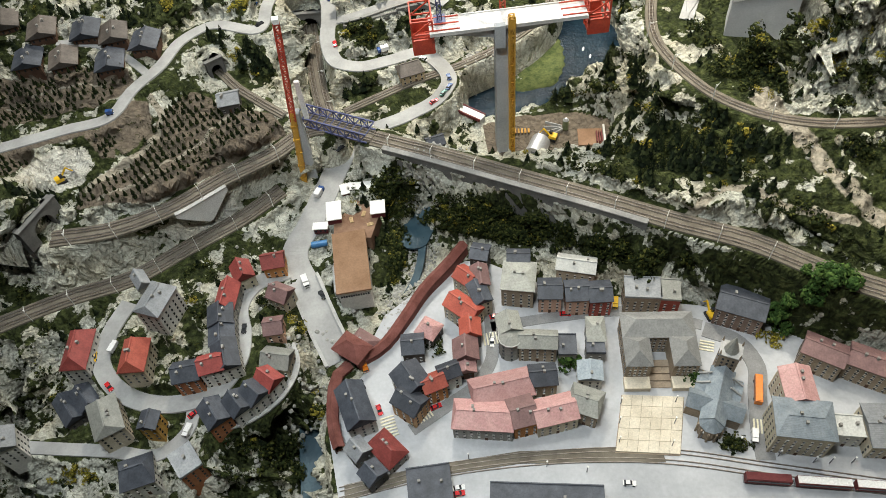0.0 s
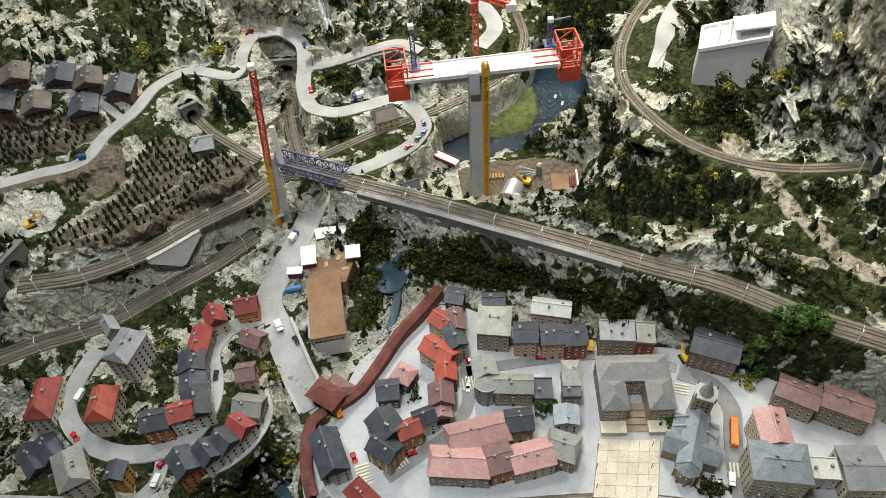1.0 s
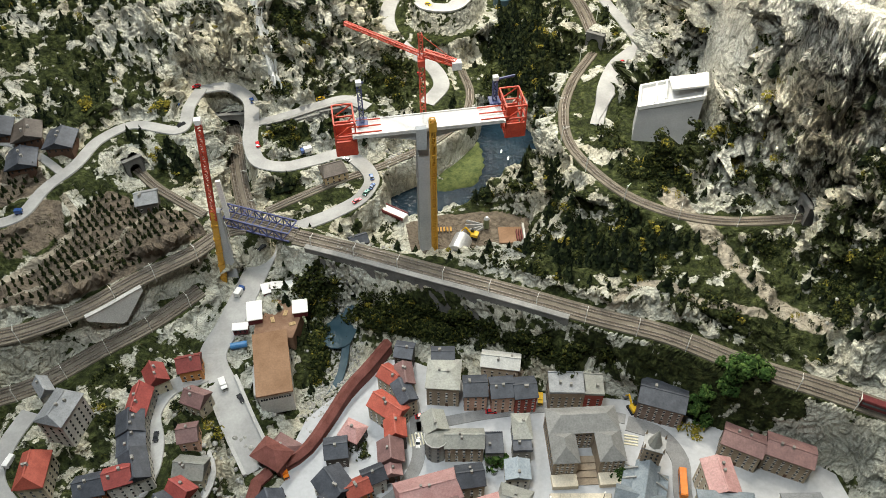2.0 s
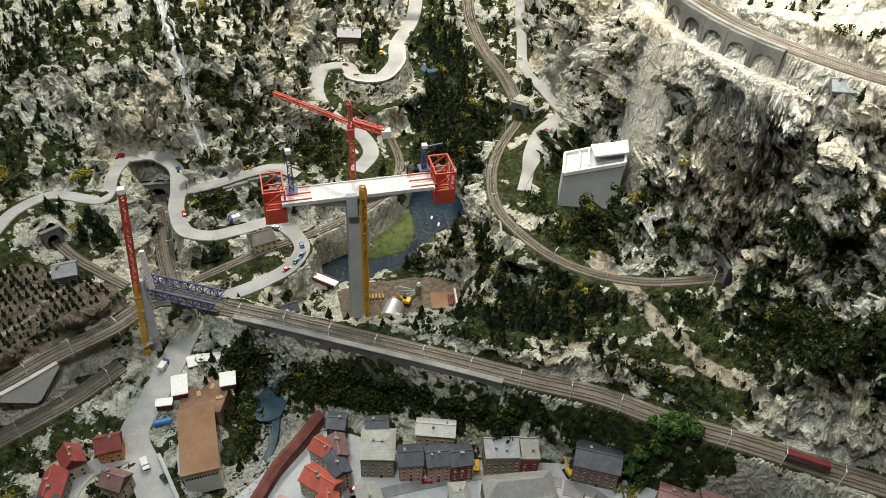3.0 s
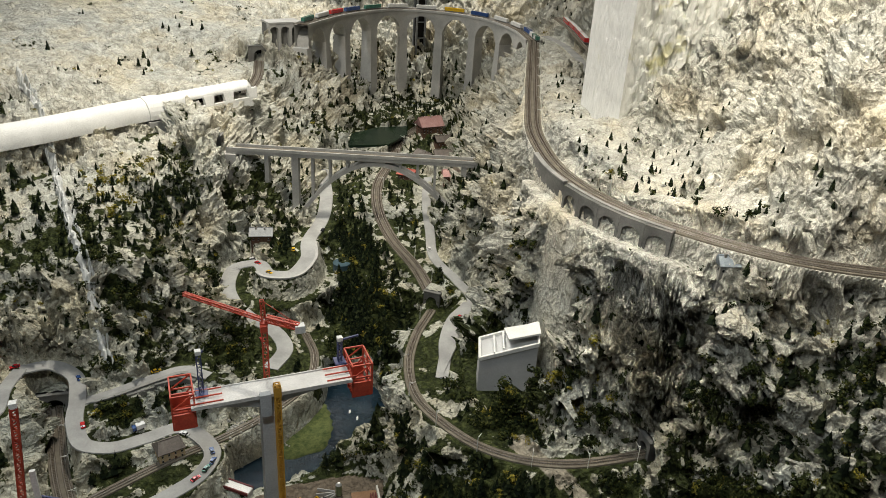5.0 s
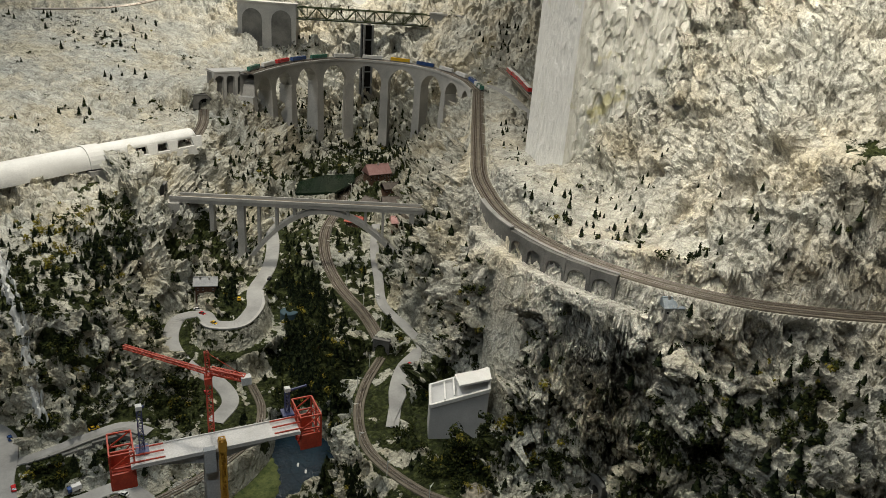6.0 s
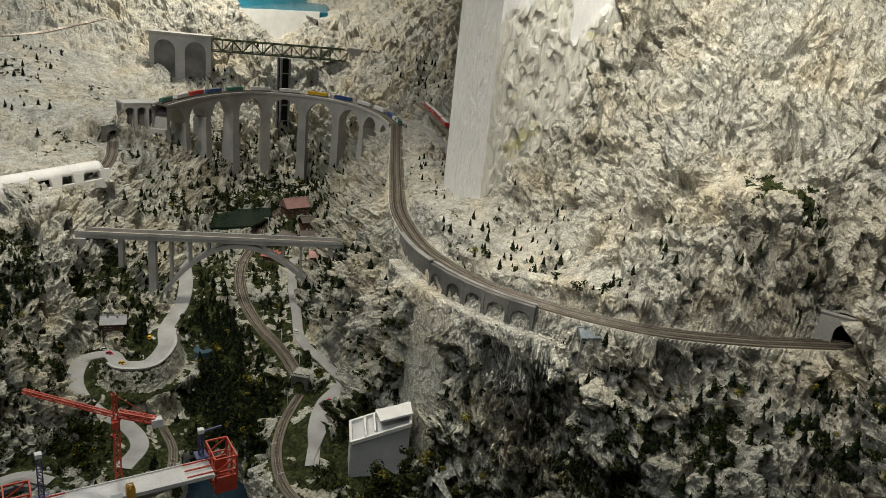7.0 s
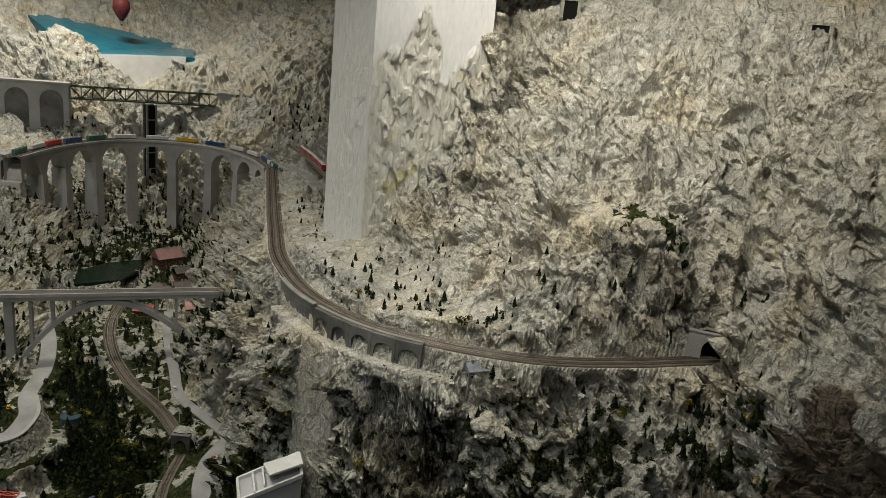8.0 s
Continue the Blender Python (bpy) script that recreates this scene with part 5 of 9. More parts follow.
def split_long(data, tris):
    """Halves every edge that is longer than the land's grain there, so that cliffs get as many facets as level ground."""
    ends = np.sort(np.vstack([tris[:, [0, 1]], tris[:, [1, 2]], tris[:, [2, 0]]]), axis=1)
    key, back = np.unique(ends[:, 0].astype(np.int64) * len(data) + ends[:, 1], return_inverse=True)
    a, b = key // len(data), key % len(data)
    mid = (data[a] + data[b]) / 2
    fine = np.where(mid[:, 1] > 8.4, 0.05, np.where(mid[:, 1] > 4.6, 0.026, np.where(mid[:, 0] > 1.5, 0.0150, 0.0168)))
    fine = np.where((mid[:, 0] > 4.0) | (mid[:, 0] < -2.3), 0.06, fine)
    long = np.linalg.norm(data[a, :3] - data[b, :3], axis=1) > fine
    fresh = np.full(len(key), -1)
    fresh[long] = len(data) + np.arange(long.sum())
    m = fresh[back].reshape(3, -1).T
    count = (m >= 0).sum(1)
    out = [tris[count == 0]]
    for k in (1, 2, 3):
        pick = count == k
        t, q = tris[pick], m[pick]
        # turn each triangle so that its halved edges come first
        turn = np.zeros(len(t), int) if k == 3 else (q >= 0).argmax(1) if k == 1 else ((q < 0).argmax(1) + 1) % 3
        row = np.arange(len(t))
        A, B, C = (t[row, (turn + o) % 3] for o in (0, 1, 2))
        P, Q, R = (q[row, (turn + o) % 3] for o in (0, 1, 2))
        faces = {1: ((A, P, C), (P, B, C)), 2: ((P, B, Q), (A, P, Q), (A, Q, C)), 3: ((A, P, R), (P, B, Q), (R, Q, C), (P, Q, R))}[k]
        out += [np.column_stack(f) for f in faces]
    return np.vstack([data, mid[long]]), np.vstack(out)


for _ in range(4):
    data, tris = split_long(data, tris)
push = relief(data[:, 0], data[:, 1], data[:, 2], data[:, 6], data[:, 7])
points = data[:, :3] + push[:, None] * data[:, 3:6]
vz = points[:nx * ny, 2]
me = bpy.data.meshes.new("ground")
me.vertices.add(len(points))
me.vertices.foreach_set("co", points.ravel())
me.loops.add(tris.size)
me.polygons.add(len(tris))
me.loops.foreach_set("vertex_index", tris.ravel())
me.polygons.foreach_set("loop_start", np.arange(0, tris.size, 3))
me.update(calc_edges=True)
for k, name in enumerate(("cover", "pale", "soil", "dirt")):
    me.attributes.new(name, "FLOAT", "POINT").data.foreach_set("value", data[:, 8 + k])
me.materials.append(ROCK)
me.polygons.foreach_set("use_smooth", data[tris, 7].mean(1) < 0.5)
land = tagged(new("ground", me), "grey plaster rock slopes with patches of brown-green turf", "terrain", kind="structure")


# ---- roads and railways ----
def ribbon(name, trace, width, material, lift=0.0, thick=0.008):
    """A strip of road or track bed along a trace."""
    c = np.array(trace)
    d = np.gradient(c[:, :2], axis=0)
    d /= np.linalg.norm(d, axis=1)[:, None]
    side = np.column_stack([d[:, 1], -d[:, 0]])
    s = Shape()
    n = len(c)
    for off, dz in ((-width / 2, lift), (width / 2, lift), (width / 2 + 0.002, lift - thick), (-width / 2 - 0.002, lift - thick)):
        s.v += [(x + off * a, y + off * b, z + dz) for (x, y, z), (a, b) in zip(c, side)]
    for i in range(n - 1):
        s.f += [(i, n + i, n + i + 1, i + 1), (n + i, 2 * n + i, 2 * n + i + 1, n + i + 1), (3 * n + i, i, i + 1, 3 * n + i + 1)]
    return s


def road(name, line, width, material, label, lift=0.001):
    return tagged(part(name, ribbon(name, TRACE[line], width, material, lift), material), label, "road", kind="structure")


road("road", "main_road", 0.125, ROAD, "pale concrete road down to the town gate")
for k in ("lake_road", "hill_road", "chalet_road", "bridge_road", "valley_road", "quarry_road", "terrace_road"):
    road("road", k, CARVED[k] - 0.008, ROAD, "winding pale grey mountain road")
yard = TRACE["quarry_yard"][::-1]
widths = 0.105 * np.clip(1.25 - np.abs(np.linspace(-0.35, 1.15, len(yard))) ** 2, 0.15, 1)
dirs = np.gradient(yard[:, :2], axis=0)
dirs /= np.linalg.norm(dirs, axis=1)[:, None]
s = Shape()
for (x, y, z), (a, b), w in zip(yard, dirs, widths):
    s.v += [(x + o * w * b, y - o * w * a, z + dz) for o, dz in ((-0.5, 0.006), (0.5, 0.006), (0.53, -0.004), (-0.53, -0.004))]
s.f = [(i * 4 + k, i * 4 + (k + 1) % 4, i * 4 + 4 + (k + 1) % 4, i * 4 + 4 + k) for i in range(len(yard) - 1) for k in range(4)]
tagged(part("road", s, ROAD), "wide pale yard in front of the concrete works", "road", kind="structure")
for k in ("village_street", "village_lane", "village_terrace"):
    road("street", k, CARVED[k] - 0.006, ROAD, "grey village street between houses")


def railway(line, tracks, bedding, label, trace=None, parent=None):
    """Ballast bed with sleepers and rails."""
    c = resample(LINES[line], 0.012) if trace is None else trace
    base = thing("railway", label, "railway", kind="structure")
    part("ballast_bed", ribbon("ballast_bed", c, bedding, BALLAST, 0.002), BALLAST, base)
    d = np.gradient(c[:, :2], axis=0)
    d /= np.linalg.norm(d, axis=1)[:, None]
    side = np.column_stack([d[:, 1], -d[:, 0], 0 * d[:, 0]])
    for off in ((0,) if tracks == 1 else (-0.023, 0.023)):
        ties = Shape()
        for p, q, f in zip(c, side, d):
            p = p + q * off + np.array((0, 0, 0.0035))
            ties.bar(p - q * 0.014, p + q * 0.014, 0.0035, 0.003)
        part("sleeper_row", ties, TIES, base)
        for r in (-0.0082, 0.0082):
            s = ribbon("rail", c + side * (off + r), 0.002, RAIL, 0.0075, 0.003)
            part("rail", s, RAIL, base)
    return base


for k, n, w in (("wall_line", 2, 0.1), ("vineyard_line", 2, 0.095), ("gorge_line", 2, 0.095), ("tunnel_line", 2, 0.09), ("curve_line", 1, 0.055),
                ("upper_line", 2, 0.085), ("lake_line", 1, 0.05), ("branch_line", 1, 0.05), ("ledge_line", 2, 0.1), ("loop_line", 2, 0.095)):
    railway(k, n, w, "brown ballasted railway with steel rails" if n == 1 else "double-track railway on brown ballast")
paving = Shape().prism(TOWN, -0.02, 0.0)
tagged(part("pavement", paving, PAVING), "light grey town streets and squares", "pavement", kind="structure")


# ---- water ----
def water_material(name, a, b, ripples, depth):
    m, n, l, s = nodes_of(name)
    co = n.new("ShaderNodeTexCoord").outputs["Object"]
    l.new(ramp(n, l, noise_node(n, l, co, 5, 4), ((0.35, a), (0.7, b))), s.inputs["Base Color"])
    s.inputs["Roughness"].default_value = 0.2
    s.inputs["Specular IOR Level"].default_value = 0.12
    bump(n, l, s, noise_node(n, l, co, ripples, 3), 0.6, depth)
    return m


LAKEWATER = water_material("lake_water", (0.004, 0.012, 0.020), (0.012, 0.028, 0.042), 45, 0.014)
POOLWATER = water_material("pool_water", (0.03, 0.06, 0.08), (0.07, 0.11, 0.13), 60, 0.006)
DAMWATER = water_material("reservoir_water", (0.02, 0.16, 0.24), (0.03, 0.22, 0.30), 12, 0.002)
FOAM = surface("white_water", (0.45, 0.46, 0.455), (0.78, 0.79, 0.78), 14, 60, 0.3, 0.5, 0, 0.006)


def sheet(name, plan, z, material, label, thick=0.01):
    ob = part(name, Shape().prism(plan, z - thick, z), material)
    return tagged(ob, label, "water", kind="structure")


def spread(plan, by):
    """A plan pushed out past its shore."""
    p = np.array(plan)
    d = np.roll(p, -1, axis=0) - np.roll(p, 1, axis=0)
    d /= np.linalg.norm(d, axis=1)[:, None]
    turn = np.sign(np.sum(p[:, 0] * np.roll(p[:, 1], -1) - p[:, 1] * np.roll(p[:, 0], -1)))
    return [tuple(q) for q in (p + by * turn * np.column_stack([d[:, 1], -d[:, 0]]))[::int(turn)]]


sheet("water", spread(LAKE, 0.025), 0.1, LAKEWATER, "dark blue-green rippled lake under the bridge", 0.02)
sheet("water", [(-0.13 + 0.10 * math.cos(a) * (1 + 0.15 * math.sin(3 * a)), 2.31 + 0.11 * math.sin(a)) for a in np.linspace(0, math.tau, 20)[:-1]], 0.012, POOLWATER,
      "grey-blue pool in the rocky stream")
stream = resample([(0.03, 2.60, 0.08), (-0.03, 2.47, 0.045), (-0.08, 2.38, 0.02), (-0.1, 2.2, 0.0), (-0.14, 2.05, -0.01), (-0.26, 1.86, -0.02)], 0.03)
tagged(part("stream", ribbon("stream", stream, 0.035, POOLWATER, 0.004), POOLWATER), "white mountain stream between boulders", "water", kind="structure")
gorge = resample([(-0.62, 1.75, -0.14), (-0.67, 1.62, -0.185), (-0.685, 1.4, -0.235), (-0.68, 1.15, -0.262), (-0.66, 0.8, -0.28)], 0.03)
tagged(part("stream", ribbon("stream", gorge, 0.10, POOLWATER, 0.012), POOLWATER), "grey river in the gorge below the gate", "water", kind="structure")
PONDWATER = water_material("pond_water", (0.004, 0.012, 0.007), (0.012, 0.024, 0.012), 40, 0.004)
sheet("water", spread(POND, 0.03), 0.795, PONDWATER, "dark green village pond in the upper valley", 0.02)
basin = tagged(new("village_pool", Shape().tube((1.15, 4.42, ground(1.15, 4.42) - 0.05), (1.15, 4.42, ground(1.15, 4.42) + 0.012), 0.06, 0.06, 16).mesh("village_pool", POOLWATER)), "small green pool beside the gorge", "water", kind="structure")
LAWN = surface("lawn", (0.035, 0.055, 0.018), (0.12, 0.14, 0.05), 30, 160, 0.95, 0.6)
c = np.mean(SPIT, axis=0)
edge = resample([(x, y, 0) for x, y in SPIT + SPIT[:1]], 0.02)[:-1]
mound = Shape()
for r, z in ((1.03, 0.094), (0.93, 0.112), (0.6, 0.117)):
    mound.v += [(c[0] + (x - c[0]) * r * (1 + 0.05 * math.sin(17 * k)), c[1] + (y - c[1]) * r * (1 + 0.05 * math.cos(13 * k)), z + 0.003 * math.sin(7 * k)) for k, (x, y, _) in enumerate(edge)]
m = len(edge)
mound.f = [(o + i, o + (i + 1) % m, o + m + (i + 1) % m, o + m + i) for o in (0, m) for i in range(m)] + [tuple(range(2 * m, 3 * m))]
tagged(part("lawn", mound, LAWN, smooth=True), "mossy green spit of land in the lake", "lawn", kind="structure")
# the reservoir behind its dam, rising a little towards the backdrop
res = Shape().add([(2.8, 9.93, 2.372), (4.1, 9.50, 2.42), (4.72, 11.05, 2.50), (2.6, 11.75, 2.83), (2.8, 9.93, 2.2), (4.1, 9.50, 2.2), (4.72, 11.05, 2.3), (2.6, 11.75, 2.6)],
                  [(0, 1, 2, 3), (0, 4, 5, 1), (1, 5, 6, 2), (2, 6, 7, 3), (3, 7, 4, 0)])
tagged(part("reservoir", res, DAMWATER), "bright blue reservoir behind the white dam", "water", kind="structure")


# ---- bridges, walls and tunnels ----
RED = surface("red_steel", (0.42, 0.045, 0.025), (0.62, 0.085, 0.04), 25, 220, 0.5, 0.1)
YELLOW = surface("yellow_steel", (0.50, 0.26, 0.03), (0.68, 0.38, 0.05), 25, 220, 0.5, 0.1)
BLUE = surface("blue_steel", (0.035, 0.045, 0.13), (0.07, 0.085, 0.20), 25, 220, 0.5, 0.1)
GREEN = surface("green_steel", (0.14, 0.17, 0.09), (0.22, 0.25, 0.14), 25, 220, 0.5, 0.1)
PIERGREY = surface("smooth_concrete", (0.38, 0.40, 0.42), (0.50, 0.52, 0.53), 6, 150, 0.7, 0.1)
# near-black colour that replaces the natural darkness inside tunnels, gallery and doorways
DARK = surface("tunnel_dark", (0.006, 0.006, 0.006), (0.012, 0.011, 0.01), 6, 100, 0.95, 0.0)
DECKWHITE = surface("deck_slab", (0.62, 0.61, 0.59), (0.78, 0.77, 0.75), 9, 160, 0.8, 0.1)


def lattice_mast(parent, name, material, a, b, w, bays, label="", r=0.0035):
    """Four chords with zigzag bracing from a to b."""
    s = Shape()
    a, b = Vector(a), Vector(b)
    d = (b - a).normalized()
    u = d.cross(Vector((0, 1, 0))) if abs(d.y) < 0.9 else d.cross(Vector((1, 0, 0)))
    u.normalize()
    v = d.cross(u)
    corner = [(i * u + j * v) * w / 2 for i, j in ((-1, -1), (1, -1), (1, 1), (-1, 1))]
    for c in corner:
        s.bar(a + c, b + c, r)
    for k in range(bays):
        p, q = a + (b - a) * k / bays, a + (b - a) * (k + 1) / bays
        for i in range(4):
            c0, c1 = corner[i], corner[(i + 1) % 4]
            s.bar(p + (c0 if k % 2 else c1), q + (c1 if k % 2 else c0), r * 0.6)
            s.bar(q + c0, q + c1, r * 0.6)
    return part(name, s, material, parent, label)


def unfinished_bridge():
    b = thing("bridge", "unfinished concrete road bridge on one tall grey pier", "bridge", (0.365, 2.70, 0.1))
    s = Shape()
    s.add([(-0.030, -0.045, 0), (0.030, -0.045, 0), (0.030, 0.045, 0), (-0.030, 0.045, 0), (-0.026, -0.036, 0.73), (0.026, -0.036, 0.73), (0.026, 0.036, 0.73), (-0.026, 0.036, 0.73)],
          [(4, 5, 6, 7), (0, 1, 5, 4), (1, 2, 6, 5), (2, 3, 7, 6), (3, 0, 4, 7)])
    part("pier", s, PIERGREY, b)
    s = Shape()
    n = 24
    for i in range(n + 1):
        x = -0.31 + 0.68 * i / n
        low = 0.775 - 0.055 * max(0, 1 - abs(x) / 0.30) ** 1.3
        s.v += [(x, -0.034, low), (x, 0.034, low), (x, 0.045, 0.785), (x, -0.045, 0.785)]
    s.f = [(4 * i + a, 4 * i + (a + 1) % 4, 4 * i + 4 + (a + 1) % 4, 4 * i + 4 + a) for i in range(n) for a in range(4)] + [(3, 2, 1, 0), (4 * n, 4 * n + 1, 4 * n + 2, 4 * n + 3)]
    part("girder", s, PIERGREY, b)
    part("deck", Shape().box(-0.31, -0.058, 0.786, 0.37, 0.058, 0.798), DECKWHITE, b, "white deck slab")
    for y in (-0.057, 0.057):
        part("parapet", Shape().box(-0.30, y - 0.0025, 0.798, 0.36, y + 0.0025, 0.804), DECKWHITE, b)
    part("pier_head", Shape().box(-0.034, -0.075, 0.70, 0.012, -0.046, 0.812), PIERGREY, b)
    for x0, x1 in ((-0.33, -0.18), (0.26, 0.39)):
        for y in (-0.045, 0.045, 0.0):
            part("traveller_beam", Shape().bar((x0, y, 0.808), (x1, y, 0.808), 0.004, 0.006), RED, b, "red steel beam")
    return b


unfinished_bridge()


def formwork_traveller(x, y, z):
    b = thing("formwork_traveller", "orange-red steel lattice formwork at the end of the deck", "formwork", (x, y, z), group="formwork at the bridge ends")
    w, dd, lo, hi = 0.045, 0.075, -0.12, 0.045
    for i in (-1, 1):
        for j in (-1, 0, 1):
            part("post", Shape().bar((i * w, j * dd, lo), (i * w, j * dd, hi), 0.007), RED, b)
        for zz in (hi, -0.02, -0.07):
            part("rail", Shape().bar((i * w, -dd, zz), (i * w, dd, zz), 0.006), RED, b)
        part("brace", Shape().bar((i * w, -dd, -0.02), (i * w, dd, hi), 0.005), RED, b)
        part("brace", Shape().bar((i * w, dd, -0.02), (i * w, -dd, hi), 0.005), RED, b)
    for j in (-1, 1):
        for zz in (hi, -0.02, lo):
            part("rail", Shape().bar((-w, j * dd, zz), (w, j * dd, zz), 0.006), RED, b)
        part("brace", Shape().bar((-w, j * dd, lo), (w, j * dd, -0.02), 0.005), RED, b)
        part("brace", Shape().bar((-w, j * dd, -0.02), (w, j * dd, hi), 0.005), RED, b)
    for k in range(6):
        part("plank", Shape().box(-w, -dd + k * 0.026, lo, w, -dd + k * 0.026 + 0.018, lo + 0.006), RED, b)
    for j in (-1, 1):
        part("form_panel", Shape().box(-w + 0.004, j * dd - 0.004, lo, w - 0.004, j * dd + 0.004, -0.045), RED, b, "solid red form panel")
    return b


first = formwork_traveller(0.025, 2.75, 0.9)
copy_thing(first, pose(0.79, 2.75, 0.9))


def concreting_mast(x, y, z, h, jib):
    b = thing("placing_boom", "blue steel concrete placing boom on the deck", "crane", (x, y, z))
    lattice_mast(b, "mast", BLUE, (0, 0, 0), (0, 0, h), 0.018, 7)
    part("base_frame", Shape().box(-0.025, -0.03, 0, 0.025, 0.03, 0.012), BLUE, b)
    part("counterweight", Shape().box(-0.012, -0.012, h, 0.012, 0.012, h + 0.018), WHITE, b, "white head box")
    part("boom", Shape().bar((0, 0, h), (jib, 0.01, h + 0.005), 0.008), BLUE, b)
    return b


concreting_mast(0.105, 2.735, 0.898, 0.2, 0.02)
concreting_mast(0.715, 2.79, 0.898, 0.12, 0.09)


def pier_hoist(x, y, z, h):
    b = thing("climbing_hoist", "yellow-orange lattice hoist mast along the bridge pier", "hoist", (x, y, z))
    lattice_mast(b, "mast", YELLOW, (0, 0, 0), (0, 0, h), 0.022, 26, r=0.006)
    part("cage", Shape().box(-0.016, -0.016, h - 0.06, 0.016, 0.016, h - 0.01), YELLOW, b, "orange hoist cage")
    part("ladder", Shape().box(-0.004, 0.008, 0.0, 0.010, 0.012, h - 0.07), YELLOW, b)
    return b


pier_hoist(0.405, 2.64, 0.11, 0.84)


def tower_crane():
    b = thing("tower_crane", "red lattice tower crane above the bridge", "crane", (0.385, 2.785, 0.3))
    h = 0.86
    lattice_mast(b, "mast", RED, (0, 0, 0), (0, 0, h), 0.022, 24)
    part("slewing_ring", Shape().tube((0, 0, h), (0, 0, h + 0.014), 0.018), RED, b)
    lattice_mast(b, "tower_head", RED, (0, 0, h + 0.01), (-0.004, 0.0, h + 0.12), 0.016, 4)
    lattice_mast(b, "jib", RED, (-0.01, 0.0, h + 0.03), (-0.30, 0.29, h + 0.04), 0.014, 14)
    lattice_mast(b, "counter_jib", RED, (0.01, 0, h + 0.03), (0.13, -0.085, h + 0.02), 0.022, 6, r=0.006)
    part("counterweight", Shape().box(0.115, -0.105, h - 0.004, 0.155, -0.072, h + 0.03), WHITE, b, "white ballast block")
    part("tie_rod", Shape().bar((-0.004, 0, h + 0.12), (0.125, -0.08, h + 0.03), 0.002), RED, b)
    part("cab", Shape().box(-0.02, -0.03, h - 0.02, 0.008, -0.012, h + 0.008), RED, b)
    return b


tower_crane()


def boom_crane():
    """A telescopic boom beside the second pier: yellow below, red lattice above."""
    b = thing("boom_crane", "tall crane boom, yellow below and red lattice above", "crane", (-0.65, 2.60, 0.1))
    mid, top = Vector((0.045, 0.012, 0.50)), Vector((0.09, 0.024, 0.97))
    part("base", Shape().box(-0.03, -0.03, 0, 0.03, 0.03, 0.03), YELLOW, b, "yellow crane base")
    part("boom", Shape().bar((0, 0, 0.02), mid, 0.026), YELLOW, b)
    for k in range(1, 6):
        p = mid * k / 6
        part("collar", Shape().bar(p - Vector((0, 0, 0.006)), p + Vector((0, 0, 0.006)), 0.031), YELLOW, b)
    lattice_mast(b, "lattice_boom", RED, mid * 0.9, top, 0.022, 20, "red lattice boom", 0.006)
    part("boom_head", Shape().box(top.x - 0.014, top.y - 0.014, top.z - 0.005, top.x + 0.014, top.y + 0.014, top.z + 0.018), WHITE, b, "white boom head")
    return b


boom_crane()
pier = thing("bridge_pier", "smooth grey concrete pier with a white upper slab", "pier", (-0.60, 2.632, 0.1))
part("shaft", Shape().box(-0.022, -0.02, 0, 0.022, 0.02, 0.48), PIERGREY, pier)
part("slab", Shape().box(0.03, 0.03, 0.40, 0.052, 0.045, 0.62), WHITE, pier, "white upright slab")


def truss_bridge(name, label, a, b, height, width, bays, material, deck, k=1.0):
    a, b = Vector(a), Vector(b)
    t = thing(name, label, "bridge", a, math.degrees(math.atan2(b.y - a.y, b.x - a.x)))
    L = (b - a).length
    part("deck", Shape().box(0, -width / 2, -0.012, L, width / 2, -0.002), deck, t)
    for y in (-width / 2, width / 2):
        part("lower_chord", Shape().bar((0, y, 0), (L, y, 0), 0.007 * k), material, t)
        part("upper_chord", Shape().bar((0, y, height), (L, y, height), 0.007 * k), material, t)
        for i in range(bays):
            x0, x1 = L * i / bays, L * (i + 1) / bays
            part("diagonal", Shape().bar((x0, y, 0 if i % 2 else height), (x1, y, height if i % 2 else 0), 0.005 * k), material, t)
            part("post", Shape().bar((x0, y, 0), (x0, y, height), 0.004 * k), material, t)
    for i in range(0, bays + 1):
        x = L * i / bays
        part("cross_tie", Shape().bar((x, -width / 2, height), (x, width / 2, height), 0.004 * k), material, t)
    return t


truss_bridge("truss_bridge", "dark blue steel lattice railway bridge over the road", (-0.62, 2.86, 0.33), (-0.28, 2.672, 0.33), 0.052, 0.095, 10, BLUE, BALLAST)
tagged(part("abutment", Shape().box(-0.30, 2.60, 0.1, -0.24, 2.72, 0.318), WALLSTONE), "grey stone bridge abutment", "abutment", kind="structure")
railway("wall_line", 2, 0.08, "double-track railway over the blue bridge", resample([(-0.62, 2.86, 0.331), (-0.27, 2.665, 0.331)], 0.012))


COPING = surface("coping_stone", (0.22, 0.22, 0.21), (0.33, 0.325, 0.31), 12, 160, 0.85, 0.2)


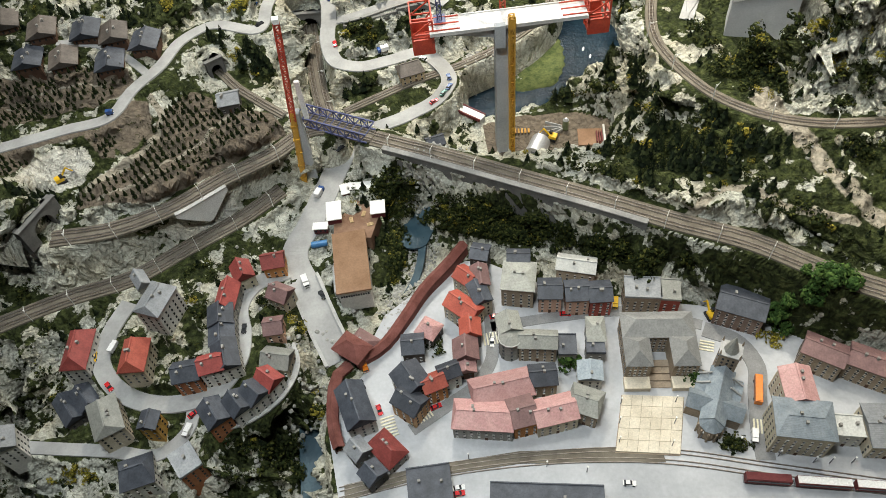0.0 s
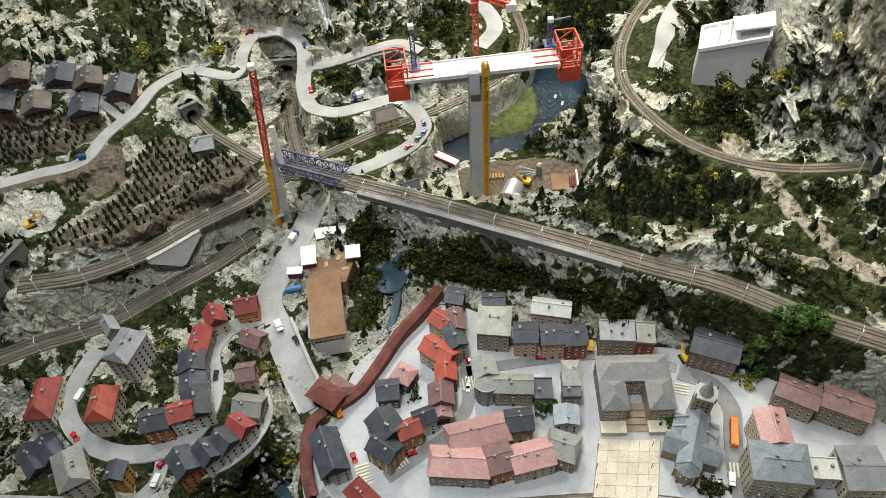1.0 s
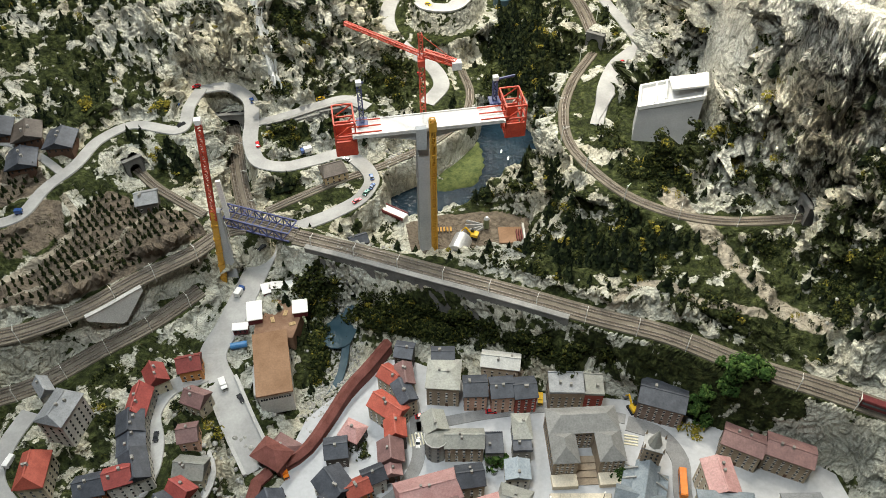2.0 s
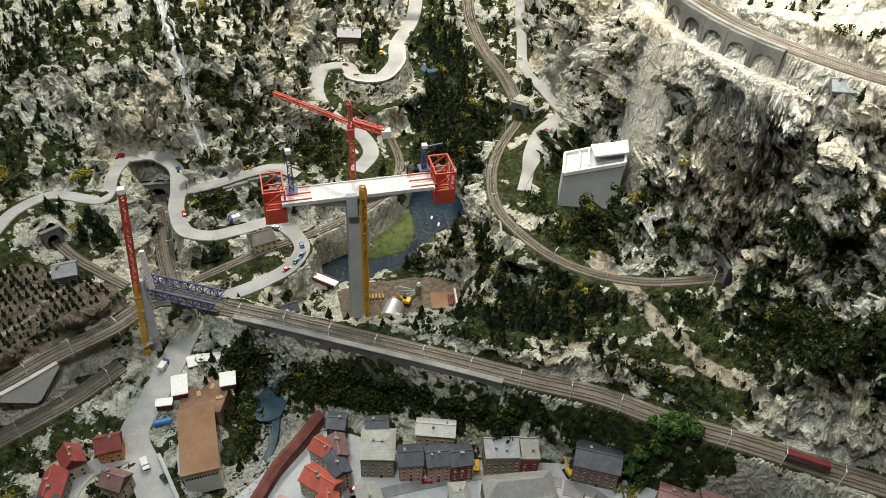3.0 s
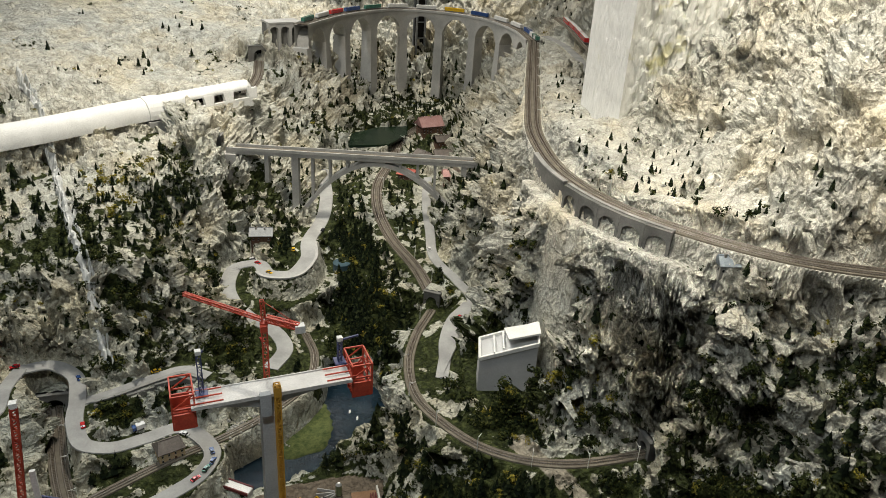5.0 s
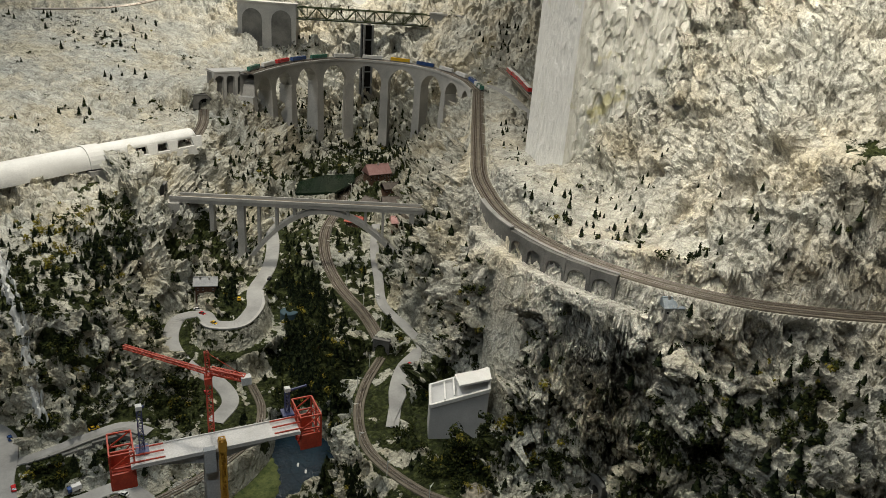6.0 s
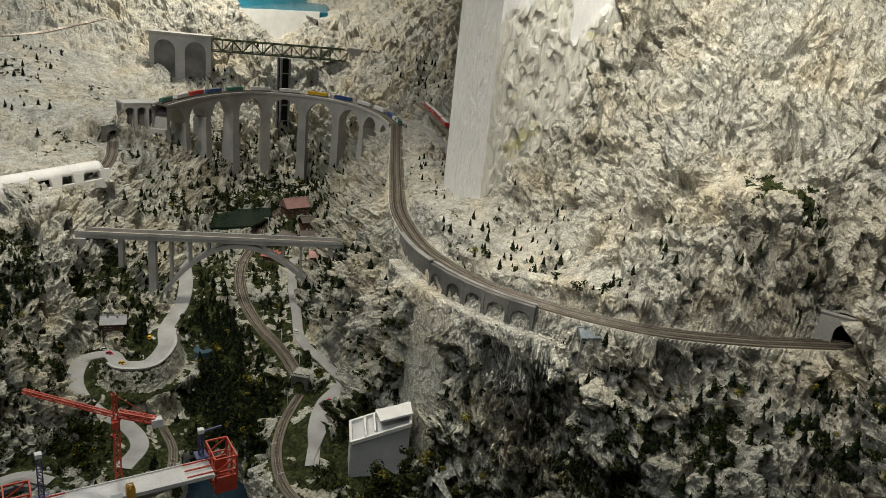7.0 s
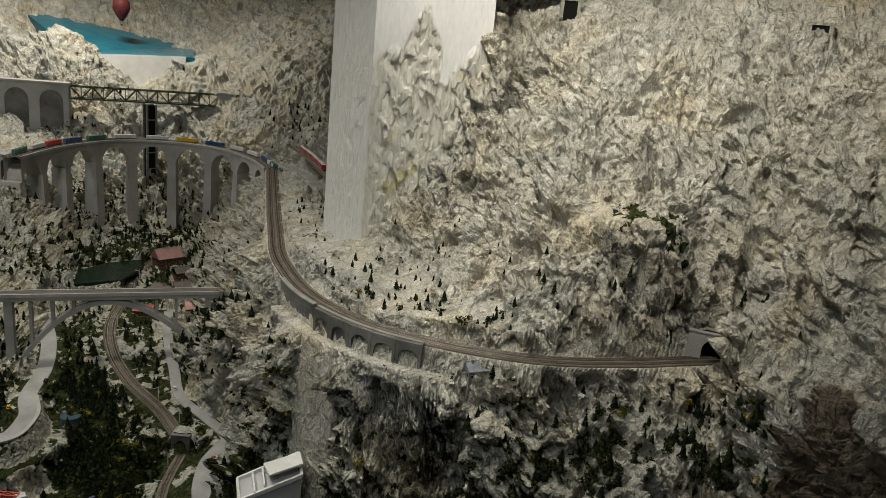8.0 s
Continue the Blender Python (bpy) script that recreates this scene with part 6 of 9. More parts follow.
def arcade_bay(parent, p, q, low, top, crown, depth, material):
    """One arched bay of masonry in front of a wall, with a deep recess."""
    W = float(np.hypot(*(q - p)))
    f = (q - p) / W
    o = np.array((f[1], -f[0]))
    m, r = (p + q) / 2, 0.38 * W
    spring = crown - r * 0.8
    arc = [(r * math.cos(t), spring + r * 0.8 * math.sin(t)) for t in np.linspace(math.pi, 0, 11)]
    ring = [(-r, low)] + arc + [(r, low)]
    outer = [(-W / 2, low)] + [(u / r * W / 2, top) for u, v in arc] + [(W / 2, low)]
    n = len(ring)
    s = Shape()
    for pts, d in ((ring, depth), (outer, depth), (ring, 0.001), (outer, 0.001)):
        s.v += [(m[0] + f[0] * u + o[0] * d, m[1] + f[1] * u + o[1] * d, v) for u, v in pts]
    for i in range(n - 1):
        s.f += [(i, i + 1, n + i + 1, n + i), (i, 2 * n + i, 2 * n + i + 1, i + 1), (n + i, n + i + 1, 3 * n + i + 1, 3 * n + i)]
    part("arch", s, material, parent)


def retaining_wall(label, trace, offset, drop, lift=0.02, arches=0, thick=0.02, material=None):
    """A wall beside a track or road, with a coping; drop: how far it goes down along its length."""
    material = material or WALLSTONE
    c = np.array(trace)
    d = np.gradient(c[:, :2], axis=0)
    d /= np.linalg.norm(d, axis=1)[:, None]
    side = np.column_stack([d[:, 1], -d[:, 0]])
    n = len(c)
    w = thing("retaining_wall", label, "wall", kind="structure")
    s, cap = Shape(), Shape()
    low = [z - drop(i / (n - 1)) for i, z in enumerate(c[:, 2])]
    for sh, o0, o1, za, zb in ((s, offset, offset + thick, low, c[:, 2] + lift - 0.004), (cap, offset - 0.003, offset + thick + 0.004, c[:, 2] + lift - 0.004, c[:, 2] + lift + 0.003)):
        for o, z in ((o0, za), (o1, za), (o1, zb), (o0, zb)):
            sh.v += [(x + o * a, y + o * b, zz) for (x, y, _), (a, b), zz in zip(c, side, z)]
        sh.f += [(k * n + i, (k + 1) % 4 * n + i, (k + 1) % 4 * n + i + 1, k * n + i + 1) for k in range(4) for i in range(n - 1)] + [(0, n, 2 * n, 3 * n), (n - 1, 2 * n - 1, 3 * n - 1, 4 * n - 1)]
    part("masonry", s, material, w)
    part("coping", cap, COPING if material is WALLSTONE else CONCRETE, w, "worn coping stones")
    for k in range(arches):
        i, j = int(k / arches * (n - 1)), int((k + 1) / arches * (n - 1))
        o = offset + thick
        arcade_bay(w, c[i, :2] + side[i] * o, c[j, :2] + side[j] * o, min(low[i], low[j]), c[i, 2] + lift - 0.006, c[i, 2] - 0.03, 0.022, material)
    return w


fall_off = lambda a, b: (lambda u: a + (b - a) * u)
retaining_wall("long grey stone wall below the railway", resample([tuple(p) for p in TRACE["wall_line"][4:72:4]], 0.03), 0.053, fall_off(0.22, 0.15))
lt = TRACE["ledge_line"]
k0, k1 = int(len(lt) * 0.635), int(len(lt) * 0.745)
retaining_wall("grey arched stone wall below the ledge railway", lt[k0:k1], 0.052, fall_off(0.12, 0.12), 0.012, 5, 0.012)
retaining_wall("grey stone wall below the ledge railway", lt[int(len(lt) * 0.56):k0], 0.052, fall_off(0.05, 0.13), 0.012, 0)
vr = TRACE["valley_road"]
retaining_wall("pale curved concrete wall under the hairpin", vr[int(len(vr) * 0.40):int(len(vr) * 0.60)], 0.049, fall_off(0.15, 0.15), 0.004, 0, 0.012, CONCRETE)
br = TRACE["bridge_road"]
retaining_wall("grey arched wall carrying the road", br[4:-2], 0.03, fall_off(0.12, 0.14), 0.004, 4, 0.015)
hr = TRACE["main_road"]
retaining_wall("low pale parapet of the road bridge", hr[:int(len(hr) * 0.35)], 0.062, fall_off(0.12, 0.05), 0.012, 0, 0.008, CONCRETE)
retaining_wall("low pale parapet of the road bridge", hr[:int(len(hr) * 0.35)][::-1], 0.062, fall_off(0.05, 0.12), 0.012, 0, 0.008, CONCRETE)
vl = TRACE["vineyard_line"]
retaining_wall("white concrete wall below the vineyard railway", vl[int(len(vl) * 0.40):int(len(vl) * 0.60)], 0.05, lambda u: 0.02 + 0.13 * (1 - abs(2 * u - 1)), 0.006, 0, 0.012, WHITE)
vs = TRACE["village_terrace"]
retaining_wall("pale terrace wall round the village", vs, 0.012, fall_off(0.07, 0.07), 0.01, 0, 0.01, CONCRETE)


def masonry_viaduct(name, label, line, bays, width, depth_at, pier_w, crown, material):
    """Arched viaduct along a curved line; every pier reaches down to its own depth."""
    c = resample(LINES[line], 0.03)
    d = np.gradient(c[:, :2], axis=0)
    d /= np.linalg.norm(d, axis=1)[:, None]
    side = np.column_stack([d[:, 1], -d[:, 0]])
    L = np.concatenate([[0], np.cumsum(np.linalg.norm(np.diff(c[:, :2], axis=0), axis=1))])
    n, step = len(c), L[-1] / bays
    v = thing(name, label, "viaduct", kind="structure")
    r = (step - pier_w) / 2
    u = (L % step) - step / 2
    arch = np.where(np.abs(u) < r, np.sqrt(np.maximum(r * r - u * u, 0)) * 1.05, 0)
    low = c[:, 2] - crown - r * 1.05 + arch
    s = Shape()
    for o, z in ((-width / 2, low), (width / 2, low), (width / 2, c[:, 2] - 0.004), (-width / 2, c[:, 2] - 0.004)):
        s.v += [(x + o * a, y + o * b, zz) for (x, y, _), (a, b), zz in zip(c, side, z)]
    s.f = [(k * n + i, (k + 1) % 4 * n + i, (k + 1) % 4 * n + i + 1, k * n + i + 1) for k in range(4) for i in range(n - 1)]
    part("arcade", s, material, v)
    for o in (-width / 2, width / 2):
        p = ribbon("parapet", np.column_stack([c[:, :2] + side * o, c[:, 2]]), 0.012, material, 0.014, 0.022)
        part("parapet", p, CONCRETE, v, "pale parapet")
    for k in range(bays + 1):
        i = int(np.argmin(np.abs(L - k * step)))
        x, y, z = c[i]
        top = z - crown - r * 0.9
        foot = depth_at(k / bays, x, y)
        pr = Shape()
        f, q = d[i], side[i]
        for zz, g in ((foot, 1.25), (top, 1.0)):
            pr.v += [(x + f[0] * a * pier_w / 2 * g + q[0] * b * width / 2 * g, y + f[1] * a * pier_w / 2 * g + q[1] * b * width / 2 * g, zz) for a, b in ((-1, -1), (1, -1), (1, 1), (-1, 1))]
        pr.f = [(0, 1, 5, 4), (1, 2, 6, 5), (2, 3, 7, 6), (3, 0, 4, 7), (4, 5, 6, 7)]
        part("pier", pr, material, v)
    return v


masonry_viaduct("viaduct", "tall curved grey stone viaduct with slender arches", "viaduct", 9, 0.14, lambda u, x, y: ground(x, y) - 0.1, 0.08, 0.05, CONCRETE)
railway("viaduct", 2, 0.1, "railway across the curved viaduct", resample([(x, y, z + 0.004) for x, y, z in LINES["viaduct"]], 0.02))


def arch_bridge():
    a, b = Vector(LINES["arch_bridge"][0]), Vector(LINES["arch_bridge"][-1])
    t = thing("arch_bridge", "slender grey concrete arch bridge across the gorge", "bridge", a, math.degrees(math.atan2(b.y - a.y, b.x - a.x)))
    L = (b - a).length
    w = 0.085
    part("deck", Shape().box(-0.02, -w / 2, -0.03, L + 0.05, w / 2, -0.004), CONCRETE, t)
    part("track_bed", Shape().box(-0.02, -w / 2 + 0.012, -0.004, L + 0.05, w / 2 - 0.012, 0.002), BALLAST, t)
    for y in (-w / 2, w / 2):
        part("parapet", Shape().box(-0.02, y - 0.004, -0.004, L + 0.05, y + 0.004, 0.018), CONCRETE, t)
    x0, x1, z0, z1, crown = 0.50, 1.58, -0.44, -0.36, -0.035
    n = 26
    s = Shape()
    axis = []
    for i in range(n + 1):
        k = i / n
        x, base = x0 + (x1 - x0) * k, z0 + (z1 - z0) * k
        z = base + (crown - base) * (1 - (2 * k - 1) ** 2)
        axis.append((x, z))
        th = 0.030 + 0.016 * abs(2 * k - 1)
        s.v += [(x, -0.034, z - th), (x, 0.034, z - th), (x, 0.034, z), (x, -0.034, z)]
    s.f = [(4 * i + p, 4 * i + (p + 1) % 4, 4 * i + 4 + (p + 1) % 4, 4 * i + 4 + p) for i in range(n) for p in range(4)]
    part("arch_rib", s, CONCRETE, t)
    for x, z in axis[2:-1:3]:
        if z < -0.06:
            part("spandrel_column", Shape().box(x - 0.009, -0.03, z - 0.01, x + 0.009, 0.03, -0.03), CONCRETE, t)
    for x, z, g in ((0.46, -0.50, 0.024), (0.26, -0.36, 0.015), (0.08, -0.28, 0.012), (1.66, -0.36, 0.018)):
        part("pier", Shape().box(x - g, -0.036, z, x + g, 0.036, -0.03), CONCRETE, t)
    part("abutment", Shape().box(-0.06, -0.06, -0.22, 0.05, 0.06, -0.03), CONCRETE, t)
    return t


arch_bridge()


def portal(x, y, z, turn, span, height, label="grey stone tunnel portal with a dark opening", wings=0.05):
    """A tunnel mouth that faces along -y before it is turned."""
    t = thing("tunnel_portal", label, "tunnel", (x, y, z), turn, kind="structure")
    r, stone = span / 2, CONCRETE if "concrete" in label else WALLSTONE
    ring = [(-r, 0)] + [(r * math.cos(a), height - r + r * math.sin(a)) for a in np.linspace(math.pi, 0, 13)] + [(r, 0)]
    W, top = r + wings, height + 0.03
    n = len(ring)
    outer = []
    for u, v in ring:
        k = max(abs(u) / W, max(v, 0) / top, 1e-6)
        outer.append((u / k if v > 0 else math.copysign(W, u), min(v / k, top) if v > 0 else 0))
    s = Shape()
    for yy in (-0.012, 0.03):
        s.v += [(u, yy, v) for u, v in ring] + [(u, yy, v) for u, v in outer]
    m = 2 * n
    for i in range(n - 1):
        s.f += [(i, i + 1, n + i + 1, n + i), (i, m + i, m + i + 1, i + 1), (n + i, n + i + 1, m + n + i + 1, m + n + i)]
    s.add([(-W, -0.012, top), (W, -0.012, top), (W, 0.03, top), (-W, 0.03, top), (-W, -0.012, -0.05), (W, -0.012, -0.05), (W, 0.03, -0.05), (-W, 0.03, -0.05)],
          [(0, 4, 7, 3), (1, 2, 6, 5), (0, 3, 2, 1)])
    part("face", s, stone, t)
    part("coping", Shape().box(-W - 0.004, -0.017, top, W + 0.004, 0.006, top + 0.006), stone, t)
    # a short bore; its colour carries the darkness of a long tunnel
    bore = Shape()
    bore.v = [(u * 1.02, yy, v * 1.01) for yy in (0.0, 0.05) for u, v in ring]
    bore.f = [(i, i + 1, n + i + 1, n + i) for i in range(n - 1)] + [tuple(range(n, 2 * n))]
    part("bore", bore, DARK, t, "shallow tunnel bore coloured near-black for depth")
    # the rock that the mouth is cut into
    hood = Shape()
    cols, deep = 14, 8
    for j in range(deep + 1):
        v = j / deep
        for i in range(cols + 1):
            u = 2 * i / cols - 1
            g = grain(np.array([u * 2.2 + x * 9]), np.array([v * 3 + y * 9]), np.array([z * 5]), 51)[0] - 0.5
            hx = u * (W + 0.05 + 0.05 * v)
            hood.v.append((hx, 0.012 + 0.22 * v + 0.02 * g * (j > 0), -0.06 + (top + 0.07 + 0.05 * g) * max(0, 1 - abs(u) ** 3.2) * (1 - 0.75 * v * v)))
    hood.f = [(j * (cols + 1) + i, j * (cols + 1) + i + 1, (j + 1) * (cols + 1) + i + 1, (j + 1) * (cols + 1) + i) for j in range(deep) for i in range(cols)]
    part("rock_hood", hood, ROCK, t, "grey rock over the tunnel", smooth=True)
    return t


portal(-0.605, 3.74, 0.21, -4, 0.10, 0.085)
portal(-1.80, 2.33, 0.30, 62, 0.115, 0.105, wings=0.06)
portal(-1.04, 3.16, 0.43, 30, 0.055, 0.062, wings=0.018)
portal(1.545, 3.74, 0.52, -40, 0.06, 0.07, wings=0.022)
portal(2.03, 2.18, 0.52, -95, 0.06, 0.07, wings=0.02)
portal(3.27, 1.605, 1.55, -62, 0.10, 0.105, "grey concrete tunnel portal at the end of the ledge railway", 0.07)
portal(1.08, 7.06, 1.32, -8, 0.12, 0.10)


def arched_gallery():
    """A short gallery of three arches between the viaduct and the rock."""
    g = thing("rail_gallery", "short grey stone gallery with three arches above the tunnel", "gallery", kind="structure")
    a, b = np.array((1.15, 7.09)), np.array((1.46, 7.15))
    f = (b - a) / np.linalg.norm(b - a)
    o = np.array((f[1], -f[0]))
    part("back", Shape().prism([tuple(a), tuple(b), tuple(b - o * 0.12), tuple(a - o * 0.12)][::1], 1.40, 1.64), WALLSTONE, g)
    for k in range(3):
        arcade_bay(g, a + (b - a) * k / 3, a + (b - a) * (k + 1) / 3, 1.40, 1.645, 1.62, 0.05, CONCRETE)
    part("roof", Shape().prism([tuple(a + o * 0.055), tuple(b + o * 0.055), tuple(b - o * 0.13), tuple(a - o * 0.13)], 1.645, 1.66), CONCRETE, g)


arched_gallery()
portal(0.50, 5.27, 1.12, 68, 0.05, 0.06, wings=0.015)


def snow_gallery():
    c = resample(LINES["gallery"][:4], 0.04)
    d = np.gradient(c[:, :2], axis=0)
    d /= np.linalg.norm(d, axis=1)[:, None]
    side = np.column_stack([d[:, 1], -d[:, 0]])
    g = thing("snow_gallery", "long white half-round snow gallery over the railway", "gallery", kind="structure")
    n, r = len(c), 0.112
    cut = int(n * 0.62)
    ang = np.linspace(-0.15, math.pi + 0.15, 15)
    s = Shape()
    for (x, y, z), (a, b) in zip(c[:cut + 1], side[:cut + 1]):
        s.v += [(x + r * math.cos(t) * a, y + r * math.cos(t) * b, z + r * max(math.sin(t), -0.3) * 1.05) for t in ang]
    m = len(ang)
    s.f = [(i * m + k, i * m + k + 1, (i + 1) * m + k + 1, (i + 1) * m + k) for i in range(cut) for k in range(m - 1)] + [tuple(range(cut * m, cut * m + m))]
    part("tube", s, WHITE, g, smooth=True)
    i = cut
    p, q, f = c[i], side[i], d[i]
    col = Shape()
    for sgn in (-0.075, 0.04):
        col.v += [(p[0] + f[0] * sgn + (r + 0.012) * math.cos(t) * q[0], p[1] + f[1] * sgn + (r + 0.012) * math.cos(t) * q[1], p[2] + (r + 0.012) * max(math.sin(t), -0.4)) for t in ang]
    col.f = [(k, k + 1, m + k + 1, m + k) for k in range(m - 1)] + [tuple(range(m)), tuple(range(m, 2 * m))]
    part("ring_collar", col, WHITE, g)
    # beyond the collar the shell opens to the valley in four bays between stout piers
    open_c, open_side, open_d = c[cut:], side[cut:], d[cut:]
    q = len(open_c)
    arc = np.linspace(0.62, math.pi + 0.12, 12)
    roof = Shape()
    for rr in (0.104, 0.092):
        for (x, y, z), (a, b) in zip(open_c, open_side):
            roof.v += [(x + rr * math.cos(t) * a, y + rr * math.cos(t) * b, z + 1.12 * rr * max(math.sin(t), -0.3)) for t in arc]
    roof.f = [(o + i * 12 + k, o + i * 12 + k + 1, o + (i + 1) * 12 + k + 1, o + (i + 1) * 12 + k) for o in (0, q * 12) for i in range(q - 1) for k in range(11)]
    roof.f += [(i * 12, (i + 1) * 12, q * 12 + (i + 1) * 12, q * 12 + i * 12) for i in range(q - 1)]
    roof.f += [(k, k + 1, q * 12 + k + 1, q * 12 + k) for k in range(11)] + [((q - 1) * 12 + k, (q - 1) * 12 + k + 1, (2 * q - 1) * 12 + k + 1, (2 * q - 1) * 12 + k) for k in range(11)]
    part("gallery_roof", roof, WHITE, g, "white rounded gallery roof", smooth=True)
    for k in range(5):
        i = min(q - 1, int(round((q - 1) * (k + 0.12) / 4.12)))
        p, n_, f = open_c[i], open_side[i], open_d[i]
        pier = Shape()
        for u, wide in ((-0.03, 1), (0.03, 1)):
            for o, h in ((0.106, -0.05), (0.104, 0.0), (0.086, 0.072), (0.064, 0.072), (0.07, -0.05)):
                flare = 1.0 if h < 0.05 else 1.5
                pier.v.append((p[0] + n_[0] * o + f[0] * u * flare, p[1] + n_[1] * o + f[1] * u * flare, p[2] + h))
        pier.f = [(0, 1, 2, 3, 4), (9, 8, 7, 6, 5)] + [(a, a + 5, (a + 1) % 5 + 5, (a + 1) % 5) for a in range(5)]
        part("pier", pier, WHITE, g)
    # the gallery's inner shade is painted on: its back wall is near-black
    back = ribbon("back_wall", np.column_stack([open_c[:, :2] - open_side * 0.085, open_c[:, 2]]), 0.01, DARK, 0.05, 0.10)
    part("back_wall", back, DARK, g, "back of the gallery, its shade put in as near-black colour")
    sill = ribbon("sill", np.column_stack([open_c[:, :2] + open_side * 0.09, open_c[:, 2]]), 0.028, WHITE, 0.006, 0.07)
    part("sill", sill, WHITE, g)
    foot = Shape().prism([(c[cut][0] + f0 * d[cut][0] + s0 * side[cut][0], c[cut][1] + f0 * d[cut][1] + s0 * side[cut][1]) for f0, s0 in ((-0.09, 0.03), (-0.09, 0.13), (0.06, 0.13), (0.06, 0.03))], c[cut][2] - 0.16, c[cut][2] - 0.03)
    part("footing", foot, CONCRETE, g, "grey footing under the collar")
    return g


snow_gallery()
railway("gallery", 2, 0.09, "railway between the gallery and its tunnel", resample(LINES["gallery"][3:], 0.02))


def far_bridge():
    """Girder bridge between masonry ends, far up the valley."""
    a, b, c, e = (Vector(p) for p in LINES["truss_bridge"])
    truss_bridge("girder_bridge", "olive green steel girder bridge between stone piers", (b.x, b.y, b.z - 0.13), (c.x, c.y, c.z - 0.13), 0.13, 0.12, 14, surface("olive_steel", (0.05, 0.065, 0.03), (0.10, 0.12, 0.06), 20, 200, 0.6, 0.0), STEEL, 1.7)
    w = thing("stone_approach", "grey stone bridge approach with blind arches", "viaduct", kind="structure")
    for k, (p, q, holes) in enumerate(((a, b, 2), (c, e, 1))):
        d = (q - p).normalized()
        L = (q - p).length
        n = Vector((d.y, -d.x, 0))
        s = Shape()
        for o, zz in ((-0.07, -1.0), (0.07, -1.0), (0.07, 0.02), (-0.07, 0.02)):
            s.v += [tuple(p + n * o + Vector((0, 0, zz))), tuple(q + n * o + Vector((0, 0, zz)))]
        s.f = [(0, 1, 3, 2), (2, 3, 5, 4), (4, 5, 7, 6), (6, 7, 1, 0), (0, 2, 4, 6), (1, 3, 5, 7)]
        part("masonry", s, CONCRETE, w)
        # no recess is cut: flat darker arches on the face imitate its shade
        for h in range(holes):
            m = p + d * L * (h + 0.5) / holes
            r = 0.34 * L / holes
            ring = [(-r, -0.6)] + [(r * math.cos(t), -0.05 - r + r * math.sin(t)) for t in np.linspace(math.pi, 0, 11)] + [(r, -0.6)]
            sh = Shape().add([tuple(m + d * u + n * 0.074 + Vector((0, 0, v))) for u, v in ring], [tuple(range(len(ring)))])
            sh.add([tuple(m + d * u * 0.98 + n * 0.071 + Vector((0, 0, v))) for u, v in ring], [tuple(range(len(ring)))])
            part("arch_shade_panel", sh, WALLSTONE, w, "flat arch of darker stone in place of a shaded recess")
        part("coping", Shape().bar(p + Vector((0, 0, 0.025)), q + Vector((0, 0, 0.025)), 0.17, 0.018), CONCRETE, w)
    dam = Shape().add([(2.95, 9.88, 2.375), (3.98, 9.50, 2.425), (3.80, 9.40, 1.6), (3.22, 9.62, 1.6), (2.97, 9.93, 2.375), (4.00, 9.55, 2.425), (4.00, 9.55, 1.6), (2.97, 9.93, 1.6)],
                      [(3, 2, 1, 0), (0, 1, 5, 4), (1, 2, 6, 5), (3, 0, 4, 7)])
    tagged(part("dam", dam, WHITE), "smooth white concrete dam wall", "dam", kind="structure")


far_bridge()


def quarry_works():
    """Concrete works that steps out of the slope: a tall wedge with a pitched white roof panel."""
    t = thing("concrete_works", "blank grey concrete building wedged into the slope", "building", (1.45, 2.815, 0.50), 0)
    plan = [(-0.01, 0.0), (0.27, -0.085), (0.34, 0.06), (0.05, 0.14)]
    s = Shape()
    tops = (0.25, 0.335, 0.36, 0.27)
    for (x, y), h in zip(plan, tops):
        s.v.append((x, y, -0.1))
    for (x, y), h in zip(plan, tops):
        s.v.append((x, y, h))
    s.f = [(0, 1, 5, 4), (1, 2, 6, 5), (2, 3, 7, 6), (3, 0, 4, 7), (4, 5, 6, 7)]
    part("body", s, surface("pale_render", (0.46, 0.465, 0.47), (0.60, 0.605, 0.61), 5, 120, 0.8, 0.1, speckle=0.25), t)
    for i in range(4):
        a, b = plan[i], plan[(i + 1) % 4]
        part("rim", Shape().bar((*a, tops[i] + 0.008), (*b, tops[(i + 1) % 4] + 0.008), 0.012, 0.02), WHITE, t, "white parapet rim")
    # a white shed roof rests on the high corner, its near edge raised
    panel = Shape()
    for lift in (0.0, -0.010):
        panel.v += [(0.13, -0.028, 0.365 + lift), (0.285, -0.07, 0.398 + lift), (0.345, 0.06, 0.375 + lift), (0.17, 0.105, 0.345 + lift)]
    panel.f = [(0, 1, 2, 3), (7, 6, 5, 4), (0, 4, 5, 1), (1, 5, 6, 2), (2, 6, 7, 3), (3, 7, 4, 0)]
    part("roof_panel", panel, WHITE, t, "white pitched roof panel")
    for x in (0.06, 0.11):
        part("roof_girder", Shape().bar((x, -0.02, 0.275 + x * 0.3), (x + 0.05, 0.10, 0.295 + x * 0.3), 0.008), WHITE, t)
    return t


quarry_works()


# ---- houses ----
def land_at(x, y):
    """Height of the finished ground at one place and how far it is from any bed."""
    i = int(np.clip(np.searchsorted(xs, x), 1, nx - 1))
    j = int(np.clip(np.searchsorted(ys, y), 1, ny - 1))
    i -= (x - xs[i - 1]) < (xs[i] - x)
    j -= (y - ys[j - 1]) < (ys[j] - y)
    return float(vz[j * nx + i]), float(free[j * nx + i])


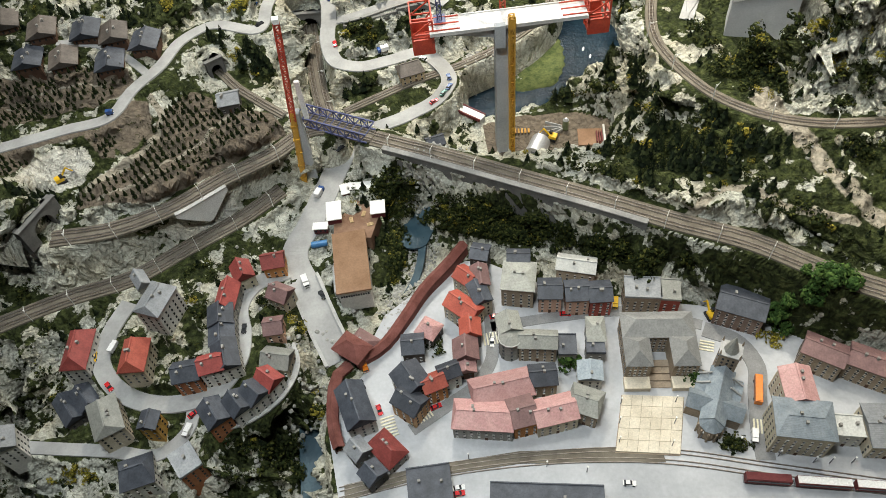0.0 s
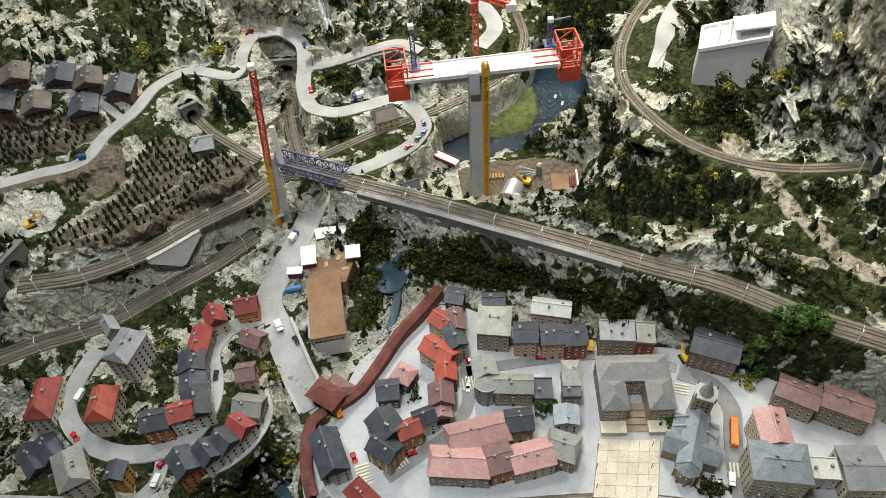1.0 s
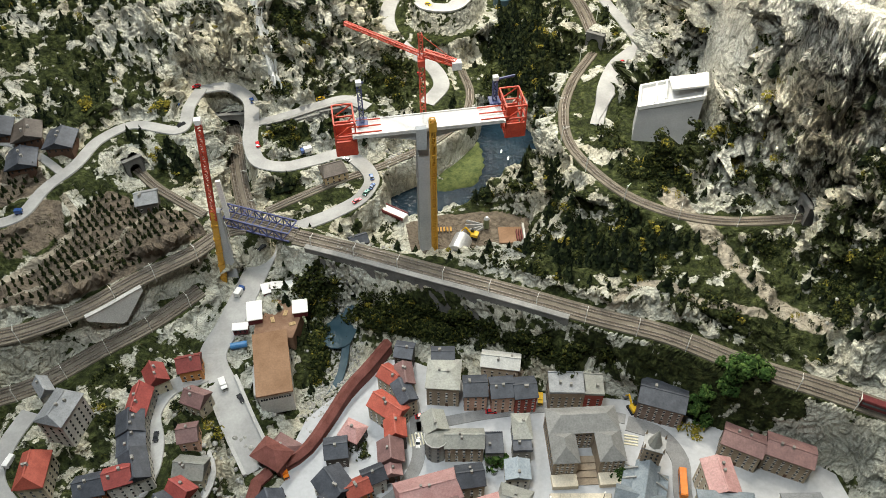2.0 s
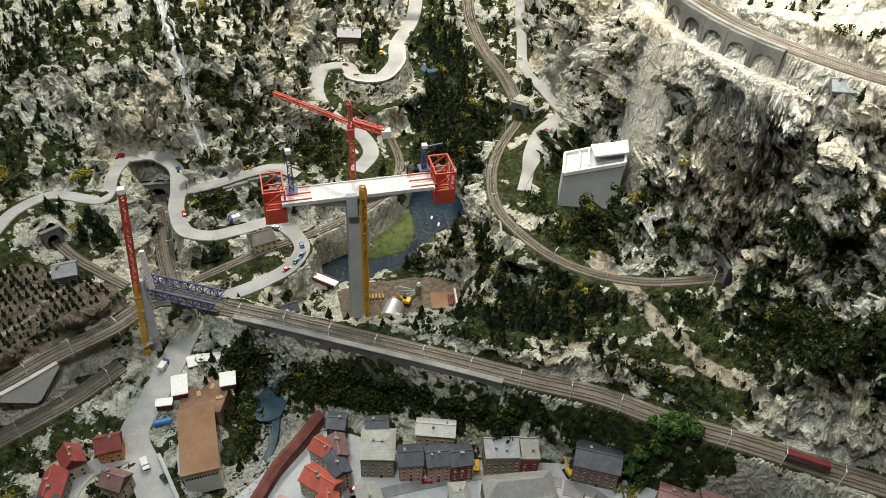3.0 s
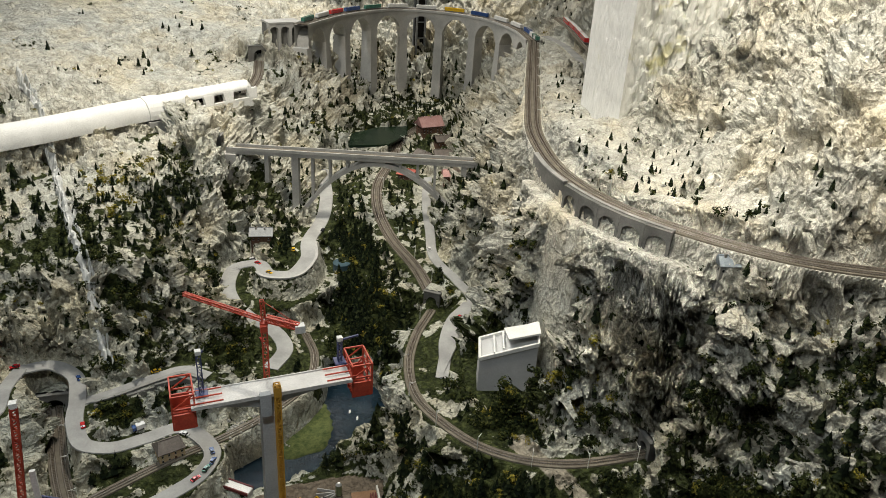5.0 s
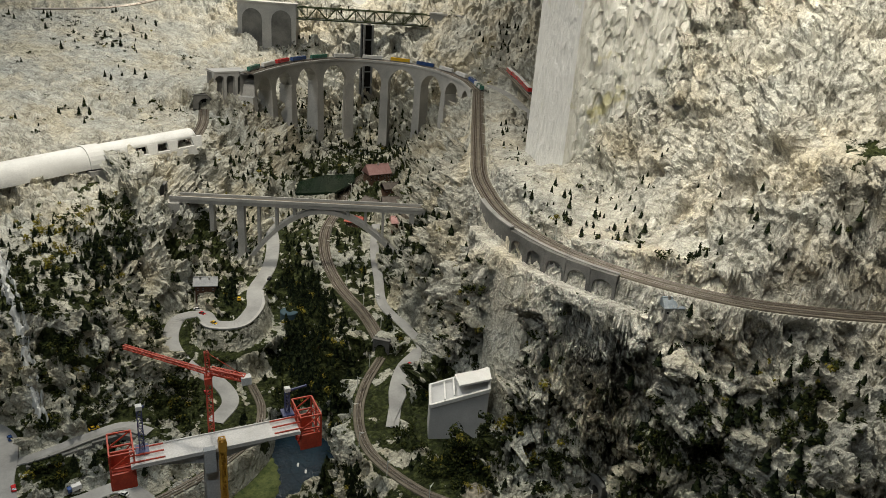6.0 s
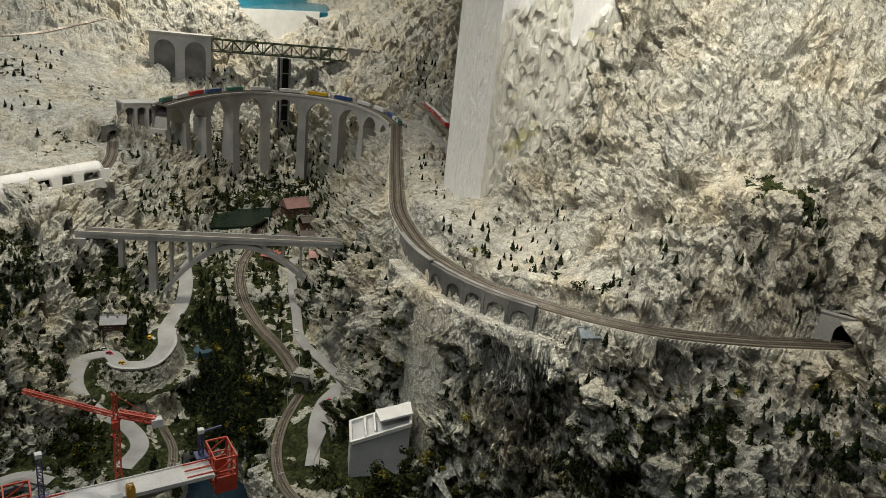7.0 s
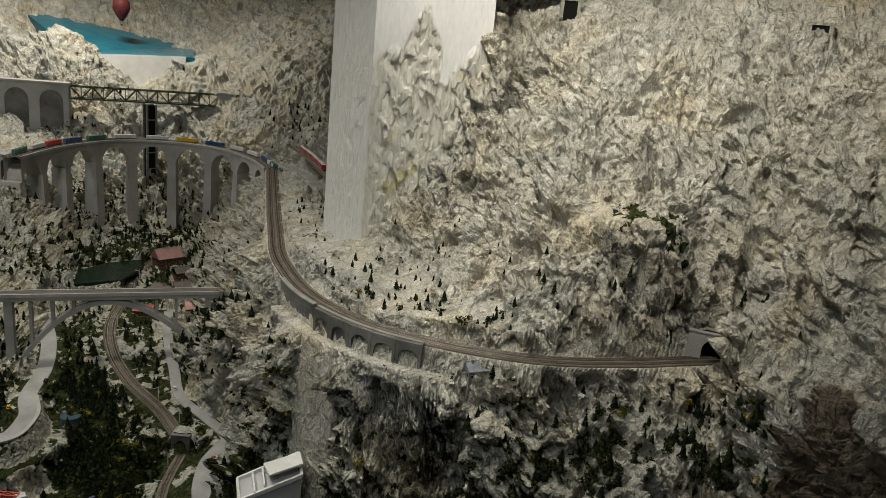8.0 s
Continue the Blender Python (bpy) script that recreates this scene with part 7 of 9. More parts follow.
def spot(x, y):
    """The same for a plant: the nearest point of the crumpled surface itself."""
    i = int(np.clip(np.searchsorted(xs, x), 0, nx - 1))
    j = int(np.clip(np.searchsorted(ys, y), 0, ny - 1))
    k = j * nx + i
    return float(points[k, 0]), float(points[k, 1]), float(points[k, 2]), float(free[k])


def tile_material(name, a, b):
    """Roof covering with courses of small tiles."""
    m, n, l, s = nodes_of(name)
    co = n.new("ShaderNodeTexCoord").outputs["Object"]
    w = n.new("ShaderNodeTexWave")
    w.bands_direction, w.inputs["Scale"].default_value, w.inputs["Distortion"].default_value = "Z", 190, 2.5
    l.new(co, w.inputs["Vector"])
    info = n.new("ShaderNodeObjectInfo")
    col = ramp(n, l, noise_node(n, l, co, 22, 5), ((0.3, a), (0.7, b)))
    col = blend(n, l, 0.12, col, ramp(n, l, w.outputs["Fac"], ((0.2, (0.55, 0.55, 0.55)), (0.7, (1.1, 1.1, 1.1)))), "MULTIPLY")
    soot = ramp(n, l, noise_node(n, l, co, 120, 3), ((0.3, (0.55, 0.55, 0.55)), (0.6, (1.05, 1.05, 1.05))))
    col = blend(n, l, 0.5, col, soot, "MULTIPLY")
    mr = n.new("ShaderNodeMapRange")
    mr.inputs[3].default_value, mr.inputs[4].default_value = 0.75, 1.2
    l.new(info.outputs["Random"], mr.inputs[0])
    hue = n.new("ShaderNodeHueSaturation")
    l.new(mr.outputs[0], hue.inputs["Value"])
    l.new(col, hue.inputs["Color"])
    l.new(hue.outputs[0], s.inputs["Base Color"])
    s.inputs["Roughness"].default_value = 0.6
    bump(n, l, s, w.outputs["Fac"], 0.25, 0.0008)
    return m


ROOFS = {"red": tile_material("red_tiles", (0.24, 0.045, 0.04), (0.40, 0.085, 0.07)), "orange": tile_material("orange_tiles", (0.38, 0.075, 0.05), (0.54, 0.13, 0.085)),
         "pink": tile_material("faded_red_tiles", (0.48, 0.25, 0.235), (0.60, 0.36, 0.335)), "brown": tile_material("brown_tiles", (0.16, 0.09, 0.085), (0.26, 0.15, 0.14)),
         "slate": tile_material("slate", (0.035, 0.04, 0.052), (0.085, 0.095, 0.115)), "grey": tile_material("grey_tiles", (0.20, 0.21, 0.22), (0.31, 0.32, 0.33)),
         "bluegrey": tile_material("blue_grey_slate", (0.20, 0.24, 0.27), (0.32, 0.36, 0.39)), "stone": tile_material("stone_slabs", (0.26, 0.26, 0.235), (0.38, 0.385, 0.34)),
         "pale": tile_material("pale_slabs", (0.46, 0.46, 0.43), (0.60, 0.60, 0.56)), "wooden": tile_material("wooden_shingles", (0.085, 0.07, 0.06), (0.17, 0.145, 0.125))}
WALLS = {"white": surface("white_plaster", (0.52, 0.51, 0.47), (0.68, 0.67, 0.62), 14, 160, 0.85, 0.2, vary=0.1), "cream": surface("cream_plaster", (0.46, 0.41, 0.31), (0.60, 0.54, 0.42), 14, 160, 0.85, 0.2, vary=0.1),
         "grey": surface("grey_plaster", (0.26, 0.25, 0.23), (0.38, 0.37, 0.34), 14, 160, 0.85, 0.2, vary=0.1), "tan": surface("tan_stone", (0.24, 0.19, 0.14), (0.38, 0.31, 0.23), 14, 160, 0.85, 0.2, vary=0.1),
         "ochre": surface("ochre_plaster", (0.42, 0.24, 0.05), (0.56, 0.34, 0.09), 14, 160, 0.85, 0.2), "brick": surface("orange_brick", (0.32, 0.12, 0.05), (0.45, 0.20, 0.10), 14, 160, 0.85, 0.2),
         "pinkwall": surface("salmon_plaster", (0.44, 0.27, 0.20), (0.56, 0.36, 0.27), 14, 160, 0.85, 0.2), "orangewall": surface("orange_plaster", (0.46, 0.19, 0.06), (0.58, 0.28, 0.11), 14, 160, 0.85, 0.2),
         "redwall": surface("red_plaster", (0.26, 0.06, 0.045), (0.36, 0.10, 0.075), 14, 160, 0.85, 0.2), "brownwall": surface("brown_plaster", (0.17, 0.12, 0.10), (0.27, 0.20, 0.165), 14, 160, 0.85, 0.2),
         "dark": surface("dark_boards", (0.06, 0.055, 0.05), (0.12, 0.11, 0.10), 14, 160, 0.85, 0.2), "wood": surface("brown_boards", (0.07, 0.038, 0.026), (0.14, 0.082, 0.055), 14, 160, 0.85, 0.2),
         "timber": surface("timber_frame", (0.42, 0.24, 0.12), (0.55, 0.36, 0.20), 14, 160, 0.85, 0.2), "chalet": surface("chalet_plaster", (0.44, 0.33, 0.20), (0.58, 0.45, 0.28), 14, 160, 0.85, 0.2)}
ROOFWORD = {"red": "dark red tiled", "orange": "bright red tiled", "pink": "faded pink-red tiled", "brown": "brown tiled", "slate": "dark slate", "grey": "grey", "bluegrey": "blue-grey slate",
            "stone": "grey-green slab", "pale": "pale", "wooden": "weathered shingle"}
WALLWORD = {"white": "white plaster", "cream": "cream plaster", "grey": "grey plaster", "tan": "tan stone", "ochre": "ochre yellow", "brick": "orange brick", "pinkwall": "salmon plaster", "orangewall": "orange plaster",
            "redwall": "red plaster", "brownwall": "brown plaster", "dark": "dark boarded", "wood": "brown timber", "timber": "half-timbered", "chalet": "cream and timber"}
GLASS = surface("window_glass", (0.015, 0.017, 0.02), (0.05, 0.055, 0.06), 40, 200, 0.15, 0.0)
FRAME = surface("window_frame", (0.45, 0.44, 0.41), (0.62, 0.61, 0.57), 30, 200, 0.7, 0.0)
win = Shape().box(-0.0042, -0.0014, 0, 0.0042, 0.001, 0.0125)
WINDOW = win.mesh("window", GLASS)
sill = Shape().box(-0.0056, -0.0022, -0.0016, 0.0056, 0.001, 0)
sill.box(-0.0056, -0.0018, 0.0125, 0.0056, 0.001, 0.0138)
SILL = sill.mesh("window_sill", FRAME)
DOOR = Shape().box(-0.006, -0.002, 0, 0.006, 0.001, 0.022).mesh("door", WALLS["wood"])
POT = Shape().box(-0.005, -0.005, -0.012, 0.005, 0.005, 0.014).mesh("chimney", WALLS["grey"])


def placed(name, mesh, parent, m):
    ob = new(name, mesh)
    ob.parent = parent
    ob.matrix_local = m
    return ob


def house(x, y, turn, length, depth, eaves, rise, hip, roof, wall, z=None, name="house", floors=None):
    if z is None:
        z = 0.0 if inside(TOWN, np.array([x]), np.array([y]))[0][0] else land_at(x, y)[0]
    h = thing(name, f"{WALLWORD[wall]} house under a {ROOFWORD[roof]} {'hipped' if hip else 'gabled' if rise > 0.012 else 'flat'} roof", "house", (x, y, z), turn, "houses of the model town")
    a, b = length / 2, depth / 2
    s = Shape()
    s.v = [(-a, -b, -0.09), (a, -b, -0.09), (a, b, -0.09), (-a, b, -0.09), (-a, -b, eaves), (a, -b, eaves), (a, b, eaves), (-a, b, eaves)]
    s.f = [(0, 1, 5, 4), (1, 2, 6, 5), (2, 3, 7, 6), (3, 0, 4, 7), (4, 5, 6, 7)]
    flat = rise <= 0.012
    if not hip and not flat:
        s.v += [(-a, 0, eaves + rise * 0.97), (a, 0, eaves + rise * 0.97)]
        s.f += [(7, 4, 8), (5, 6, 9)]
    part("wall", s, WALLS[wall], h)
    o, th = 0.014 if wall == "wood" else 0.006, 0.004
    r = Shape()
    if flat:
        r.box(-a - 0.003, -b - 0.003, eaves - 0.002, a + 0.003, b + 0.003, eaves + rise)
        r.box(-a - 0.003, -b - 0.003, eaves + rise, a + 0.003, -b + 0.002, eaves + rise + 0.005)
        r.box(-a - 0.003, b - 0.002, eaves + rise, a + 0.003, b + 0.003, eaves + rise + 0.005)
    else:
        k = a * (1 - hip * 0.75) if hip else a + o
        drop = rise * o / b
        low, top = eaves - drop, eaves + rise
        for dz in (0, th):
            r.v += [(-a - o, -b - o, low + dz), (a + o, -b - o, low + dz), (a + o, b + o, low + dz), (-a - o, b + o, low + dz), (-k, 0, top + dz), (k, 0, top + dz)]
        up = [(6, 7, 11, 10), (8, 9, 10, 11), (7, 8, 11), (9, 6, 10)]
        r.f = up + [(1, 0, 4, 5), (3, 2, 5, 4), (2, 1, 5), (0, 3, 4), (0, 1, 7, 6), (1, 2, 8, 7), (2, 3, 9, 8), (3, 0, 6, 9)]
        r.box(-k, -0.003, top + th - 0.002, k, 0.003, top + th + 0.0025)
    part("roof", r, ROOFS[roof], h)
    floors = floors or max(1, int((eaves - 0.006) / 0.027))
    for side, (span, off, ang) in enumerate(((length, b, 0), (length, b, 180), (depth, a, 90), (depth, a, -90))):
        n = max(1, int(span / 0.029))
        base = Matrix.Rotation(radians(ang), 4, "Z") @ Matrix.Translation((0, -off, 0))
        for f in range(floors):
            for i in range(n):
                u = (i + 0.5) / n * span - span / 2
                m = base @ Matrix.Translation((u, 0, 0.008 + f * 0.027))
                if f == 0 and side == 0 and i == n // 2:
                    placed("door", DOOR, h, base @ Matrix.Translation((u, 0, 0)))
                    continue
                w = placed("window", WINDOW, h, m)
                if side == 0:
                    placed("window_sill", SILL, w, Matrix.Identity(4))
    rnd = random.Random(int(abs(x * 977 + y * 3331) * 100))
    for i in range(1 if length < 0.09 else 2):
        u = rnd.uniform(-0.6, 0.6) * a * (0.6 if hip else 1)
        v = rnd.uniform(-0.4, 0.4) * b
        placed("chimney", POT, h, Matrix.Translation((u, v, eaves + (rise if flat else rise * (1 - abs(v) / b)) + 0.004)))
    return h


for area, rows in HOUSES.items():
    for row in rows:
        house(*row)


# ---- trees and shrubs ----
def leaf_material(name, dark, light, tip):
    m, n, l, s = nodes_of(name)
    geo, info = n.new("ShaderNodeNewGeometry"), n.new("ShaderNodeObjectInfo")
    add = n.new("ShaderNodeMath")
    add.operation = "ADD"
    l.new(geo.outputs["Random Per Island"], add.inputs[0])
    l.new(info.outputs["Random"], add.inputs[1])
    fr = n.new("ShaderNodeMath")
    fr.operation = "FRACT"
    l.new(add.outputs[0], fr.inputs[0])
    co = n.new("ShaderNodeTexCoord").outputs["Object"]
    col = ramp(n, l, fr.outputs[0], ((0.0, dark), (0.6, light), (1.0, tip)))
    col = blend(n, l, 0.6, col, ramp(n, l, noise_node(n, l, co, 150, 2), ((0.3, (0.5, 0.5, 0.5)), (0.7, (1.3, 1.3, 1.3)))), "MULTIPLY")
    l.new(col, s.inputs["Base Color"])
    s.inputs["Roughness"].default_value = 0.85
    s.inputs["Specular IOR Level"].default_value = 0.08
    return m


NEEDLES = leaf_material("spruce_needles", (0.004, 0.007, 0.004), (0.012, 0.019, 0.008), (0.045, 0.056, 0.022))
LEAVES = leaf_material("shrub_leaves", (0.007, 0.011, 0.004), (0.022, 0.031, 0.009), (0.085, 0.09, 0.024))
CROWN = leaf_material("broad_leaves", (0.02, 0.045, 0.012), (0.045, 0.09, 0.022), (0.10, 0.16, 0.04))
AUTUMN = leaf_material("yellow_leaves", (0.12, 0.11, 0.02), (0.22, 0.19, 0.03), (0.34, 0.28, 0.05))
BARK = surface("bark", (0.05, 0.035, 0.025), (0.10, 0.075, 0.055), 60, 300, 0.9, 0.4)


def spruce_shape(seed, h=1.0):
    """Tiers of drooping, ragged branches round a tapered stem."""
    rnd = random.Random(seed)
    s = Shape()
    tiers = 7
    for k in range(tiers):
        z0 = h * (0.10 + 0.82 * k / tiers)
        r = h * 0.26 * (1 - k / tiers) ** 0.85 * rnd.uniform(0.85, 1.15) + 0.02 * h
        n = 7 if k < 4 else 5
        turn = rnd.uniform(0, 6.3)
        for i in range(n):
            if rnd.random() < 0.08:
                continue
            a = turn + math.tau * i / n
            q = r * rnd.uniform(0.7, 1.15)
            w = 0.55 * math.tau * q / n
            dx, dy = math.cos(a), math.sin(a)
            tip = (dx * q, dy * q, z0 - 0.05 * h * rnd.uniform(0.4, 1.3))
            s.add([(0, 0, z0 + 0.17 * h), tip, (dx * q * 0.72 - dy * w, dy * q * 0.72 + dx * w, z0 + 0.01 * h), (dx * q * 0.72 + dy * w, dy * q * 0.72 - dx * w, z0 + 0.01 * h), (0, 0, z0 - 0.01 * h)],
                  [(0, 2, 1), (0, 1, 3), (4, 1, 2), (4, 3, 1)])
    s.tube((0, 0, h * 0.85), (0, 0, h * 1.04), 0.02 * h, 0.003 * h, 4)
    return s


def clump_shape(seed, leaves, flat=0.8, base=0.1):
    """Many small leaf sprays in an uneven crown with gaps."""
    rnd = random.Random(seed)
    s = Shape()
    lobes = [(rnd.uniform(-0.45, 0.45), rnd.uniform(-0.45, 0.45), base + rnd.uniform(0.25, 0.85) * flat, rnd.uniform(0.28, 0.5)) for _ in range(6)]
    for _ in range(leaves):
        x, y, z, r = rnd.choice(lobes)
        v = Vector((rnd.gauss(0, 1), rnd.gauss(0, 1), rnd.gauss(0, 1))).normalized()
        p = Vector((x, y, z)) + v * r * rnd.uniform(0.55, 1.0)
        n = (v + Vector((rnd.uniform(-0.6, 0.6), rnd.uniform(-0.6, 0.6), rnd.uniform(-0.2, 0.8)))).normalized()
        u = n.orthogonal().normalized()
        u.rotate(Matrix.Rotation(rnd.uniform(0, 6.3), 3, n))
        w = n.cross(u)
        q = rnd.uniform(0.10, 0.20)
        s.add([p + u * q, p + w * q * 0.7, p - u * q, p - w * q * 0.7, p + n * q * 0.35], [(0, 1, 4), (1, 2, 4), (2, 3, 4), (3, 0, 4)])
    return s


SPRUCES = [spruce_shape(i) for i in range(5)]
SHRUBS = [clump_shape(20 + i, 54, 0.7, 0.0) for i in range(5)]
BROADS = [clump_shape(40 + i, 220, 1.0, 0.35) for i in range(3)]
KINDS = {0: (SPRUCES, NEEDLES, 0.088, "spruce", "dark green model spruce on the slope"), 1: (SHRUBS, LEAVES, 0.044, "shrub", "olive-green lichen shrub among rocks"),
         2: (BROADS, CROWN, 0.058, "broadleaf_tree", "bright green leafy tree near the houses"), 3: (SHRUBS, AUTUMN, 0.040, "autumn_tree", "yellow-green autumn tree on the slope")}
TRUNK = Shape().tube((0, 0, -0.08), (0, 0, 0.35), 0.035, 0.02, 6).mesh("trunk", BARK)
CROWNS = {k: [s.mesh("crown", v[1]) for s in v[0]] for k, v in KINDS.items()}
pools = {}
rnd = random.Random(7)
single = 0
for area, rows in WOODS.items():
    for cx, cy, ux, uy, wx, wy, count, kind in rows:
        shapes, material, size, name, label = KINDS[kind]
        amount = count * (3.0 if area == "bank" else 2.0 if area == "town_bank" else 1.2 if area == "gorge_woods" else 1.2 if area == "east_woods" else 0.85 if area == "forest" else 1.6 if kind == 1 else 1.2)
        if area in ("mountain_woods", "far_woods", "slope_woods", "upper_woods"):
            amount = count * 0.8
        if area in ("gorge_forest", "west_woods") and count < 60:
            amount = count * 0.6
        for i in range(int(amount)):
            a, r = rnd.uniform(0, math.tau), math.sqrt(rnd.random()) * rnd.uniform(0.75, 1.3)
            p, q = r * math.cos(a), r * math.sin(a)
            x, y = cx + p * ux + q * wx, cy + p * uy + q * wy
            x, y, z, f = spot(x, y)
            if grain(np.array([x * 7]), np.array([y * 7]), np.array([0.5]), 61)[0] < 0.34 and kind in (0, 1) and area not in ("bank", "town_bank", "crag_foot", "foot_woods", "gorge_depth", "slope_clumps", "black_forest"):
                continue
            if -0.52 < x < -0.26 and 1.88 < y < 2.44:
                continue
            if (f < 0.75 and kind != 2 and area != "town_trees") or (inside(TOWN, np.array([x]), np.array([y]))[0][0] and kind != 2 and area != "town_trees"):
                continue
            if kind in (0, 1) and rnd.random() < 0.09 and area not in ("mountain_woods", "far_woods"):
                pools.setdefault((area, 3), []).append((x, y, z - 0.004, 0.036 * rnd.uniform(0.6, 1.2), rnd.uniform(0, 6.3), rnd.randrange(5)))
                continue
            if kind == 0 and rnd.random() < (0.5 if area in ("east_woods", "forest") else 0.3) and y < 4.5:
                pools.setdefault((area, 1), []).append((x, y, z - 0.004, 0.036 * rnd.uniform(0.5, 1.2), rnd.uniform(0, 6.3), rnd.randrange(5)))
                continue
            k, turn = size * rnd.uniform(0.5, 1.4), rnd.uniform(0, 360)
            if y > 5.5 or z > 1.3:
                k *= 0.5 if z > 1.5 and y < 5 else 0.7
            if single < 280 and i < 4 and kind in (0, 2, 3):
                single += 1
                t = thing(name, label, "tree" if kind != 1 else "shrub", (x, y, z - 0.004), turn, "trees on the slopes")
                t.scale = (k, k, k)
                part("trunk", TRUNK, BARK, t)
                part("crown", rnd.choice(CROWNS[kind]), material, t)
            else:
                pools.setdefault((area, kind), []).append((x, y, z - 0.004, k, radians(turn), rnd.randrange(len(shapes))))


def scattered(name, label, category, shapes, material, rows):
    """Many plants of one kind joined into one mesh."""
    arrays = [(np.array([tuple(p) for p in s.v]), s.f) for s in shapes]
    V, F, base = [], [], 0
    for x, y, z, k, turn, which in rows:
        v, f = arrays[which]
        c, sn = math.cos(turn), math.sin(turn)
        V.append(np.column_stack([x + k * (v[:, 0] * c - v[:, 1] * sn), y + k * (v[:, 0] * sn + v[:, 1] * c), z + k * v[:, 2]]))
        F += [tuple(i + base for i in q) for q in f]
        base += len(v)
    me = bpy.data.meshes.new(name)
    me.from_pydata(np.vstack(V).tolist(), [], F)
    me.materials.append(material)
    return tagged(new(name, me), label, category, kind="stuff")


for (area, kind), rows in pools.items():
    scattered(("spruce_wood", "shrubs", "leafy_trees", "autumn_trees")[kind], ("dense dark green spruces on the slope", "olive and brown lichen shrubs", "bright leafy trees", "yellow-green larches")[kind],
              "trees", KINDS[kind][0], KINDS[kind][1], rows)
# single small spruces and bushes scattered over the open slopes
lone = {0: [], 1: [], 3: []}
tries = 0
while len(lone[0]) < 2100 and tries < 60000:
    tries += 1
    x, y = rnd.uniform(-2.2, 4.4), rnd.uniform(0.9, 4.7) if rnd.random() < 0.5 else rnd.uniform(4.2, 9.6)
    x, y, z, f = spot(x, y)
    if f < 0.8 or inside(TOWN, np.array([x]), np.array([y]))[0][0] or inside(LAKE, np.array([x]), np.array([y]))[0][0]:
        continue
    high = max(0.0, min(1.0, (z - 1.45) / 0.6)) if y < 5 else max(0.0, min(1.0, (z - 1.5) / 0.9))
    thick = grain(np.array([x * 2.6]), np.array([y * 2.6]), np.array([0.5]), 71)[0]
    if y > 5 and z > 1.1 and (thick < 0.60 or rnd.random() < 0.5):
        continue
    if rnd.random() > (1 - high) * max(0.06, 1.5 * (thick - 0.22) + (0.5 if y > 4 and z < 1.25 else 0)) or (x < -0.5 and 2.2 < y < 3.3):
        continue
    kind = 0 if rnd.random() < (0.25 if y > 5 and z > 1.1 else 0.6) else 1 if rnd.random() < 0.88 else 3
    size = {0: 0.058, 1: 0.023, 3: 0.022}[kind] * rnd.uniform(0.5, 1.35) * (1.15 if y > 5 and z > 1.1 else 0.6 if z > 1.5 else 1.0)
    lone[kind].append((x, y, z - 0.004, size, rnd.uniform(0, 6.3), rnd.randrange(5)))
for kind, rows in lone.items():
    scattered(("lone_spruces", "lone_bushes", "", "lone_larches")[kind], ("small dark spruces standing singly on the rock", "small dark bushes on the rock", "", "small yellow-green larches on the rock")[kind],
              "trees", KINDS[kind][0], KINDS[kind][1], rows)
# low scrub wherever turf clings to the rock
tufts = []
while len(tufts) < 8500:
    x = rnd.uniform(-2.2, 3.3)
    y = rnd.uniform(0.95, 8.5) if rnd.random() < 0.5 else rnd.uniform(0.95, 4.6)
    x, y, z, f = spot(x, y)
    if f > 0.85 and not inside(TOWN, np.array([x]), np.array([y]))[0][0]:
        i, j = np.searchsorted(xs, x), np.searchsorted(ys, y)
        c = cover[min(j, ny - 1) * nx + min(i, nx - 1)]
        if rnd.random() < c * 1.15 - 0.12:
            tufts.append((x, y, z - 0.003, rnd.uniform(0.009, 0.026), rnd.uniform(0, 6.3), rnd.randrange(5)))
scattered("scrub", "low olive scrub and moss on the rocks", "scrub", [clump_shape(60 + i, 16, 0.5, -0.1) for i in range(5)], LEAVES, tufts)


# ---- boulders and pebbles ----
def stone_shape(seed):
    """An angular lump."""
    rnd = random.Random(seed)
    s = Shape()
    s.v = [(rnd.uniform(0.6, 1) * math.cos(a) * r, rnd.uniform(0.6, 1) * math.sin(a) * r, z) for r, z in ((0.8, -0.3), (1.0, 0.15), (0.55, 0.55)) for a in np.linspace(0, math.tau, 7)[:-1]]
    s.f = [(j * 6 + i, j * 6 + (i + 1) % 6, (j + 1) * 6 + (i + 1) % 6, (j + 1) * 6 + i) for j in (0, 1) for i in range(6)] + [tuple(range(12, 18))]
    return s


STONE = surface("river_stone", (0.20, 0.197, 0.18), (0.44, 0.435, 0.40), 30, 120, 0.85, 0.5)
stones = []
for line, half, count, big in ((stream, 0.085, 800, 0.009), (gorge, 0.10, 260, 0.014), (resample([(0.24, 3.14, 0.1), (0.30, 3.27, 0.1), (0.40, 3.27, 0.1), (0.49, 3.22, 0.1), (0.52, 3.4, 0.12), (0.66, 3.5, 0.13), (0.79, 3.62, 0.12)], 0.02), 0.05, 220, 0.011)):
    for k in range(count):
        p = line[rnd.randrange(len(line))]
        a, r = rnd.uniform(0, 6.3), half * math.sqrt(rnd.random())
        x, y = p[0] + r * math.cos(a), p[1] + r * math.sin(a)
        if math.hypot(x + 0.13, y - 2.31) < 0.085:
            continue
        stones.append((x, y, land_at(x, y)[0] + 0.001, big * rnd.uniform(0.4, 1.3), rnd.uniform(0, 6.3), rnd.randrange(6)))
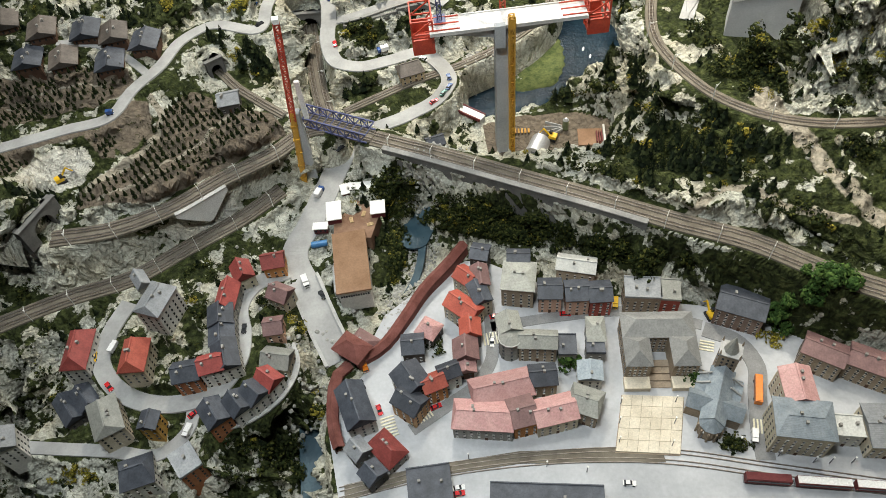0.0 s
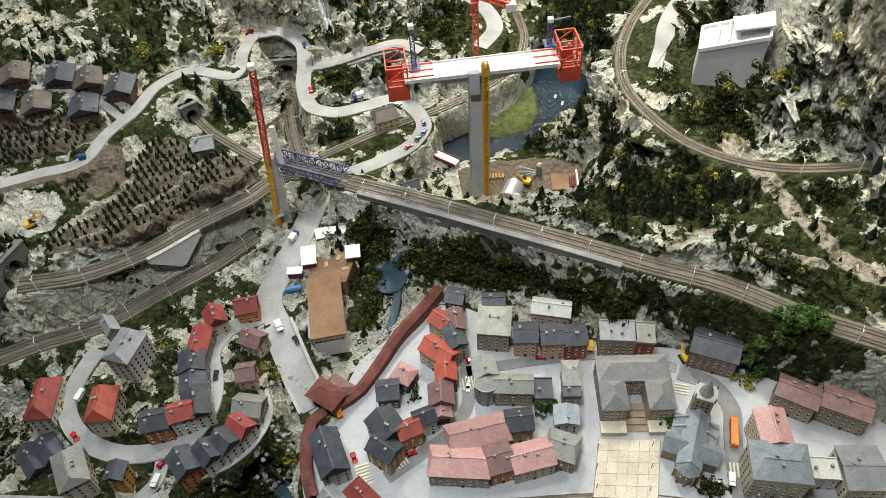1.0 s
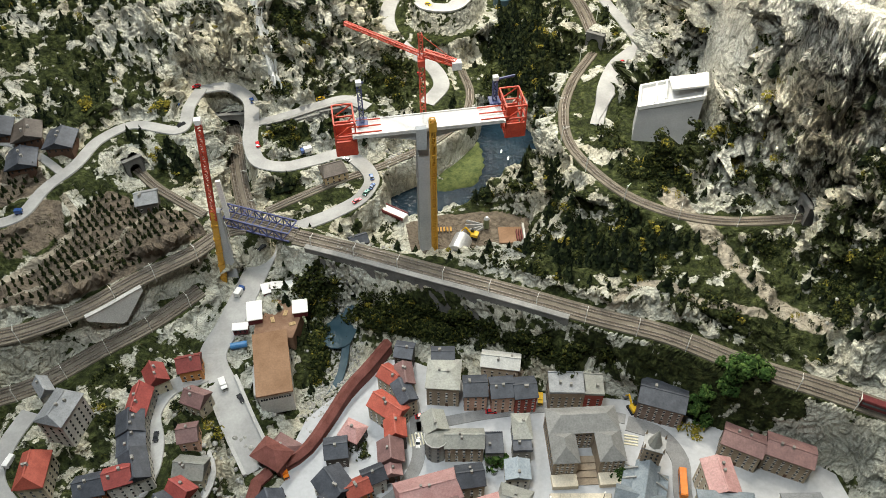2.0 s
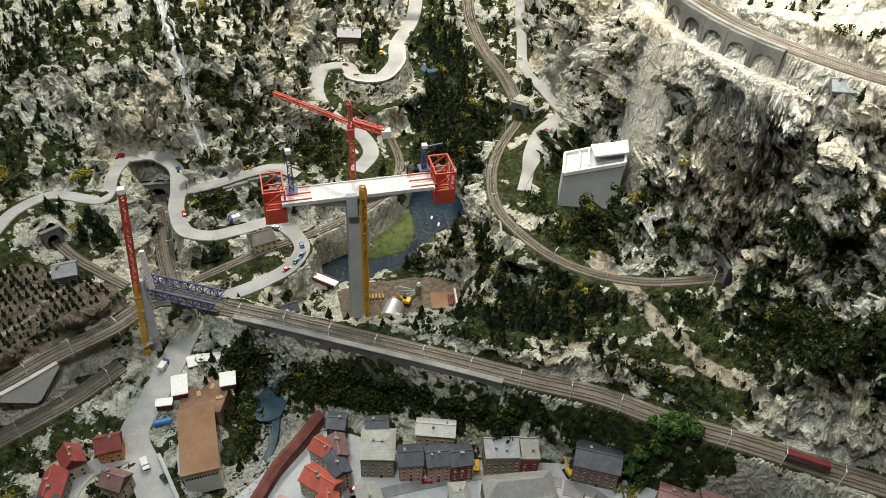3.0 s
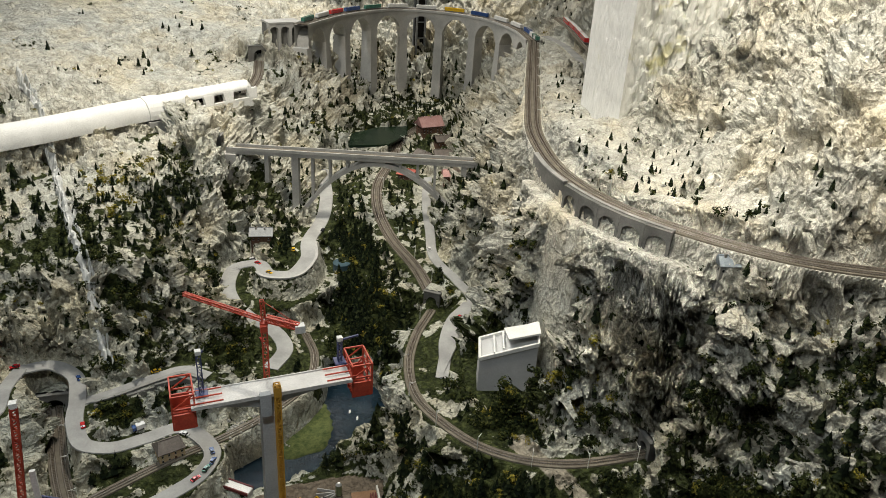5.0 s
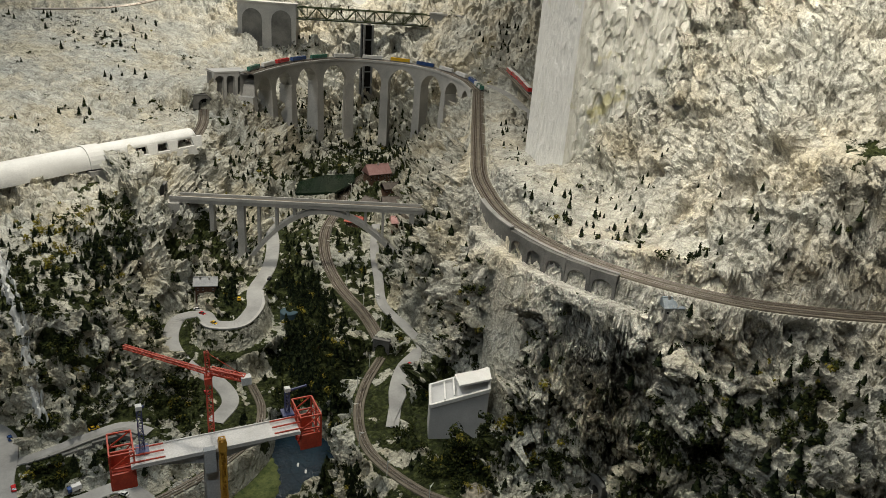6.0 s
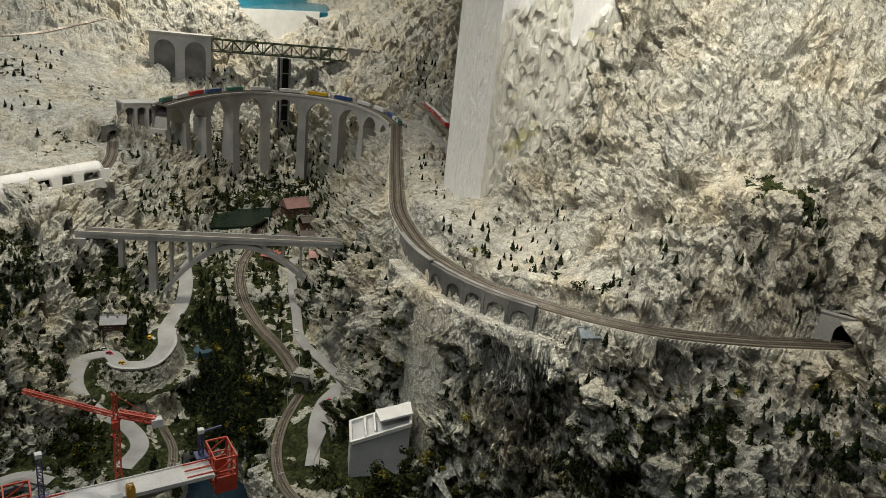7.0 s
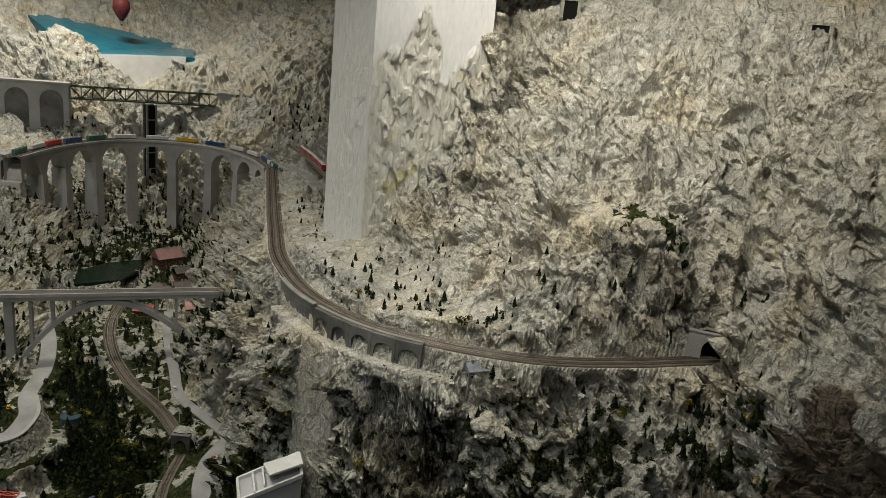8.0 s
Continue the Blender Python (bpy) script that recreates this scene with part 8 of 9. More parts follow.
for k in range(1300):
    x, y = rnd.uniform(-2.0, 2.6), rnd.uniform(0.95, 5.5)
    z, f = land_at(x, y)
    if f > 0.8 and not inside(TOWN, np.array([x]), np.array([y]))[0][0] and not (x < -0.6 and 2.35 < y < 3.2):
        stones.append((x, y, z, 0.011 * rnd.uniform(0.3, 1.4), rnd.uniform(0, 6.3), rnd.randrange(6)))
scattered("boulders", "pale grey stones in the stream and on the slopes", "stones", [stone_shape(100 + i) for i in range(6)], STONE, stones)


# ---- the town's landmarks ----
BROWNROOF = surface("flat_brown_roof", (0.20, 0.115, 0.065), (0.30, 0.185, 0.115), 5, 120, 0.8, 0.1)
OXBLOOD = surface("oxblood_shingles", (0.14, 0.05, 0.04), (0.24, 0.095, 0.08), 18, 160, 0.8, 0.4)
SAND = surface("sand_paving", (0.60, 0.53, 0.41), (0.74, 0.67, 0.54), 9, 150, 0.75, 0.1, vary=0.06)
EARTH = surface("brown_earth", (0.15, 0.085, 0.055), (0.27, 0.17, 0.115), 10, 120, 0.95, 0.5)
DARKRED = surface("dark_red_sheet", (0.10, 0.02, 0.022), (0.16, 0.04, 0.04), 20, 200, 0.6, 0.1)
SILVER = surface("silver_sheet", (0.55, 0.56, 0.57), (0.72, 0.73, 0.74), 12, 160, 0.35, 0.0, 0.6)
STONEWALL = WALLS["tan"]


def walkway(points, width, height):
    """A roofed wooden footway on a low wall."""
    t = thing("covered_walkway", "long covered walkway with an oxblood shingle roof", "walkway")
    c = resample([(x, y, z) for x, y, z in points], 0.06)
    d = np.gradient(c[:, :2], axis=0)
    d /= np.linalg.norm(d, axis=1)[:, None]
    side = np.column_stack([d[:, 1], -d[:, 0]])
    n = len(c)
    roof = Shape()
    for o, h in ((-width / 2 - 0.008, height - 0.004), (0, height + 0.018), (width / 2 + 0.008, height - 0.004), (0, height + 0.012)):
        roof.v += [(x + o * a, y + o * b, z + h) for (x, y, z), (a, b) in zip(c, side)]
    roof.f = [(k * n + i, (k + 1) % 4 * n + i, (k + 1) % 4 * n + i + 1, k * n + i + 1) for k in range(4) for i in range(n - 1)] + [(0, n, 2 * n, 3 * n)]
    part("roof", roof, OXBLOOD, t)
    part("floor", ribbon("floor", c, width, WALLS["wood"], 0.012, 0.05), WALLS["wood"], t)
    for o in (-width / 2, width / 2):
        part("side_wall", ribbon("side_wall", np.column_stack([c[:, :2] + side * o, c[:, 2]]), 0.005, OXBLOOD, height * 0.6, height * 0.6 + 0.03), OXBLOOD, t)
        for i in range(0, n, 2):
            x, y, z = c[i]
            p = (x + side[i][0] * o, y + side[i][1] * o)
            part("post", Shape().bar((*p, z), (*p, z + height), 0.005), WALLS["wood"], t)
    return t


walkway([(0.10, 2.15, 0.03), (0.006, 2.043, 0.03), (-0.109, 1.932, 0.02), (-0.209, 1.795, 0.01), (-0.329, 1.661, 0.0), (-0.40, 1.625, 0.0)], 0.034, 0.045)
walkway([(-0.46, 1.60, 0.0), (-0.515, 1.555, 0.0), (-0.535, 1.45, 0.0), (-0.535, 1.324, 0.0), (-0.512, 1.224, 0.0)], 0.034, 0.045)
gate = thing("gate_tower", "oxblood wooden gate tower over the road", "gate", (-0.44, 1.645, 0.0), -40)
for x in (-0.05, 0.05):
    part("pillar", Shape().box(x - 0.012, -0.035, -0.05, x + 0.012, 0.035, 0.07), OXBLOOD, gate)
part("upper_storey", Shape().box(-0.062, -0.042, 0.06, 0.062, 0.042, 0.10), OXBLOOD, gate)
part("roof", Shape().add([(-0.075, -0.055, 0.098), (0.075, -0.055, 0.098), (0.075, 0.055, 0.098), (-0.075, 0.055, 0.098), (-0.02, 0, 0.145), (0.02, 0, 0.145)],
                         [(0, 1, 5, 4), (2, 3, 4, 5), (1, 2, 5), (3, 0, 4), (3, 2, 1, 0)]), OXBLOOD, gate)
house(-0.40, 1.69, -40, 0.10, 0.09, 0.05, 0.035, 0.6, "brown", "wood", 0.0)


def ministry():
    """A big grey building round a forecourt."""
    t = thing("town_hall", "large U-shaped stone building with grey hipped roofs", "building", (0.845, 1.50, 0.0), -7)
    grey = tile_material("smooth_grey_roof", (0.26, 0.26, 0.25), (0.36, 0.36, 0.345))
    wings = ((-0.145, 0.0, 0.145, 0.115, 0.13), (-0.145, -0.13, -0.045, 0.0, 0.125), (0.045, -0.13, 0.145, 0.0, 0.125))
    for x0, y0, x1, y1, h in wings:
        part("wall", Shape().box(x0, y0, -0.02, x1, y1, h), STONEWALL, t)
        a, b, cx, cy = (x1 - x0) / 2 + 0.006, (y1 - y0) / 2 + 0.006, (x0 + x1) / 2, (y0 + y1) / 2
        k, q = (a - b * 0.9, 0) if a > b else (0, max(b - a * 0.9, 0.02))
        r = Shape()
        r.v = [(cx - a, cy - b, h), (cx + a, cy - b, h), (cx + a, cy + b, h), (cx - a, cy + b, h), (cx - k, cy - q, h + 0.045), (cx + k, cy - q, h + 0.045), (cx + k, cy + q, h + 0.045), (cx - k, cy + q, h + 0.045)]
        r.f = [(0, 1, 5, 4), (1, 2, 6, 5), (2, 3, 7, 6), (3, 0, 4, 7), (4, 5, 6, 7), (3, 2, 1, 0)]
        part("roof", r, grey, t)
    for floor in range(4):
        for xs_, y in (((-0.128, -0.108, -0.088, -0.066), -0.13), ((0.066, 0.088, 0.108, 0.128), -0.13), ((-0.03, -0.012, 0.012, 0.03), 0.0)):
            for x in xs_:
                w = placed("window", WINDOW, t, Matrix.Translation((x, y, 0.012 + 0.029 * floor)))
                placed("window_sill", SILL, w, Matrix.Identity(4))
        for x, ang in ((-0.145, -90), (0.145, 90)):
            for y in np.linspace(-0.115, 0.10, 8):
                placed("window", WINDOW, t, Matrix.Translation((x, y, 0.012 + 0.029 * floor)) @ Matrix.Rotation(radians(ang), 4, "Z"))
    for x0, x1 in ((-0.15, -0.045), (0.045, 0.15)):
        part("terrace", Shape().box(x0, -0.185, -0.02, x1, -0.131, 0.028), SAND, t)
    for k in range(4):
        part("step", Shape().box(-0.044, -0.17 + 0.03 * k, -0.02, 0.044, -0.14 + 0.03 * k, 0.004 + 0.006 * k), WALLS["tan"], t)
    return t


ministry()


def plaza():
    t = thing("plaza", "sand-coloured square paved with large slabs", "square", kind="structure")
    a, u, v = Vector((0.579, 1.085, 0)), Vector((0.243, -0.043, 0)), Vector((0.082, 0.235, 0))
    part("bed", Shape().prism([tuple((a + u * i + v * j)[:2]) for i, j in ((-0.01, -0.02), (1.01, -0.02), (1.01, 1.0), (-0.01, 1.0))], -0.03, 0.004), WALLS["tan"], t)
    for i in range(6):
        for j in range(5):
            q = [a + u * ((i + p) / 6) + v * ((j + r) / 5) for p, r in ((0.012, 0.012), (0.988, 0.012), (0.988, 0.988), (0.012, 0.988))]
            part("paving_slab", Shape().prism([(p.x, p.y) for p in q], 0.003, 0.009), SAND, t)
    return t


plaza()
GLOBE = surface("lamp_globe", (0.7, 0.7, 0.66), (0.8, 0.8, 0.76), 9, 100, 0.4, 0.0)


def street_lamp(x, y, z=0.0, h=0.05):
    t = thing("street_lamp", "black street lamp with a white globe", "lamp", (x, y, z), group="street lamps")
    part("post", Shape().tube((0, 0, 0), (0, 0, h), 0.0022, 0.0015, 6), STEEL, t)
    part("globe", Shape().tube((0, 0, h), (0, 0, h + 0.007), 0.003, 0.004, 8), GLOBE, t)
    return t


first = street_lamp(0.60, 1.12, 0.008)
for x, y, z in ((0.62, 1.20, 0.008), (0.645, 1.28, 0.008), (0.80, 1.08, 0.008), (0.835, 1.17, 0.008), (0.865, 1.26, 0.008), (1.19, 0.99, 0), (1.31, 0.95, 0), (1.37, 0.94, 0), (1.45, 0.93, 0), (0.30, 1.06, 0), (0.0, 1.13, 0), (0.92, 1.10, 0), (1.06, 1.06, 0),
                (-0.02, 1.30, 0), (0.16, 1.66, 0), (0.45, 1.02, 0), (0.10, 1.36, 0)):
    copy_thing(first, pose(x, y, z))


def church():
    t = thing("church", "tan stone church with blue-grey slate roofs and a pointed tower", "church", (1.005, 1.215, 0.0), -118)
    slate, wall = ROOFS["bluegrey"], STONEWALL

    def block(x0, y0, x1, y1, h, rise, along):
        part("wall", Shape().box(x0, y0, -0.02, x1, y1, h), wall, t)
        cx, cy, o = (x0 + x1) / 2, (y0 + y1) / 2, 0.005
        r = Shape()
        if along == "x":
            r.v = [(x0 - o, y0 - o, h - 0.003), (x1 + o, y0 - o, h - 0.003), (x1 + o, y1 + o, h - 0.003), (x0 - o, y1 + o, h - 0.003), (x0 - o, cy, h + rise), (x1 + o, cy, h + rise)]
        else:
            r.v = [(x1 + o, y0 - o, h - 0.003), (x1 + o, y1 + o, h - 0.003), (x0 - o, y1 + o, h - 0.003), (x0 - o, y0 - o, h - 0.003), (cx, y0 - o, h + rise), (cx, y1 + o, h + rise)]
        r.f = [(0, 1, 5, 4), (2, 3, 4, 5), (1, 2, 5), (3, 0, 4), (3, 2, 1, 0)]
        part("roof", r, slate, t)

    block(-0.14, -0.045, 0.10, 0.045, 0.085, 0.045, "x")
    block(-0.02, -0.105, 0.06, 0.105, 0.075, 0.04, "y")
    block(-0.13, -0.085, -0.025, 0.085, 0.05, 0.02, "y")
    apse = [(0.10 + 0.045 * math.cos(a), 0.045 * math.sin(a)) for a in np.linspace(-math.pi / 2, math.pi / 2, 6)]
    s = Shape().prism(apse, -0.02, 0.08)
    part("apse", s, wall, t)
    r = Shape()
    r.v = [(x * 1.03, y * 1.1, 0.078) for x, y in apse] + [(0.10, 0, 0.125)]
    r.f = [(i, (i + 1) % 6, 6) for i in range(6)]
    part("apse_roof", r, slate, t)
    for x in (-0.105, -0.06):
        for y in (-0.088, 0.088):
            part("buttress", Shape().bar((x, y * 0.45, 0.10), (x, y, 0.062), 0.006, 0.008), CONCRETE, t, "pale flying buttress")
    for a in np.linspace(-1.2, 1.2, 5):
        p = (0.10 + 0.05 * math.cos(a), 0.05 * math.sin(a))
        part("buttress", Shape().bar((*p, -0.01), (*p, 0.07), 0.007), wall, t)
        placed("window", WINDOW, t, Matrix.Translation((p[0] - 0.002, p[1], 0.03)) @ Matrix.Rotation(a + math.pi / 2, 4, "Z") @ Matrix.Diagonal((1, 1, 2, 1)))
    part("tower", Shape().box(-0.20, -0.038, -0.02, -0.135, 0.038, 0.20), wall, t)
    part("belfry_rim", Shape().box(-0.205, -0.043, 0.20, -0.13, 0.043, 0.206), CONCRETE, t)
    part("spire", Shape().tube((-0.1675, 0, 0.205), (-0.1675, 0, 0.30), 0.03, 0.001, 8), ROOFS["stone"], t)
    for x in (-0.20, -0.135):
        for y in (-0.038, 0.038):
            part("pinnacle", Shape().tube((x, y, 0.206), (x, y, 0.235), 0.005, 0.001, 5), wall, t)
    for k in range(3):
        for y in (-0.02, 0.0, 0.02):
            placed("window", WINDOW, t, Matrix.Translation((-0.135, y, 0.11 + 0.027 * k)) @ Matrix.Rotation(math.pi / 2, 4, "Z"))
        for x in (-0.185, -0.1675, -0.15):
            placed("window", WINDOW, t, Matrix.Translation((x, -0.038, 0.11 + 0.027 * k)))
    return t


church()


def round_tower(x, y, r, h, cap, roof, wall, label, z=0.0):
    t = thing("tower", label, "tower", (x, y, z))
    part("shaft", Shape().tube((0, 0, -0.02), (0, 0, h), r, r, 12), WALLS[wall], t)
    part("cornice", Shape().tube((0, 0, h), (0, 0, h + 0.006), r * 1.1, r * 1.1, 12), CONCRETE, t)
    part("cap", Shape().tube((0, 0, h + 0.006), (0, 0, h + cap), r * 1.02, r * 0.25, 12), ROOFS[roof], t)
    for k in range(int(h / 0.03)):
        for a in range(0, 360, 45):
            placed("window", WINDOW, t, Matrix.Rotation(radians(a), 4, "Z") @ Matrix.Translation((0, -r, 0.01 + 0.03 * k)))
    return t


round_tower(0.235, 1.585, 0.048, 0.125, 0.02, "stone", "grey", "grey octagonal corner tower with a low domed cap")
round_tower(1.315, 1.24, 0.032, 0.15, 0.03, "stone", "white", "round turret at the pink-roofed house")


# ---- building sites ----
def works_hall():
    t = thing("works_hall", "long white hall with a flat brown roof", "hall", (-0.424, 2.065, 0.06), -87)
    part("wall", Shape().box(-0.165, -0.072, -0.06, 0.165, 0.072, 0.088), WALLS["white"], t)
    part("roof", Shape().box(-0.172, -0.079, 0.088, 0.172, 0.079, 0.098), BROWNROOF, t)
    for i in range(12):
        placed("window", WINDOW, t, Matrix.Translation((0.165, -0.06 + 0.011 * i, 0.05)) @ Matrix.Rotation(math.pi / 2, 4, "Z"))
        placed("window", WINDOW, t, Matrix.Translation((-0.15 + 0.027 * i, -0.072, 0.05)))
    part("loading_dock", Shape().box(-0.12, -0.10, -0.06, 0.10, -0.073, 0.01), CONCRETE, t)
    return t


works_hall()
yard = Shape().prism([(-0.51, 2.23), (-0.33, 2.21), (-0.25, 2.45), (-0.29, 2.52), (-0.44, 2.54), (-0.49, 2.50)], 0.03, 0.125)
tagged(part("yard", yard, EARTH), "reddish-brown earth yard of the building site", "yard", kind="structure")


def site_hut(x, y, turn, w, d):
    t = thing("site_hut", "dark red site hut with a white flat roof", "hut", (x, y, 0.122), turn, "site huts round the yard")
    part("body", Shape().box(-w / 2, -d / 2, 0, w / 2, d / 2, 0.034), DARKRED, t)
    part("roof", Shape().box(-w / 2 - 0.004, -d / 2 - 0.004, 0.034, w / 2 + 0.004, d / 2 + 0.004, 0.039), WHITE, t, "white sheet roof")
    for i in range(max(2, int(w / 0.02))):
        placed("window", WINDOW, t, Matrix.Translation((-w / 2 + (i + 0.5) * w / max(2, int(w / 0.02)), -d / 2, 0.012)))
    return t


for row in ((-0.36, 2.515, -4, 0.13, 0.04), (-0.445, 2.505, -80, 0.06, 0.035), (-0.50, 2.375, 92, 0.11, 0.065), (-0.565, 2.29, -4, 0.065, 0.035), (-0.288, 2.365, -90, 0.075, 0.065)):
    site_hut(*row)
tank = thing("tank", "blue steel tank beside the road", "tank", (-0.575, 2.215, 0.1), 3)
part("cylinder", Shape().tube((-0.04, 0, 0.018), (0.035, 0, 0.018), 0.016, 0.016, 12), surface("blue_paint", (0.03, 0.13, 0.30), (0.05, 0.19, 0.40), 20, 150, 0.4, 0.0), tank)
for x in (-0.025, 0.02):
    part("saddle", Shape().box(x - 0.004, -0.014, 0, x + 0.004, 0.014, 0.008), STEEL, tank)
PLANK = surface("fresh_planks", (0.40, 0.28, 0.14), (0.56, 0.42, 0.24), 30, 200, 0.8, 0.1)
for k, (x, y, turn) in enumerate(((-0.40, 2.42, 20), (-0.36, 2.36, 70), (-0.33, 2.29, 10), (-0.42, 2.33, 100), (-0.31, 2.45, 45))):
    t = thing("plank_stack", "small stack of fresh planks on the brown yard", "planks", (x, y, 0.125), turn, "plank stacks in the yard")
    for j in range(3):
        part("plank", Shape().box(-0.016, -0.008 + 0.006 * j, 0, 0.016, -0.003 + 0.006 * j, 0.005), PLANK, t)
for k in range(3):
    t = thing("barrel", "green steel barrel beside the hut", "barrel", (-0.275 + 0.004 * k, 2.315 - 0.014 * k, 0.12), group="barrels by the site hut")
    part("drum", Shape().tube((0, 0, 0), (0, 0, 0.016), 0.006, 0.006, 10), GREEN, t)
    part("lid", Shape().tube((0, 0, 0.016), (0, 0, 0.018), 0.005, 0.005, 10), GREEN, t)
dome = thing("storage_dome", "silver half-round storage shed", "shed", (0.535, 2.645, 0.13), 60)
s = Shape()
s.v = [(x, 0.05 * math.cos(a), 0.055 * math.sin(a)) for x in (-0.055, 0.055) for a in np.linspace(0, math.pi, 13)]
s.f = [(i, i + 1, 14 + i, 13 + i) for i in range(12)] + [tuple(range(13)), tuple(range(13, 26))]
part("shell", s, SILVER, dome, smooth=False)
part("door", Shape().box(-0.057, -0.014, 0, -0.0555, 0.014, 0.03), STEEL, dome)
for k in range(6):
    t = thing("pipe_bundle", "yellow pipe bundle on the ground", "pipes", (0.43 + 0.017 * k, 2.785 - 0.002 * k, 0.132), 84, "yellow pipes by the pier")
    for j in range(2):
        part("pipe", Shape().tube((-0.016, 0.005 * j, 0.004), (0.016, 0.005 * j, 0.004), 0.0026, 0.0026, 6), YELLOW, t)
mixer = thing("concrete_plant", "small concrete plant with fanned gravel bays", "plant", (0.70, 2.76, 0.132), 0)
part("silo", Shape().tube((0, 0, 0), (0, 0, 0.06), 0.016, 0.016, 10), GREEN, mixer, "green silo")
part("funnel", Shape().tube((0, 0, 0.06), (0, 0, 0.072), 0.016, 0.006, 10), SILVER, mixer)
for a in (150, 170, 190, 210):
    part("bay_wall", Shape().bar((0.02 * math.cos(radians(a)), 0.02 * math.sin(radians(a)), 0.008), (0.11 * math.cos(radians(a)), 0.11 * math.sin(radians(a)), 0.008), 0.004, 0.018), CONCRETE, mixer)
shed = thing("works_shed", "brown open yard shed with a pale wall", "shed", (0.82, 2.68, 0.13), -8)
part("floor", Shape().box(-0.07, -0.06, 0, 0.06, 0.055, 0.006), BROWNROOF, shed)
part("wall", Shape().box(0.055, -0.065, 0, 0.065, 0.06, 0.03), WALLS["white"], shed)
for k in range(3):
    part("rack", Shape().box(0.02 + 0.012 * k, -0.055, 0.006, 0.026 + 0.012 * k, 0.02, 0.025), DARKRED, shed)
weir = thing("weir_bridge", "white footbridge with red edges over the weir", "bridge", (0.125, 3.035, 0.15), -42)
part("deck", Shape().box(0, -0.024, 0, 0.22, 0.024, 0.008), WHITE, weir)
for y in (-0.026, 0.026):
    part("edge", Shape().box(0, y - 0.003, -0.004, 0.22, y + 0.003, 0.014), DARKRED, weir, "red edge beam")
for x in (0.01, 0.21):
    part("support", Shape().box(x - 0.01, -0.02, -0.12, x + 0.01, 0.02, 0), CONCRETE, weir)
for x, y, z in ((0.93, 3.40, 0.1), (0.955, 3.33, 0.1)):
    t = thing("boat", "small white boat on the lake", "boat", (x, y, z), 70, "boats on the lake")
    part("hull", Shape().add([(-0.014, -0.005, 0.004), (0.008, -0.006, 0.004), (0.02, 0, 0.005), (0.008, 0.006, 0.004), (-0.014, 0.005, 0.004), (-0.01, 0, -0.004), (0.012, 0, -0.003)],
                             [(0, 1, 2, 3, 4), (0, 5, 6, 1), (1, 6, 2), (2, 6, 3), (3, 6, 5, 4), (0, 4, 5)]), WHITE, t)
    part("cabin", Shape().box(-0.006, -0.003, 0.004, 0.004, 0.003, 0.009), WHITE, t)


def torrent(trace, width, lift, seed):
    """Falling water: a strip of uneven width that clings to the rock."""
    rnd = random.Random(seed)
    c = np.array(trace)
    d = np.gradient(c[:, :2], axis=0)
    d /= np.linalg.norm(d, axis=1)[:, None]
    s, drift = Shape(), 0.0
    for (x, y, _), (a, b) in zip(c, d):
        drift = 0.85 * drift + rnd.uniform(-0.006, 0.006)
        w = width * rnd.uniform(0.45, 1.4)
        for o in (-w, -0.3 * w, 0.3 * w, w):
            px, py = x + b * (drift + o), y - a * (drift + o)
            s.v.append((px, py, land_at(px, py)[0] + lift * (1 if abs(o) < w else 0.1) + rnd.uniform(0, 0.006)))
    s.f = [(i * 4 + k, i * 4 + k + 1, i * 4 + k + 5, i * 4 + k + 4) for i in range(len(c) - 1) for k in range(3)]
    return s


fall = resample([(-0.78, 6.05, 0), (-0.68, 5.71, 0), (-0.576, 5.26, 0), (-0.523, 4.97, 0), (-0.453, 4.47, 0), (-0.389, 4.08, 0), (-0.361, 3.92, 0), (-0.313, 3.66, 0)], 0.013)
water = torrent(fall, 0.019, 0.034, 3)
for k, (a, b) in enumerate(((0.05, 0.4), (0.3, 0.75), (0.6, 1.0))):
    side = fall[int(len(fall) * a):int(len(fall) * b)] + np.array((0.028 if k != 1 else -0.026, 0, 0))
    extra = torrent(side, 0.008, 0.026, 11 + k)
    water.add(extra.v, extra.f)
tagged(part("waterfall", water, FOAM), "broken white waterfall down the grey cliff", "waterfall", kind="structure")


# ---- vehicles ----
PAINT = {c: surface(c + "_car_paint", a, b, 30, 300, 0.25, 0.0) for c, a, b in (
    ("red", (0.50, 0.02, 0.025), (0.58, 0.035, 0.035)), ("black", (0.02, 0.022, 0.026), (0.04, 0.042, 0.046)), ("white", (0.70, 0.70, 0.69), (0.80, 0.80, 0.79)), ("blue", (0.025, 0.06, 0.20), (0.04, 0.10, 0.28)),
    ("yellow", (0.70, 0.42, 0.02), (0.78, 0.50, 0.04)), ("orange", (0.75, 0.20, 0.02), (0.82, 0.26, 0.03)), ("green", (0.03, 0.14, 0.10), (0.05, 0.20, 0.15)))}
RUBBER = surface("tyre_rubber", (0.012, 0.012, 0.012), (0.03, 0.03, 0.03), 50, 300, 0.8, 0.0)
WHEEL = Shape().tube((0, -0.0025, 0), (0, 0.0025, 0), 0.0042, 0.0042, 10).mesh("wheel", RUBBER)


